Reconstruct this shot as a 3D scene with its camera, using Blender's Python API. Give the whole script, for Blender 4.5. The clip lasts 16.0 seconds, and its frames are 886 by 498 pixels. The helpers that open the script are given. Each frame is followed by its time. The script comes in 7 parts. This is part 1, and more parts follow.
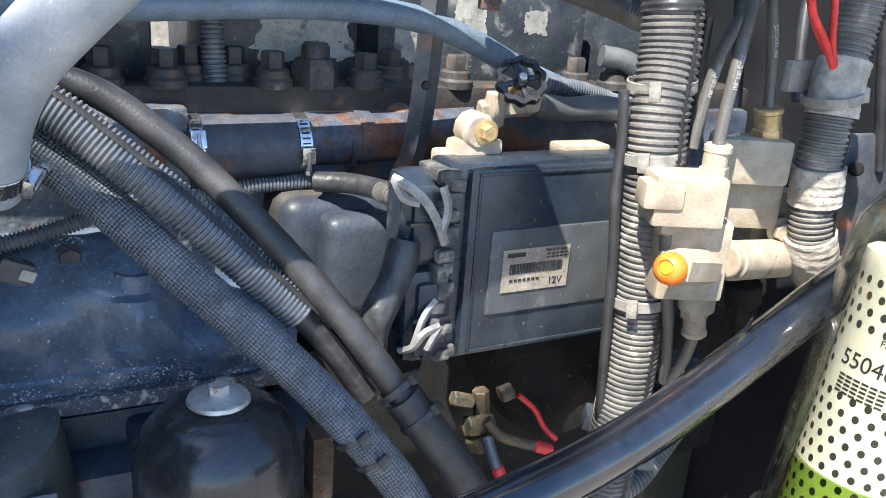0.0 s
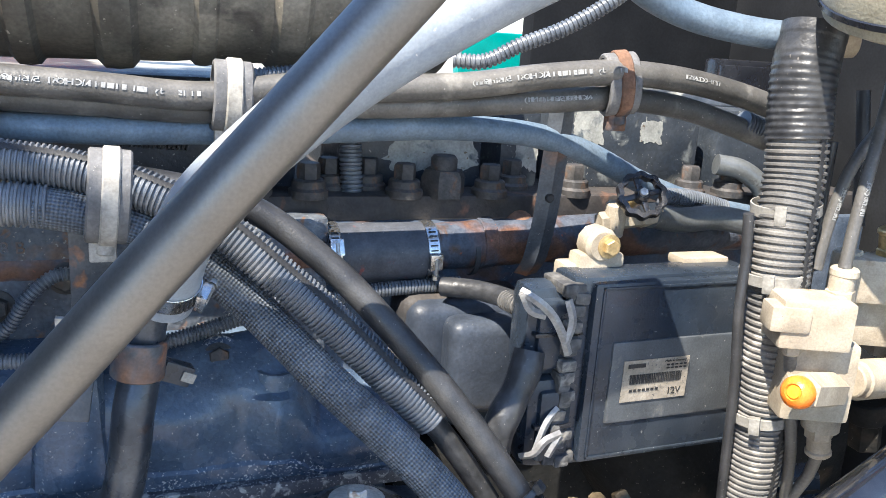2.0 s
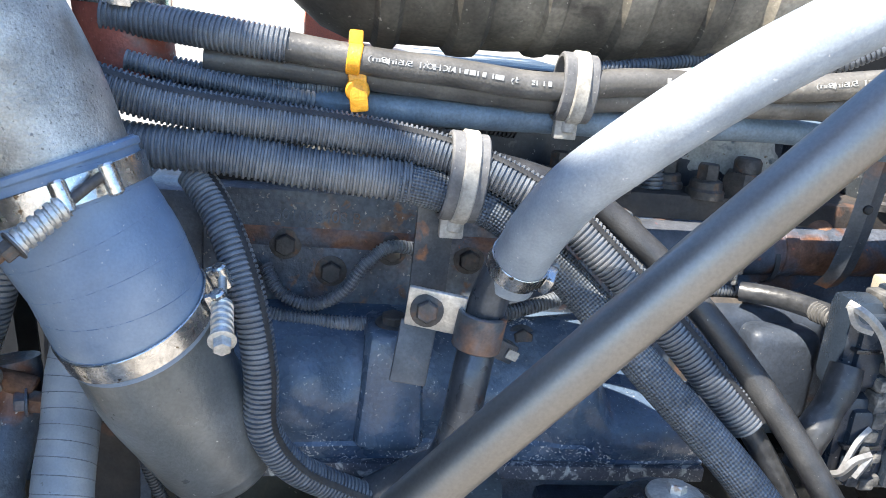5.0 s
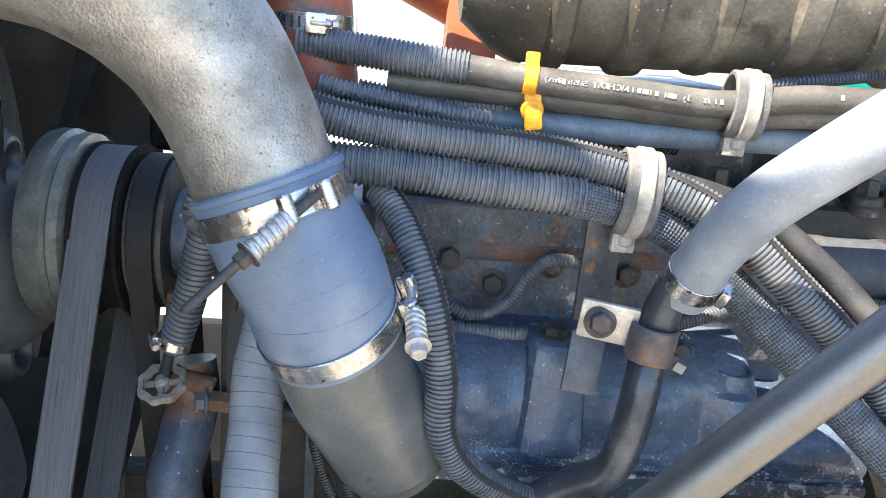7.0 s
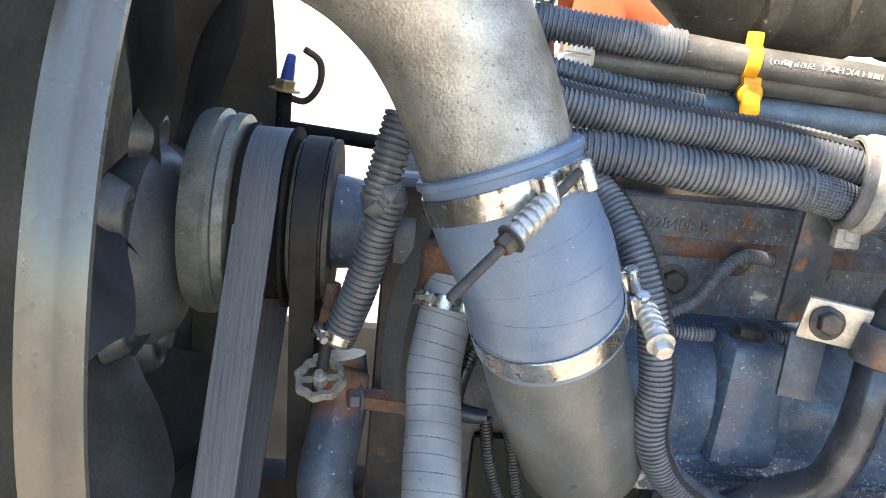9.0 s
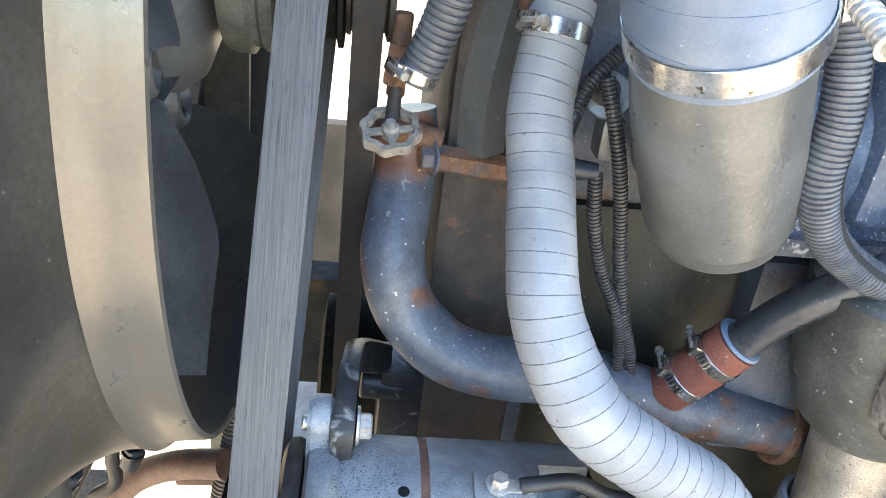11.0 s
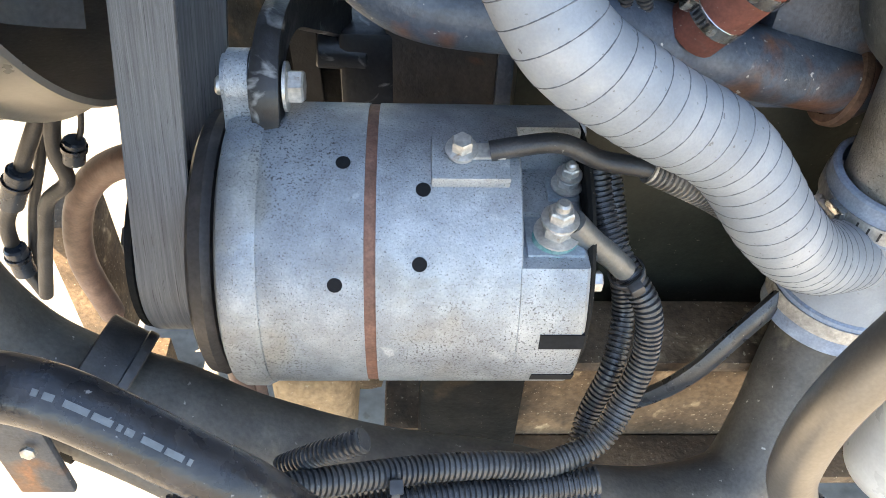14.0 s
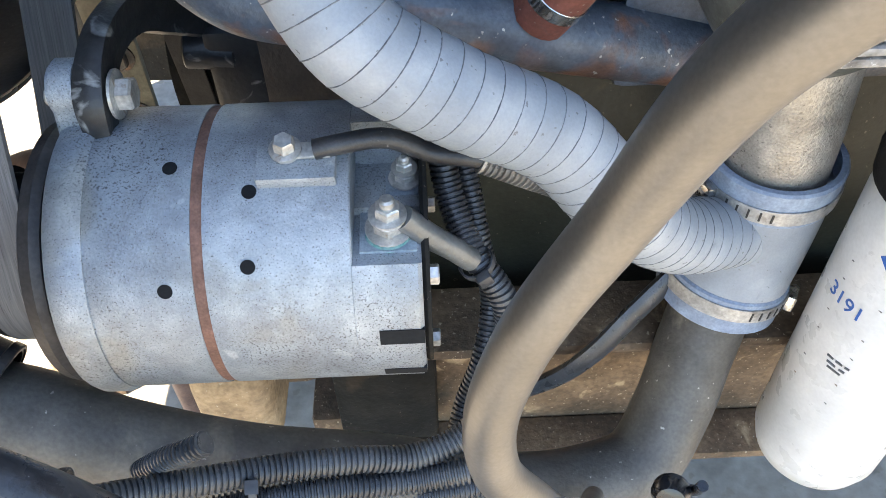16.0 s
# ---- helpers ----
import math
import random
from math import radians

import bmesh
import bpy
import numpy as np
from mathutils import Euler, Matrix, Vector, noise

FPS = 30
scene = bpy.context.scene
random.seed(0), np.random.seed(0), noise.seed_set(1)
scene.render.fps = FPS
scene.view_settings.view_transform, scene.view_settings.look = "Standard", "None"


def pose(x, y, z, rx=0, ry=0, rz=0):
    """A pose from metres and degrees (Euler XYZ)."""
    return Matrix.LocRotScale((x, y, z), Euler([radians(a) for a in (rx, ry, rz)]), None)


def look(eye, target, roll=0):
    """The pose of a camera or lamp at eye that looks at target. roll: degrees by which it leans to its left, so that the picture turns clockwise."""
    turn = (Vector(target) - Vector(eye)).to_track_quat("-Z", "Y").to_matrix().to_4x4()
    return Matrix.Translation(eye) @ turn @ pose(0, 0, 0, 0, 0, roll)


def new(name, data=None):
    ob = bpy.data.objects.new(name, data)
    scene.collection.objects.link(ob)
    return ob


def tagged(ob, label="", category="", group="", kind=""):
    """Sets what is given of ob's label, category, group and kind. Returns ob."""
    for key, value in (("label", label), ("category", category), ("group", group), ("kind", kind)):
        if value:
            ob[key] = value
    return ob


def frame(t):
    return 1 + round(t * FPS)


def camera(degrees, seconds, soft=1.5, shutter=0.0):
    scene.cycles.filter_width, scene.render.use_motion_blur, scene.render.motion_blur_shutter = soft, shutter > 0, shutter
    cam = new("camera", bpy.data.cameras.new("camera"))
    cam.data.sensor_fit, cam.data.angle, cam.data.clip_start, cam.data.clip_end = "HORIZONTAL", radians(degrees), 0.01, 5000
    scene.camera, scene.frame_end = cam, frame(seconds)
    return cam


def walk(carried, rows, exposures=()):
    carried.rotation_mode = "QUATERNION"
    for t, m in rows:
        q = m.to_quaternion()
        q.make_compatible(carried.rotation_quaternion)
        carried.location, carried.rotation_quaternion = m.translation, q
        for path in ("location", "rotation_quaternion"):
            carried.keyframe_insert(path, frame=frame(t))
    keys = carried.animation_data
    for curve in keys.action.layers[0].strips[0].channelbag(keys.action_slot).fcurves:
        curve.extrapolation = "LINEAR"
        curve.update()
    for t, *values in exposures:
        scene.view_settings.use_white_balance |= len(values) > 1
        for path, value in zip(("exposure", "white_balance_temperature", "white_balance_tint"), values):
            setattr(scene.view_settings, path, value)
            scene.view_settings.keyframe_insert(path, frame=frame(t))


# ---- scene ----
cam = camera(56.6, 16.0, 0.9)
PATH = [
    (0, (0.069, 0.017, 1.356), (0.931, 1.704, 0.715), 4.2),
    (0.5, (0.066, 0.022, 1.377), (0.901, 1.738, 0.78), 4.0),
    (1, (0.053, 0.018, 1.399), (0.882, 1.758, 0.863), 4.1),
    (1.5, (0.04, 0.016, 1.402), (0.829, 1.785, 0.903), 4.2),
    (2, (0.019, 0.012, 1.404), (0.704, 1.823, 0.902), 3.9),
    (2.5, (-0.013, 0.016, 1.401), (0.587, 1.854, 0.89), 3.9),
    (3, (-0.035, 0.02, 1.401), (0.5, 1.876, 0.883), 4.3),
    (3.5, (-0.052, 0.023, 1.4), (0.454, 1.886, 0.878), 5.1),
    (4, (-0.08, 0.029, 1.394), (0.379, 1.903, 0.868), 5.5),
    (4.5, (-0.105, 0.033, 1.391), (0.279, 1.921, 0.852), 5.8),
    (7, (-0.208, 0.01, 1.39), (-0.101, 1.937, 0.864), 4.8),
    (7.5, (-0.232, 0.02, 1.383), (-0.155, 1.951, 0.867), 5.0),
    (8, (-0.283, 0.032, 1.373), (-0.217, 1.964, 0.861), 5.6),
    (8.2, (-0.305, 0.038, 1.367), (-0.237, 1.971, 0.856), 5.7),
    (10.3, (-0.445, 0.114, 1.289), (-0.263, 1.98, 0.593), 6.6),
    (10.5, (-0.456, 0.13, 1.268), (-0.257, 1.97, 0.51), 6.9),
    (11, (-0.465, 0.165, 1.228), (-0.258, 1.939, 0.327), 7.3),
    (11.5, (-0.476, 0.185, 1.189), (-0.29, 1.915, 0.201), 7.2),
    (12, (-0.476, 0.203, 1.156), (-0.326, 1.872, 0.065), 6.4),
    (12.5, (-0.466, 0.217, 1.136), (-0.335, 1.823, -0.049), 5.8),
    (13, (-0.448, 0.228, 1.114), (-0.327, 1.742, -0.187), 5.4),
    (13.5, (-0.413, 0.245, 1.103), (-0.325, 1.68, -0.287), 3.9),
    (14, (-0.371, 0.254, 1.1), (-0.291, 1.641, -0.339), 2.8),
    (14.5, (-0.337, 0.258, 1.104), (-0.265, 1.621, -0.357), 1.7),
    (15, (-0.315, 0.258, 1.107), (-0.266, 1.606, -0.369), 0.1),
    (15.5, (-0.282, 0.256, 1.105), (-0.241, 1.609, -0.368), -0.6),
    (16, (-0.25, 0.26, 1.107), (-0.222, 1.612, -0.367), -1.5),
]

walk(cam, [(t, look(eye, target, roll)) for t, eye, target, roll in PATH], exposures=[(0, 1.8, 5900, 9), (2, 1.85, 5950, 9), (4.5, 2.0, 5900, 8), (8, 2.5, 7100, 9), (10.5, 3.1, 7350, 9), (11, 3.4, 7450, 9), (11.5, 3.25, 7900, 9), (12.5, 3.0, 7900, 9), (13.5, 2.87, 7850, 9), (15.3, 2.92, 7700, 9), (16, 2.8, 7400, 9)])

# ---- light ----
SUN = Vector((-0.45, -0.32, 0.83)).normalized()
sky_world = bpy.data.worlds.new("sky")
scene.world = sky_world
sky_world.use_nodes = True
wn = sky_world.node_tree
sky = wn.nodes.new("ShaderNodeTexSky")
sky.sky_type, sky.sun_disc = "NISHITA", False
sky.dust_density, sky.ozone_density = 0.4, 3.0
sky.sun_elevation = math.asin(SUN.z)
sky.sun_rotation = math.atan2(SUN.x, SUN.y)
wn.links.new(sky.outputs[0], wn.nodes["Background"].inputs[0])
wn.nodes["Background"].inputs[1].default_value = 0.105
sun = new("sun", bpy.data.lights.new("sun", "SUN"))
sun.data.energy, sun.data.angle, sun.data.color = 4.2, radians(0.5), (1.0, 0.88, 0.72)
sun.matrix_world = look(SUN * 6, (0, 0, 0))


# ---- materials ----
def surf(name, c1, c2, scale=40, rough=0.6, metal=0.0, bump=0.25, fine=400, patch=None, patch2=None, speck=None, braid=0.0, coat=0.0, cloud=None, spec=0.5, grime=0.22, stretch=None, pits=None, salt=None):
    """A worn surface: two tones in clouds, patches with edges of their own, fine specks, relief."""
    m = bpy.data.materials.new(name)
    m.use_nodes = True
    nt = m.node_tree
    N, L = nt.nodes, nt.links
    bsdf = N["Principled BSDF"]
    tc = N.new("ShaderNodeTexCoord")
    place = tc.outputs["Object"]
    if stretch:
        mp = N.new("ShaderNodeMapping")
        mp.inputs["Scale"].default_value = stretch
        L.new(place, mp.inputs["Vector"])
        place = mp.outputs[0]

    def sums(kind, a, c):
        x = N.new("ShaderNodeMath")
        x.operation = kind
        for sock, v in ((x.inputs[0], a), (x.inputs[1], c)):
            if isinstance(v, (int, float)):
                sock.default_value = v
            else:
                L.new(v, sock)
        return x.outputs[0]

    def noisy(s, detail=6.0, dist=0.0):
        n = N.new("ShaderNodeTexNoise")
        n.inputs["Scale"].default_value, n.inputs["Detail"].default_value, n.inputs["Distortion"].default_value = s, detail, dist
        L.new(place, n.inputs["Vector"])
        return n.outputs["Fac"]

    def step(fac, lo, hi):
        r = N.new("ShaderNodeMapRange")
        r.inputs[1].default_value, r.inputs[2].default_value = lo, hi
        L.new(fac, r.inputs[0])
        return r.outputs[0]

    def mix(fac, a, b):
        x = N.new("ShaderNodeMix")
        x.data_type = "RGBA"
        L.new(fac, x.inputs[0])
        for sock, v in ((x.inputs[6], a), (x.inputs[7], b)):
            if isinstance(v, tuple):
                sock.default_value = (*v, 1)
            else:
                L.new(v, sock)
        return x.outputs[2]

    col = mix(step(noisy(scale, 8), 0.35, 0.68), c1, c2)
    rgh = step(noisy(scale * 3), 0.0, 1.0)
    for p in (patch, patch2):
        if p:
            pc, ps, at = p
            fac = step(noisy(ps, 11, 0.5), at, at + 0.10)
            col = mix(fac, col, pc)
    if cloud:
        cc, cs, lo, hi = cloud
        col = mix(step(noisy(cs, 5), lo, hi), col, cc)
    if speck:
        sc, ss, at = speck
        col = mix(step(noisy(ss, 3), at, at + 0.04), col, sc)
    if pits:
        pc, ps, at, ms, mat = pits
        dots = sums("MULTIPLY", step(noisy(ps, 4), at, at + 0.05), step(noisy(ms, 4), mat, mat + 0.12))
        col = mix(dots, col, pc)
    if salt:
        pc, ps, low, high = salt
        sep = N.new("ShaderNodeSeparateXYZ")
        L.new(tc.outputs["Object"], sep.inputs[0])
        near = step(sep.outputs[2], high, low)
        heap = sums("MULTIPLY", step(noisy(ps * 0.12, 5), 0.38, 0.62), near)
        grains = step(sums("ADD", noisy(ps, 9), sums("MULTIPLY", heap, 0.22)), 0.66, 0.70)
        col = mix(grains, col, pc)
    if grime:
        worn = N.new("ShaderNodeMapRange")
        worn.inputs[1].default_value, worn.inputs[2].default_value = 0.3, 0.7
        worn.inputs[3].default_value, worn.inputs[4].default_value = 1.0 - grime, 1.0 + grime * 0.8
        L.new(noisy(scale * 2.6, 12), worn.inputs[0])
        grain = N.new("ShaderNodeMapRange")
        grain.inputs[1].default_value, grain.inputs[2].default_value = 0.3, 0.7
        grain.inputs[3].default_value, grain.inputs[4].default_value = 1.0 - grime * 0.8, 1.0 + grime * 0.7
        L.new(noisy(fine * 1.3, 5), grain.inputs[0])
        tone = N.new("ShaderNodeVectorMath")
        tone.operation = "SCALE"
        L.new(col, tone.inputs[0])
        L.new(sums("MULTIPLY", worn.outputs[0], grain.outputs[0]), tone.inputs["Scale"])
        col = tone.outputs[0]
    if braid:
        uv = N.new("ShaderNodeUVMap")
        run = N.new("ShaderNodeSeparateXYZ")
        L.new(uv.outputs[0], run.inputs[0])
        s1 = sums("SINE", sums("MULTIPLY", sums("ADD", run.outputs[0], run.outputs[1]), braid), 0)
        s2 = sums("SINE", sums("MULTIPLY", sums("SUBTRACT", run.outputs[0], run.outputs[1]), braid), 0)
        weave = sums("MULTIPLY", s1, s2)
        thread = N.new("ShaderNodeMapRange")
        thread.inputs[1].default_value, thread.inputs[2].default_value = -0.8, 0.8
        thread.inputs[3].default_value, thread.inputs[4].default_value = 0.55, 1.28
        L.new(weave, thread.inputs[0])
        woven = N.new("ShaderNodeVectorMath")
        woven.operation = "SCALE"
        L.new(col, woven.inputs[0])
        L.new(thread.outputs[0], woven.inputs["Scale"])
        col = woven.outputs[0]
    L.new(col, bsdf.inputs["Base Color"])
    rr = N.new("ShaderNodeMapRange")
    rr.inputs[3].default_value, rr.inputs[4].default_value = max(0.05, rough - 0.15), min(1.0, rough + 0.15)
    L.new(rgh, rr.inputs[0])
    L.new(rr.outputs[0], bsdf.inputs["Roughness"])
    bsdf.inputs["Metallic"].default_value = metal
    bsdf.inputs["Coat Weight"].default_value = coat
    bsdf.inputs["Specular IOR Level"].default_value = spec
    b = N.new("ShaderNodeBump")
    b.inputs["Strength"].default_value, b.inputs["Distance"].default_value = bump, 0.002
    height = noisy(fine, 4)
    if braid:
        height = sums("ADD", sums("MULTIPLY", weave, 0.9), sums("MULTIPLY", height, 0.4))
        b.inputs["Strength"].default_value = 0.7
    L.new(height, b.inputs["Height"])
    L.new(b.outputs[0], bsdf.inputs["Normal"])
    return m


M_BLOCK = surf("engine_paint", (0.055, 0.078, 0.115), (0.11, 0.13, 0.165), 18, 0.42, 0, 0.4, 260, ((0.13, 0.078, 0.055), 14, 0.58), None, ((0.3, 0.31, 0.31), 300, 0.70), grime=0.28)
M_COVER = surf("salted_paint", (0.045, 0.071, 0.122), (0.092, 0.132, 0.196), 11, 0.27, 0, 0.35, 200, ((0.155, 0.145, 0.14), 14, 0.64), None, ((0.35, 0.36, 0.36), 420, 0.735), cloud=((0.125, 0.165, 0.215), 7, 0.46, 0.74), salt=((0.50, 0.51, 0.51), 360, 0.63, 0.69))
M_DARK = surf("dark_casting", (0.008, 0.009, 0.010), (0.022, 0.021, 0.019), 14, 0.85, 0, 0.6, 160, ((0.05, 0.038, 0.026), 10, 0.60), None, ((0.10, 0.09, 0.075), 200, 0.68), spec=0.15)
M_HEAD = surf("rusty_head", (0.03, 0.029, 0.03), (0.06, 0.05, 0.043), 25, 0.7, 0, 0.4, 220, ((0.13, 0.07, 0.045), 30, 0.60))
M_PEEL = surf("peeling_cover", (0.028, 0.036, 0.048), (0.06, 0.068, 0.078), 20, 0.45, 0, 0.35, 200, ((0.38, 0.38, 0.33), 9, 0.575), ((0.20, 0.21, 0.20), 40, 0.62), ((0.3, 0.3, 0.28), 300, 0.68))
M_FLAKE = surf("flaking_paint", (0.30, 0.305, 0.28), (0.45, 0.45, 0.41), 24, 0.6, 0, 0.3, 260, ((0.10, 0.12, 0.135), 42, 0.57), None, ((0.16, 0.12, 0.08), 160, 0.68))
M_RUBBER = surf("black_rubber", (0.020, 0.021, 0.024), (0.05, 0.05, 0.052), 24, 0.42, 0, 0.2, 420, None, None, ((0.22, 0.21, 0.20), 380, 0.71), cloud=((0.09, 0.088, 0.085), 10, 0.55, 0.8))
M_ACHOSE = surf("dusty_hose", (0.07, 0.067, 0.062), (0.15, 0.142, 0.13), 14, 0.42, 0, 0.2, 300, ((0.21, 0.20, 0.18), 22, 0.60), None, ((0.3, 0.28, 0.26), 300, 0.70), grime=0.2)
M_GREYRUB = surf("dusty_rubber", (0.25, 0.285, 0.33), (0.34, 0.375, 0.415), 18, 0.42, 0, 0.15, 350, None, None, ((0.55, 0.55, 0.54), 260, 0.70), cloud=((0.42, 0.435, 0.45), 10, 0.52, 0.8), grime=0.12)
M_TUBE = surf("grey_steel_tube", (0.205, 0.20, 0.193), (0.26, 0.252, 0.242), 9, 0.45, 0.9, 0.05, 500, grime=0.10)
M_GLOSS = surf("gloss_black_paint", (0.008, 0.010, 0.015), (0.014, 0.016, 0.022), 30, 0.17, 0, 0.05, 120, None, None, ((0.3, 0.29, 0.26), 420, 0.75), coat=1.0)
M_LOOM = surf("loom_plastic", (0.085, 0.098, 0.12), (0.16, 0.173, 0.19), 30, 0.36, 0, 0.15, 500, None, None, ((0.30, 0.295, 0.28), 420, 0.735), cloud=((0.22, 0.222, 0.225), 14, 0.5, 0.75))
M_LOOMBLK = surf("black_loom", (0.030, 0.033, 0.038), (0.07, 0.073, 0.078), 26, 0.30, 0, 0.15, 500, None, None, ((0.3, 0.29, 0.27), 420, 0.71), cloud=((0.11, 0.11, 0.108), 14, 0.52, 0.78))
M_LOOMDUST = surf("dusty_loom", (0.085, 0.084, 0.083), (0.22, 0.205, 0.185), 20, 0.6, 0, 0.25, 400, ((0.42, 0.385, 0.33), 26, 0.60), None, ((0.40, 0.365, 0.315), 300, 0.70))
M_TAPE = surf("worn_tape", (0.34, 0.31, 0.27), (0.55, 0.51, 0.45), 30, 0.8, 0, 1.0, 140, ((0.22, 0.205, 0.185), 34, 0.62), None, ((0.16, 0.15, 0.135), 260, 0.68))
M_BLKTAPE = surf("black_tape", (0.026, 0.027, 0.03), (0.062, 0.063, 0.066), 40, 0.38, 0, 0.5, 120, None, None, ((0.22, 0.20, 0.18), 260, 0.70))
M_BRAID = surf("woven_sleeve", (0.10, 0.118, 0.145), (0.17, 0.192, 0.222), 30, 0.5, 0, 0.4, 300, braid=1000.0, cloud=((0.23, 0.24, 0.25), 12, 0.5, 0.8))
M_SILI = surf("blue_silicone", (0.13, 0.19, 0.29), (0.19, 0.25, 0.345), 14, 0.42, 0, 0.2, 350, None, None, ((0.35, 0.38, 0.42), 300, 0.70), cloud=((0.27, 0.31, 0.36), 9, 0.48, 0.78), grime=0.08)
M_WRAP = surf("wrapped_silicone", (0.235, 0.268, 0.305), (0.33, 0.362, 0.395), 14, 0.5, 0, 0.2, 400, ((0.20, 0.215, 0.23), 30, 0.66), None, ((0.15, 0.16, 0.17), 220, 0.69), cloud=((0.40, 0.415, 0.425), 18, 0.52, 0.8), grime=0.07)
M_REDHOSE = surf("red_silicone", (0.30, 0.085, 0.055), (0.40, 0.12, 0.075), 20, 0.55, 0, 0.3, 300, ((0.17, 0.14, 0.12), 24, 0.54), None, ((0.45, 0.36, 0.28), 300, 0.69))
M_ALU = surf("cast_aluminium", (0.31, 0.295, 0.265), (0.52, 0.50, 0.46), 20, 0.42, 0.6, 0.45, 420, ((0.25, 0.225, 0.19), 16, 0.60), None, ((0.22, 0.21, 0.19), 340, 0.64))
M_GREYPIPE = surf("dull_grey_pipe", (0.14, 0.152, 0.155), (0.23, 0.237, 0.235), 9, 0.33, 0.4, 0.2, 250, ((0.27, 0.27, 0.26), 7, 0.60), None, ((0.5, 0.5, 0.48), 200, 0.725), cloud=((0.07, 0.076, 0.08), 8, 0.52, 0.78), grime=0.14)
M_STEEL = surf("clamp_steel", (0.62, 0.61, 0.59), (0.72, 0.71, 0.69), 50, 0.24, 0.95, 0.08, 300, None, None, ((0.18, 0.14, 0.10), 140, 0.66))
M_ZINC = surf("zinc_plate", (0.52, 0.51, 0.48), (0.66, 0.65, 0.62), 40, 0.42, 0.7, 0.15, 300, ((0.34, 0.22, 0.13), 70, 0.66))
M_BOLT = surf("rusty_bolt", (0.055, 0.054, 0.054), (0.10, 0.09, 0.084), 60, 0.6, 0.3, 0.35, 300, ((0.14, 0.085, 0.055), 60, 0.58))
M_RAIL = surf("rail_paint", (0.055, 0.068, 0.095), (0.11, 0.12, 0.145), 30, 0.5, 0.1, 0.55, 250, ((0.155, 0.075, 0.045), 16, 0.47), ((0.09, 0.055, 0.04), 50, 0.57), ((0.3, 0.1, 0.06), 120, 0.70), grime=0.3)
M_RUSTY = surf("rusted_iron", (0.13, 0.075, 0.05), (0.24, 0.13, 0.08), 40, 0.8, 0.1, 0.5, 250, ((0.08, 0.085, 0.095), 22, 0.55))
M_STRAP = surf("strap_steel", (0.075, 0.085, 0.10), (0.11, 0.12, 0.135), 30, 0.5, 0.3, 0.15, 300, ((0.21, 0.115, 0.07), 18, 0.535), ((0.33, 0.155, 0.08), 34, 0.61), ((0.36, 0.33, 0.30), 220, 0.71))
M_BLUEPIPE = surf("painted_pipe", (0.07, 0.095, 0.135), (0.14, 0.165, 0.20), 22, 0.42, 0.1, 0.35, 260, ((0.20, 0.10, 0.065), 14, 0.535), ((0.30, 0.31, 0.32), 60, 0.68), ((0.5, 0.5, 0.48), 160, 0.68), cloud=((0.05, 0.055, 0.06), 12, 0.55, 0.75))
M_LIGHTTUBE = surf("faded_blue_tube", (0.12, 0.17, 0.23), (0.19, 0.24, 0.29), 20, 0.5, 0.1, 0.15, 300, ((0.09, 0.10, 0.11), 26, 0.66))
M_ALT = surf("alternator_casting", (0.29, 0.325, 0.36), (0.42, 0.455, 0.48), 26, 0.46, 0.3, 0.35, 500, ((0.33, 0.335, 0.32), 14, 0.58), ((0.52, 0.55, 0.57), 40, 0.64), ((0.15, 0.15, 0.155), 900, 0.62), cloud=((0.23, 0.245, 0.265), 12, 0.50, 0.72), pits=((0.10, 0.10, 0.108), 620, 0.575, 9, 0.46), grime=0.15)
M_SEAM = surf("brown_stack", (0.17, 0.085, 0.06), (0.24, 0.12, 0.085), 50, 0.7)
M_BELT = surf("belt_rubber", (0.10, 0.103, 0.11), (0.15, 0.154, 0.16), 10, 0.5, 0, 0.15, 60, None, None, ((0.05, 0.05, 0.055), 30, 0.64), grime=0.2, stretch=(60, 1.0, 1.0))
M_SHROUD = surf("shroud_plate", (0.075, 0.076, 0.072), (0.135, 0.13, 0.118), 5, 0.33, 0.15, 0.12, 200, ((0.19, 0.175, 0.15), 4, 0.60), None, ((0.22, 0.21, 0.19), 260, 0.72))
M_LIP = surf("worn_lip", (0.33, 0.32, 0.292), (0.42, 0.41, 0.378), 4, 0.30, 0.6, 0.03, 250, None, None, ((0.14, 0.12, 0.10), 60, 0.83), grime=0.06)
M_FAN = surf("fan_blade", (0.085, 0.094, 0.104), (0.165, 0.172, 0.176), 8, 0.36, 0.05, 0.12, 200, ((0.17, 0.16, 0.14), 6, 0.60), None, ((0.2, 0.2, 0.19), 300, 0.73))
M_TAN = surf("dusty_brass", (0.33, 0.275, 0.20), (0.46, 0.40, 0.31), 22, 0.8, 0.05, 0.22, 420, ((0.23, 0.17, 0.11), 30, 0.64), None, ((0.17, 0.13, 0.095), 420, 0.72), grime=0.16)
M_BRASS = surf("brass", (0.50, 0.36, 0.16), (0.62, 0.47, 0.25), 40, 0.4, 0.6, 0.2, 300)
M_ORANGE = surf("orange_plastic", (0.85, 0.20, 0.02), (0.9, 0.26, 0.03), 40, 0.35)
M_YELLOW = surf("yellow_plastic", (0.85, 0.37, 0.02), (0.9, 0.43, 0.04), 40, 0.4)
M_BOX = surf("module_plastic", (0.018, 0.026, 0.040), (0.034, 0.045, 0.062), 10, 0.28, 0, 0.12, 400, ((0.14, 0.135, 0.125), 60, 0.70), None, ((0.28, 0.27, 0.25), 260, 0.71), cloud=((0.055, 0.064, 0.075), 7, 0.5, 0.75))
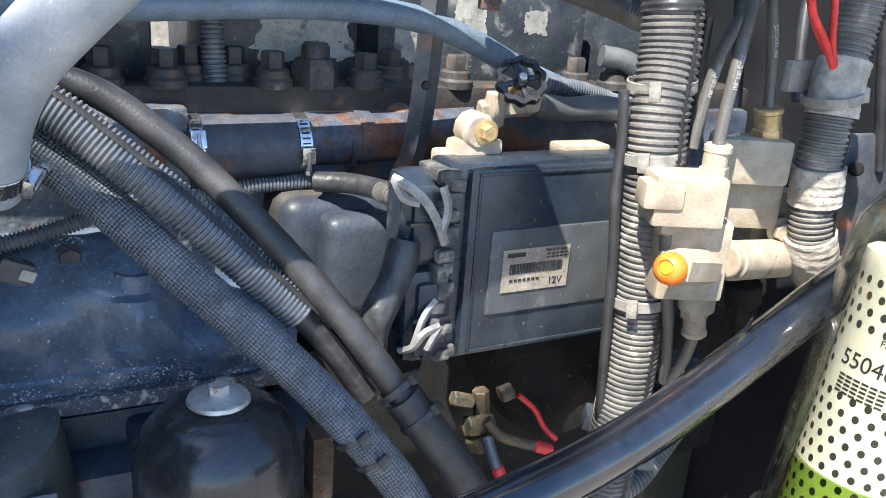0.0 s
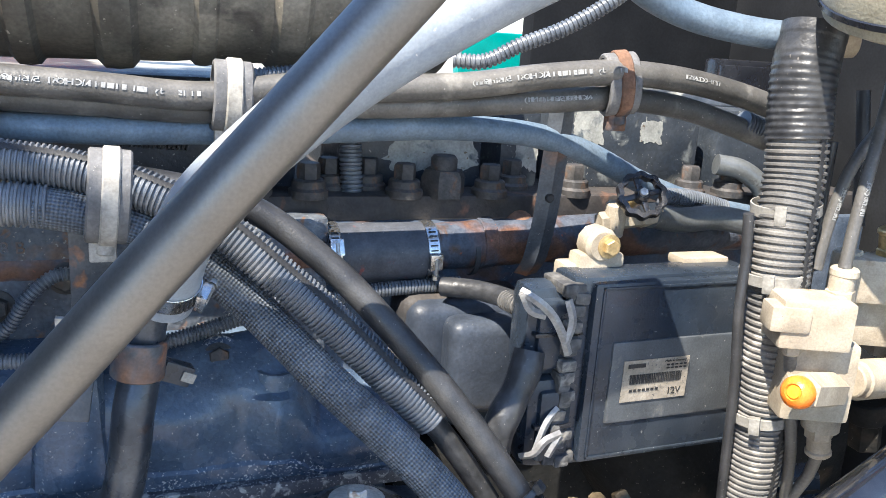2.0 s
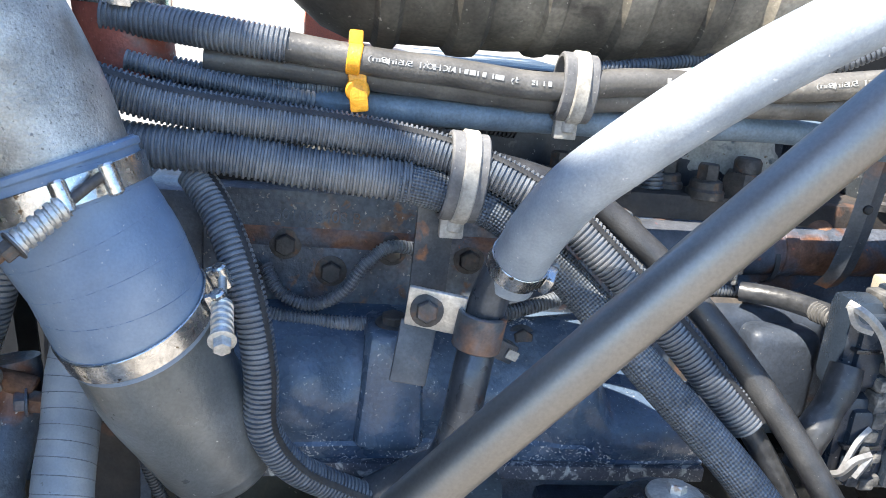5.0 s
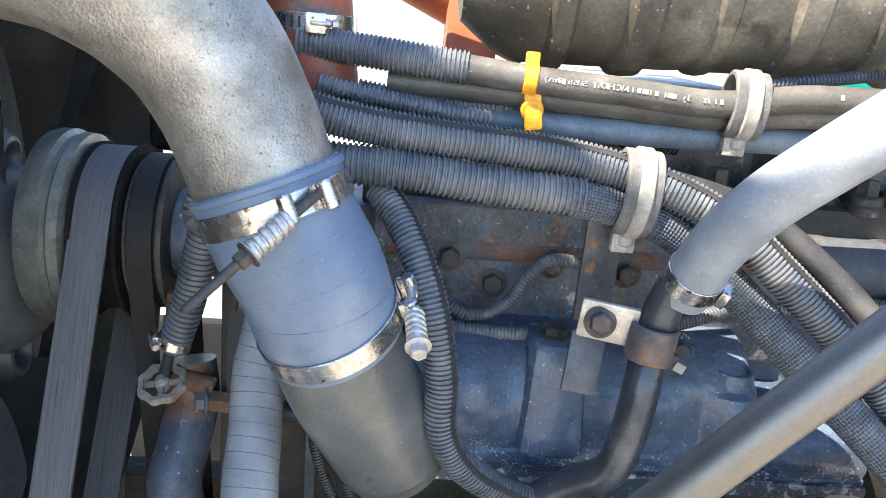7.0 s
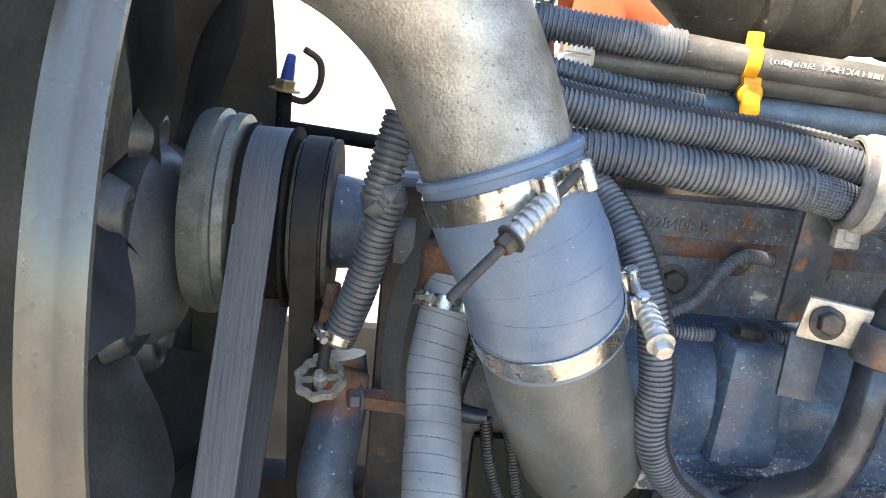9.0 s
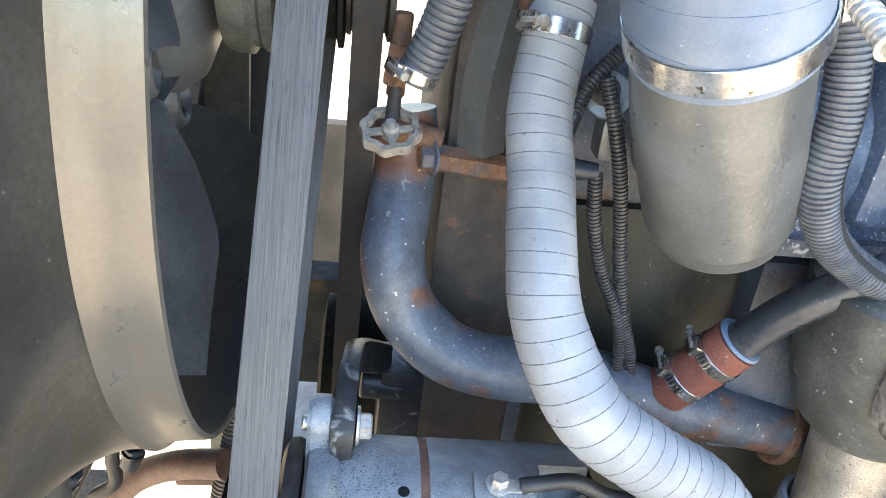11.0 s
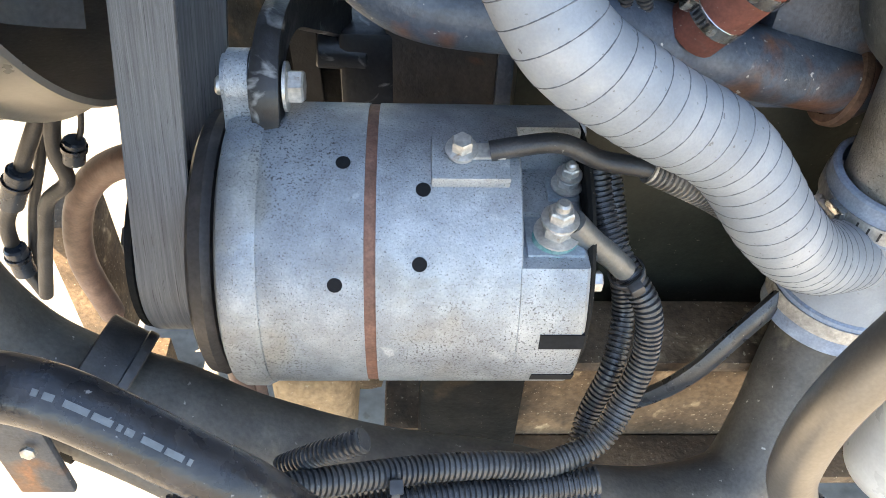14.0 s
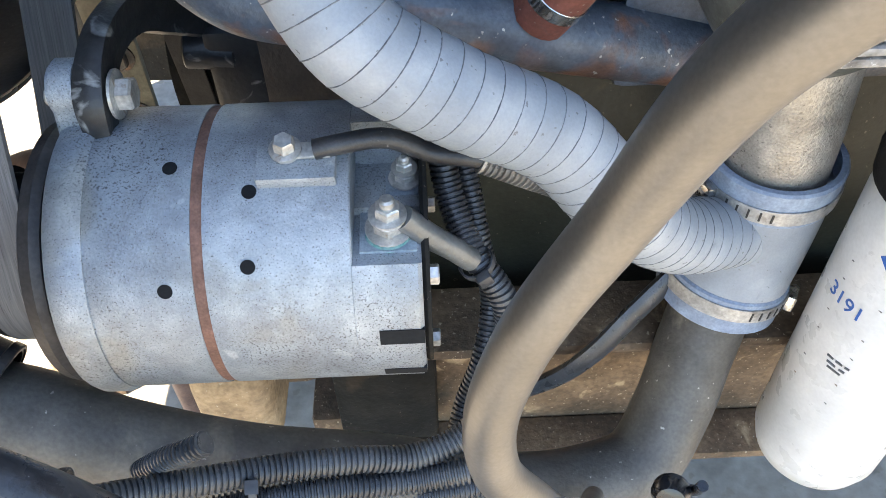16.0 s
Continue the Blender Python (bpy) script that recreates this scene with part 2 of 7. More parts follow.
# Paler than M_BOX: sunlight on the panel is put into its colour, with dust.
M_BOXLITDUST = surf("sunlit_dusty_module_face", (0.060, 0.068, 0.078), (0.105, 0.112, 0.118), 14, 0.5, 0, 0.15, 400, ((0.20, 0.195, 0.18), 30, 0.62), None, ((0.30, 0.29, 0.27), 260, 0.70))
M_CRUST = surf("crusted_gasket", (0.05, 0.05, 0.052), (0.14, 0.135, 0.125), 60, 0.85, 0, 1.0, 120, ((0.28, 0.26, 0.23), 50, 0.58))
M_LABEL = surf("worn_label", (0.26, 0.225, 0.175), (0.35, 0.308, 0.25), 40, 0.6, 0, 0.1, 300, ((0.17, 0.15, 0.125), 110, 0.62), None, ((0.10, 0.10, 0.10), 500, 0.64))
M_INK = surf("dark_ink", (0.02, 0.02, 0.022), (0.03, 0.03, 0.03), 60, 0.6)
M_WHITEINK = surf("white_ink", (0.26, 0.26, 0.255), (0.40, 0.40, 0.39), 60, 0.6, 0, 0.1, 300, ((0.06, 0.06, 0.06), 160, 0.62))
M_BLUEINK = surf("blue_ink", (0.02, 0.10, 0.38), (0.03, 0.13, 0.42), 60, 0.5)
M_WHITE = surf("white_can", (0.62, 0.63, 0.63), (0.74, 0.745, 0.74), 14, 0.3, 0, 0.05, 200, None, None, ((0.1, 0.1, 0.1), 110, 0.76), grime=0.06, pits=((0.08, 0.08, 0.08), 120, 0.64, 9, 0.58))
M_CAN = surf("black_can", (0.012, 0.013, 0.017), (0.022, 0.023, 0.027), 20, 0.28, 0, 0.06, 200, None, None, ((0.12, 0.12, 0.12), 200, 0.74), coat=0.3)
M_CLIP = surf("grey_nylon", (0.22, 0.21, 0.19), (0.34, 0.32, 0.28), 40, 0.6, 0, 0.2, 300)
M_CLIPDARK = surf("clip_rubber", (0.115, 0.115, 0.118), (0.19, 0.185, 0.18), 34, 0.65, 0, 0.25, 300, None, None, ((0.36, 0.34, 0.31), 300, 0.69))
M_PALE = surf("pale_nylon", (0.34, 0.32, 0.28), (0.46, 0.43, 0.38), 40, 0.6, 0, 0.2, 300)
M_RED = surf("red_cable", (0.55, 0.03, 0.03), (0.62, 0.05, 0.05), 40, 0.45)
M_SAND = surf("sandy_frame", (0.085, 0.058, 0.038), (0.21, 0.14, 0.085), 9, 0.9, 0, 0.9, 130, ((0.055, 0.044, 0.034), 7, 0.56), ((0.44, 0.33, 0.21), 24, 0.61), ((0.42, 0.34, 0.24), 260, 0.66), grime=0.35)
M_DIRT = surf("caked_dirt", (0.30, 0.205, 0.12), (0.46, 0.33, 0.20), 14, 0.95, 0, 0.9, 120, ((0.18, 0.115, 0.07), 18, 0.60), None, ((0.5, 0.4, 0.28), 200, 0.66), grime=0.3)
M_GROUND = surf("dry_gravel", (0.26, 0.235, 0.20), (0.36, 0.33, 0.285), 6, 0.95, 0, 0.8, 40, None, None, ((0.25, 0.22, 0.18), 30, 0.62))
M_TEAL = surf("teal_paint", (0.0, 0.22, 0.20), (0.01, 0.26, 0.24), 6, 0.4)
M_ORPAINT = surf("orange_paint", (0.50, 0.12, 0.05), (0.58, 0.16, 0.08), 8, 0.5)
M_PANEL = surf("dark_panel", (0.010, 0.011, 0.013), (0.02, 0.021, 0.023), 5, 0.8, 0, 0.06, 200, spec=0.15)
M_COPPER = surf("verdigris", (0.10, 0.30, 0.30), (0.25, 0.40, 0.38), 90, 0.8)
M_PAPER = surf("filter_paper", (0.66, 0.655, 0.61), (0.73, 0.725, 0.68), 30, 0.8, 0, 0.1, 300, grime=0.05)


M_DUCT = surf("dusty_duct", (0.075, 0.07, 0.06), (0.17, 0.155, 0.125), 9, 0.5, 0, 0.2, 200, ((0.30, 0.27, 0.215), 6, 0.55), ((0.05, 0.045, 0.04), 16, 0.60), ((0.4, 0.37, 0.31), 160, 0.68), grime=0.3)
M_SEAMLINE = surf("seam_line", (0.12, 0.133, 0.155), (0.18, 0.193, 0.215), 40, 0.7)
M_STRUT = surf("olive_strut", (0.09, 0.085, 0.06), (0.14, 0.13, 0.10), 20, 0.6, 0.1, 0.2, 200)
M_BARREL = surf("scuffed_barrel", (0.075, 0.082, 0.078), (0.14, 0.148, 0.14), 14, 0.42, 0.15, 0.4, 200, ((0.36, 0.35, 0.31), 50, 0.655), None, ((0.5, 0.49, 0.45), 160, 0.685), cloud=((0.045, 0.05, 0.045), 10, 0.5, 0.75))
M_COUPL = surf("coupling_rubber", (0.055, 0.062, 0.078), (0.095, 0.10, 0.115), 30, 0.5, 0, 0.15, 300, ((0.40, 0.06, 0.03), 55, 0.67), None, ((0.3, 0.28, 0.26), 300, 0.71))
M_WALL = surf("cast_wall", (0.075, 0.092, 0.12), (0.15, 0.165, 0.185), 16, 0.5, 0, 1.0, 150, ((0.19, 0.115, 0.075), 13, 0.555), ((0.22, 0.12, 0.07), 60, 0.61), ((0.36, 0.33, 0.30), 220, 0.66), grime=0.35)
M_SALT = surf("salted_foot", (0.045, 0.055, 0.08), (0.08, 0.09, 0.11), 20, 0.6, 0, 0.4, 240, ((0.40, 0.41, 0.41), 90, 0.53), None, ((0.5, 0.5, 0.5), 420, 0.62))
M_LEVER = surf("lever_grey", (0.26, 0.25, 0.24), (0.36, 0.35, 0.33), 40, 0.5, 0.3, 0.15, 300)
M_LID = surf("tan_lid", (0.30, 0.28, 0.21), (0.40, 0.37, 0.28), 14, 0.55)
M_ALUD = surf("worn_alloy", (0.16, 0.172, 0.155), (0.26, 0.27, 0.245), 18, 0.45, 0.3, 0.2, 260, ((0.13, 0.125, 0.10), 18, 0.60), None, ((0.35, 0.35, 0.32), 260, 0.69))
M_PULLEY = surf("grooved_pulley", (0.05, 0.048, 0.046), (0.10, 0.09, 0.08), 40, 0.6, 0.3, 0.2, 260)
M_RIBBED = surf("weathered_ribs", (0.26, 0.245, 0.225), (0.45, 0.43, 0.40), 40, 0.8, 0.05, 0.6, 200, ((0.15, 0.135, 0.12), 60, 0.58), None, ((0.6, 0.58, 0.54), 300, 0.68), grime=0.3)
M_ZINCD = surf("corroded_wheel", (0.26, 0.24, 0.21), (0.40, 0.37, 0.33), 50, 0.75, 0.1, 0.5, 260, ((0.20, 0.13, 0.09), 60, 0.62))
M_SILI2 = surf("pale_blue_cuff", (0.20, 0.26, 0.36), (0.28, 0.34, 0.42), 24, 0.55, 0, 0.12, 350)
M_PIPE2 = surf("dusty_dark_pipe", (0.075, 0.07, 0.062), (0.14, 0.13, 0.115), 12, 0.55, 0.1, 0.25, 220, ((0.26, 0.23, 0.18), 12, 0.60), None, ((0.4, 0.38, 0.34), 160, 0.70))
M_DULLBAND = surf("dull_band", (0.34, 0.34, 0.33), (0.46, 0.455, 0.44), 60, 0.5, 0.5, 0.25, 300, ((0.2, 0.19, 0.17), 50, 0.62))
M_BLUECAP = surf("blue_cap", (0.03, 0.09, 0.38), (0.05, 0.12, 0.45), 40, 0.5)
M_OILY = surf("oily_brass", (0.07, 0.055, 0.035), (0.16, 0.12, 0.07), 50, 0.6, 0.2, 0.5, 260, ((0.05, 0.06, 0.045), 40, 0.55))
M_PUMP = surf("dusty_pump", (0.030, 0.038, 0.054), (0.058, 0.069, 0.090), 16, 0.45, 0.0, 0.25, 240, ((0.10, 0.085, 0.07), 14, 0.64), None, ((0.3, 0.28, 0.26), 240, 0.73))
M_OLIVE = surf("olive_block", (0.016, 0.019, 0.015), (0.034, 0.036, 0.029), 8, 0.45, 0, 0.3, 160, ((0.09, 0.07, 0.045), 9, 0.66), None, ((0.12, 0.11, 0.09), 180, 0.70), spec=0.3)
M_REDDIRT = surf("dirty_red_silicone", (0.22, 0.075, 0.055), (0.30, 0.11, 0.08), 20, 0.6, 0, 0.3, 300, ((0.16, 0.15, 0.14), 16, 0.50), None, ((0.4, 0.34, 0.28), 300, 0.68))
M_BLKBELT = surf("black_belt", (0.007, 0.007, 0.008), (0.016, 0.016, 0.017), 30, 0.65, 0, 0.2, 400)
M_DKPIPE = surf("dark_steel_pipe", (0.05, 0.06, 0.078), (0.10, 0.112, 0.13), 16, 0.30, 0.5, 0.12, 260, ((0.12, 0.075, 0.05), 26, 0.66), None, ((0.35, 0.34, 0.32), 260, 0.71))
M_SILSEAM = surf("blue_seam", (0.12, 0.175, 0.28), (0.14, 0.195, 0.31), 40, 0.6)
M_ALTD = surf("alternator_recess", (0.28, 0.34, 0.39), (0.38, 0.43, 0.47), 30, 0.5, 0.2, 0.2, 400)
M_DISC = surf("disc_steel", (0.05, 0.046, 0.045), (0.085, 0.075, 0.07), 20, 0.5, 0.3, 0.2, 250)
M_CANP = surf("peeling_black", (0.018, 0.019, 0.021), (0.035, 0.035, 0.036), 30, 0.4, 0, 0.25, 200, ((0.27, 0.28, 0.28), 42, 0.60))
M_GLOSSHOSE = surf("shiny_rubber", (0.02, 0.021, 0.025), (0.04, 0.041, 0.046), 24, 0.28, 0, 0.25, 160, None, None, ((0.25, 0.25, 0.25), 220, 0.70))
M_BRNHOSE = surf("brown_rubber", (0.11, 0.065, 0.05), (0.17, 0.105, 0.085), 24, 0.55, 0, 0.15, 250)


def glass(name, tint):
    """Clear tinted plastic: light passes straight through, with a gloss at the skin."""
    m = bpy.data.materials.new(name)
    m.use_nodes = True
    N, L = m.node_tree.nodes, m.node_tree.links
    N.remove(N["Principled BSDF"])
    clear, shine, fres, mixed = (N.new("ShaderNode" + k) for k in ("BsdfTransparent", "BsdfGlossy", "LayerWeight", "MixShader"))
    clear.inputs[0].default_value = (*tint, 1)
    shine.inputs["Roughness"].default_value = 0.06
    fres.inputs["Blend"].default_value = 0.25
    part_gloss = N.new("ShaderNodeMath")
    part_gloss.operation = "MULTIPLY"
    part_gloss.inputs[1].default_value = 0.45
    L.new(fres.outputs["Facing"], part_gloss.inputs[0])
    L.new(part_gloss.outputs[0], mixed.inputs[0])
    L.new(clear.outputs[0], mixed.inputs[1])
    L.new(shine.outputs[0], mixed.inputs[2])
    L.new(mixed.outputs[0], N["Material Output"].inputs[0])
    return m


M_GLASS = glass("clear_bowl", (0.955, 0.955, 0.90))
M_FUEL = glass("green_fuel", (0.74, 0.83, 0.52))


# ---- building helpers ----
def V(*a):
    return Vector(a)


def thing(name, at, label, category, group="", kind=""):
    e = new(name)
    e.location = at
    e.empty_display_size = 0.02
    return tagged(e, label, category, group, kind)


def finish(bm, material, shift, sharp=38):
    me = bpy.data.meshes.new(material.name)
    bmesh.ops.recalc_face_normals(bm, faces=bm.faces)
    for e in bm.edges:
        if len(e.link_faces) == 2 and e.calc_face_angle(0) > radians(sharp):
            e.smooth = False
    for f in bm.faces:
        f.smooth = True
    bm.transform(Matrix.Translation(-Vector(shift)))
    bm.to_mesh(me)
    bm.free()
    me.materials.append(material)
    return me


def where(ob):
    p = Vector((0, 0, 0))
    while ob:
        p += ob.location
        ob = ob.parent
    return p


def part(name, bm, material, parent, label=""):
    """One mesh under a thing or a part, built in world metres."""
    ob = new(name, finish(bm, material, where(parent)))
    ob.parent = parent
    return tagged(ob, label) if label else ob


def solo(name, bm, material, label, category, group="", kind=""):
    """A thing of one mesh, its origin at the middle of its foot."""
    lo = Vector([min(v.co[i] for v in bm.verts) for i in range(3)])
    hi = Vector([max(v.co[i] for v in bm.verts) for i in range(3)])
    base = V((lo.x + hi.x) / 2, (lo.y + hi.y) / 2, lo.z)
    ob = new(name, finish(bm, material, base))
    ob.location = base
    return tagged(ob, label, category, group, kind)


def join(*bms):
    out = bmesh.new()
    for b in bms:
        me = bpy.data.meshes.new("tmp")
        b.to_mesh(me)
        b.free()
        out.from_mesh(me)
        bpy.data.meshes.remove(me)
    return out


def aim(at, axis, up=(0, 0, 1)):
    """A pose at a place with its z along axis and its x near up."""
    z = Vector(axis).normalized()
    u = Vector(up)
    if abs(z.dot(u.normalized())) > 0.98:
        u = V(0, 1, 0) if abs(z.y) < 0.9 else V(1, 0, 0)
    y = z.cross(u).normalized()
    x = y.cross(z)
    return Matrix.Translation(at) @ Matrix((x, y, z)).transposed().to_4x4()


def box(lo, hi, bev=0.002, m=None, seg=2):
    bm = bmesh.new()
    bmesh.ops.create_cube(bm, size=1)
    lo, hi = Vector(lo), Vector(hi)
    for v in bm.verts:
        v.co = V(*[(lo[i] + hi[i]) / 2 + v.co[i] * (hi[i] - lo[i]) for i in range(3)])
    if bev:
        bmesh.ops.bevel(bm, geom=list(bm.edges), offset=bev, segments=seg, profile=0.6, affect="EDGES")
    if m:
        bm.transform(m)
    return bm


def lathe(profile, m=None, seg=32, ripple=None):
    """A turned body: (radius, height) pairs round z."""
    bm = bmesh.new()
    rings = []
    for r, z in profile:
        if r < 1e-5:
            rings.append([bm.verts.new((0, 0, z))])
        else:
            ring = []
            for k in range(seg):
                a = 2 * math.pi * k / seg
                q = r * (ripple(a) if ripple else 1)
                ring.append(bm.verts.new((q * math.cos(a), q * math.sin(a), z)))
            rings.append(ring)
    for a, b in zip(rings, rings[1:]):
        if len(a) == 1 and len(b) == 1:
            continue
        for k in range(seg):
            j = (k + 1) % seg
            if len(a) == 1:
                bm.faces.new((a[0], b[k], b[j]))
            elif len(b) == 1:
                bm.faces.new((a[k], a[j], b[0]))
            else:
                bm.faces.new((a[k], a[j], b[j], b[k]))
    if m:
        bm.transform(m)
    return bm


def rod(p0, p1, r, seg=20, bev=0.0015, r1=None):
    p0, p1 = Vector(p0), Vector(p1)
    h = (p1 - p0).length
    r1 = r if r1 is None else r1
    bev = min(bev, r * 0.4, h * 0.4)
    return lathe([(0, 0), (r - bev, 0), (r, bev), (r1, h - bev), (r1 - bev, h), (0, h)], aim(p0, p1 - p0), seg)


def tube_ring(at, axis, r, wall, width, seg=40):
    m = aim(at, axis)
    w = width / 2
    e = wall * 0.3
    return lathe([(r, -w), (r + wall - e, -w), (r + wall, -w + e), (r + wall, w - e), (r + wall - e, w), (r, w), (r, -w)], m, seg)


def hexhead(at, axis, r, h, flange=0.0):
    m = aim(at, axis)
    bm = lathe([(r, 0), (r, h * 0.85), (r * 0.86, h), (0, h)], m @ Matrix.Translation((0, 0, flange)), 6)
    if flange:
        bm = join(bm, lathe([(0, 0), (r * 1.45, 0), (r * 1.45, flange * 0.7), (r * 1.2, flange), (0, flange)], m, 20))
    return bm


class Path:
    """A smooth line through places, sampled evenly, that doesn't twist."""

    def __init__(self, pts, step=0.004, radii=None, up=(0, 0, 1)):
        P = [Vector(p) for p in pts]
        P = [P[0] * 2 - P[1]] + P + [P[-1] * 2 - P[-2]]
        R = radii if radii else [1.0] * len(pts)
        R = [R[0]] + list(R) + [R[-1]]
        dense, rad = [], []
        for i in range(1, len(P) - 2):
            p0, p1, p2, p3 = P[i - 1:i + 3]
            t1 = (p2 - p1).length
            d0, d2 = max((p1 - p0).length, 1e-4), max((p3 - p2).length, 1e-4)
            m1 = ((p1 - p0) / d0 * t1 + (p2 - p1) * (d0 / t1)) * (t1 / (d0 + t1))
            m2 = ((p2 - p1) * (d2 / t1) + (p3 - p2) / d2 * t1) * (t1 / (d2 + t1))
            n = 24
            for k in range(n):
                s = k / n
                h = (2 * s**3 - 3 * s**2 + 1, s**3 - 2 * s**2 + s, -2 * s**3 + 3 * s**2, s**3 - s**2)
                dense.append(p1 * h[0] + m1 * h[1] + p2 * h[2] + m2 * h[3])
                rad.append(R[i] + (R[i + 1] - R[i]) * (s * s * (3 - 2 * s)))
        dense.append(P[-2])
        rad.append(R[-2])
        acc = [0.0]
        for a, b in zip(dense, dense[1:]):
            acc.append(acc[-1] + (b - a).length)
        self.length = acc[-1]
        n = max(2, round(self.length / step))
        self.p, self.r, self.s = [], [], []
        j = 0
        for k in range(n + 1):
            s = self.length * k / n
            while j < len(acc) - 2 and acc[j + 1] < s:
                j += 1
            f = (s - acc[j]) / max(acc[j + 1] - acc[j], 1e-9)
            self.p.append(dense[j].lerp(dense[j + 1], f))
            self.r.append(rad[j] + (rad[j + 1] - rad[j]) * f)
            self.s.append(s)
        self.t = []
        for k in range(n + 1):
            self.t.append((self.p[min(k + 1, n)] - self.p[max(k - 1, 0)]).normalized())
        u = Vector(up)
        x = (u - self.t[0] * u.dot(self.t[0])).normalized()
        self.x = [x]
        for k in range(1, n + 1):
            q = self.t[k - 1].rotation_difference(self.t[k])
            x = q @ x
            x = (x - self.t[k] * x.dot(self.t[k])).normalized()
            self.x.append(x)

    def at(self, s):
        g = min(max(s / self.length, 0.0), 1.0) * (len(self.p) - 1)
        k = min(int(g), len(self.p) - 2)
        p, t, x = (v[k].lerp(v[k + 1], g - k) for v in (self.p, self.t, self.x))
        t = t.normalized()
        x = (x - t * x.dot(t)).normalized()
        return p, t, x, t.cross(x)


def sweep(path, r=1.0, seg=16, rf=None, bore=0.0, cap=True):
    """A hose along a path; rf(s, angle) shapes its skin; bore opens its ends."""
    bm = bmesh.new()
    uv = bm.loops.layers.uv.new("UVMap")
    rings = []
    for p, t, x, q, s in zip(path.p, path.t, path.x, path.r, path.s):
        y = t.cross(x)
        ring = []
        for k in range(seg):
            a = 2 * math.pi * k / seg
            rr = r * q * (rf(s, a) if rf else 1)
            ring.append(bm.verts.new(p + x * (rr * math.cos(a)) + y * (rr * math.sin(a))))
        rings.append(ring)
    per = 2 * math.pi * r * path.r[0] / seg
    for i, (a, b) in enumerate(zip(rings, rings[1:])):
        for k in range(seg):
            j = (k + 1) % seg
            f = bm.faces.new((a[k], a[j], b[j], b[k]))
            for lp, u, v in zip(f.loops, (path.s[i], path.s[i], path.s[i + 1], path.s[i + 1]), (k, k + 1, k + 1, k)):
                lp[uv].uv = (u, v * per)
    if cap:
        bm.faces.new(list(reversed(rings[0])))
        bm.faces.new(rings[-1])
    return bm


def ribs(pitch=0.0042, depth=0.1, slit=None):
    """The skin of split corrugated conduit."""
    def rf(s, a):
        u = (s / pitch) % 1.0
        v = 1.0 if u < 0.62 else 1.0 - depth
        if slit is not None:
            d = abs((a - slit + math.pi) % (2 * math.pi) - math.pi)
            if d < 0.2:
                v *= 0.86
        return v
    return rf


def slit_line(path, r, out, width):
    """The open seam along a split conduit, its edges stepping with the ribs."""
    bm = bmesh.new()
    last = None
    n = max(8, int(path.length / 0.0021))
    for k in range(n + 1):
        p, t, x, y = path.at(path.length * k / n)
        d = (out - t * out.dot(t)).normalized()
        w = t.cross(d) * (width * (0.5 if k % 2 else 0.85))
        row = [bm.verts.new(p + d * (r * 0.985) - w), bm.verts.new(p + d * (r + 0.0003)), bm.verts.new(p + d * (r * 0.985) + w)]
        if last:
            bm.faces.new((last[0], last[1], row[1], row[0]))
            bm.faces.new((last[1], last[2], row[2], row[1]))
        last = row
    return bm


def conduit(name, pts, r, label, material=None, pitch=0.0042, slit=None, seg=18, group="corrugated conduits"):
    p = Path(pts, pitch / 6)
    bm = sweep(p, r, seg, ribs(pitch, min(0.2, 0.0019 / r)))
    ob = solo(name, bm, material or M_LOOM, label, "wire conduit", group)
    if slit:
        part("slit", slit_line(p, r, Vector(slit), 0.003 + 0.08 * r), M_INK, ob, "dark lengthwise slit")
    return ob


def hose(name, pts, r, material, label, category="hose", step=0.006, seg=20, group="", rf=None, radii=None):
    return solo(name, sweep(Path(pts, step, radii), r, seg, rf), material, label, category, group)


def worm_clamp(at, axis, r, out, label="worm-drive steel hose clamp", width=0.012, group="worm-drive hose clamps", band=None):
    """A steel band with its screw box on the side that faces out."""
    at, axis, out = Vector(at), Vector(axis).normalized(), Vector(out)
    out = (out - axis * out.dot(axis)).normalized()
    side = axis.cross(out)
    e = thing("hose_clamp", at, label, "hose clamp", group)
    part("band", tube_ring(at, axis, r, 0.0012, width), band or M_STEEL, e)
    c = at + out * (r + 0.0045)
    m = Matrix.Translation(c) @ Matrix((axis, side, out)).transposed().to_4x4()
    part("screw_housing", box((-width * 0.55, -0.010, -0.004), (width * 0.55, 0.008, 0.004), 0.0015, m), M_STEEL, e)
    part("screw", join(rod(c - side * 0.006 + out * 0.002, c + side * 0.014 + out * 0.002, 0.003, 10), hexhead(c + side * 0.014 + out * 0.002, side, 0.0042, 0.005)), M_ZINC, e)
    for k in range(5):
        a = k * 0.16 + 0.35
        d = out * math.cos(a) + side * math.sin(-a)
        n = Matrix.Translation(at + d * (r + 0.0015)) @ Matrix((axis, axis.cross(d), d)).transposed().to_4x4()
        part("slot", box((-width * 0.3, -0.0008, -0.0006), (width * 0.3, 0.0008, 0.0003), 0, n), M_INK, e)
    return e


def tie(at, axis, r, out, label="black nylon cable tie", material=None, width=0.005):
    at, axis, out = Vector(at), Vector(axis).normalized(), Vector(out)
    out = (out - axis * out.dot(axis)).normalized()
    side = axis.cross(out)
    e = thing("cable_tie", at, label, "cable tie", "cable ties")
    mat = material or M_CLIP
    part("strap", tube_ring(at, axis, r, 0.0014, width, 28), mat, e)
    m = Matrix.Translation(at + out * (r + 0.003)) @ Matrix((axis, side, out)).transposed().to_4x4()
    part("buckle", box((-width * 0.8, -0.005, -0.003), (width * 0.8, 0.005, 0.004), 0.001, m), mat, e)
    return e


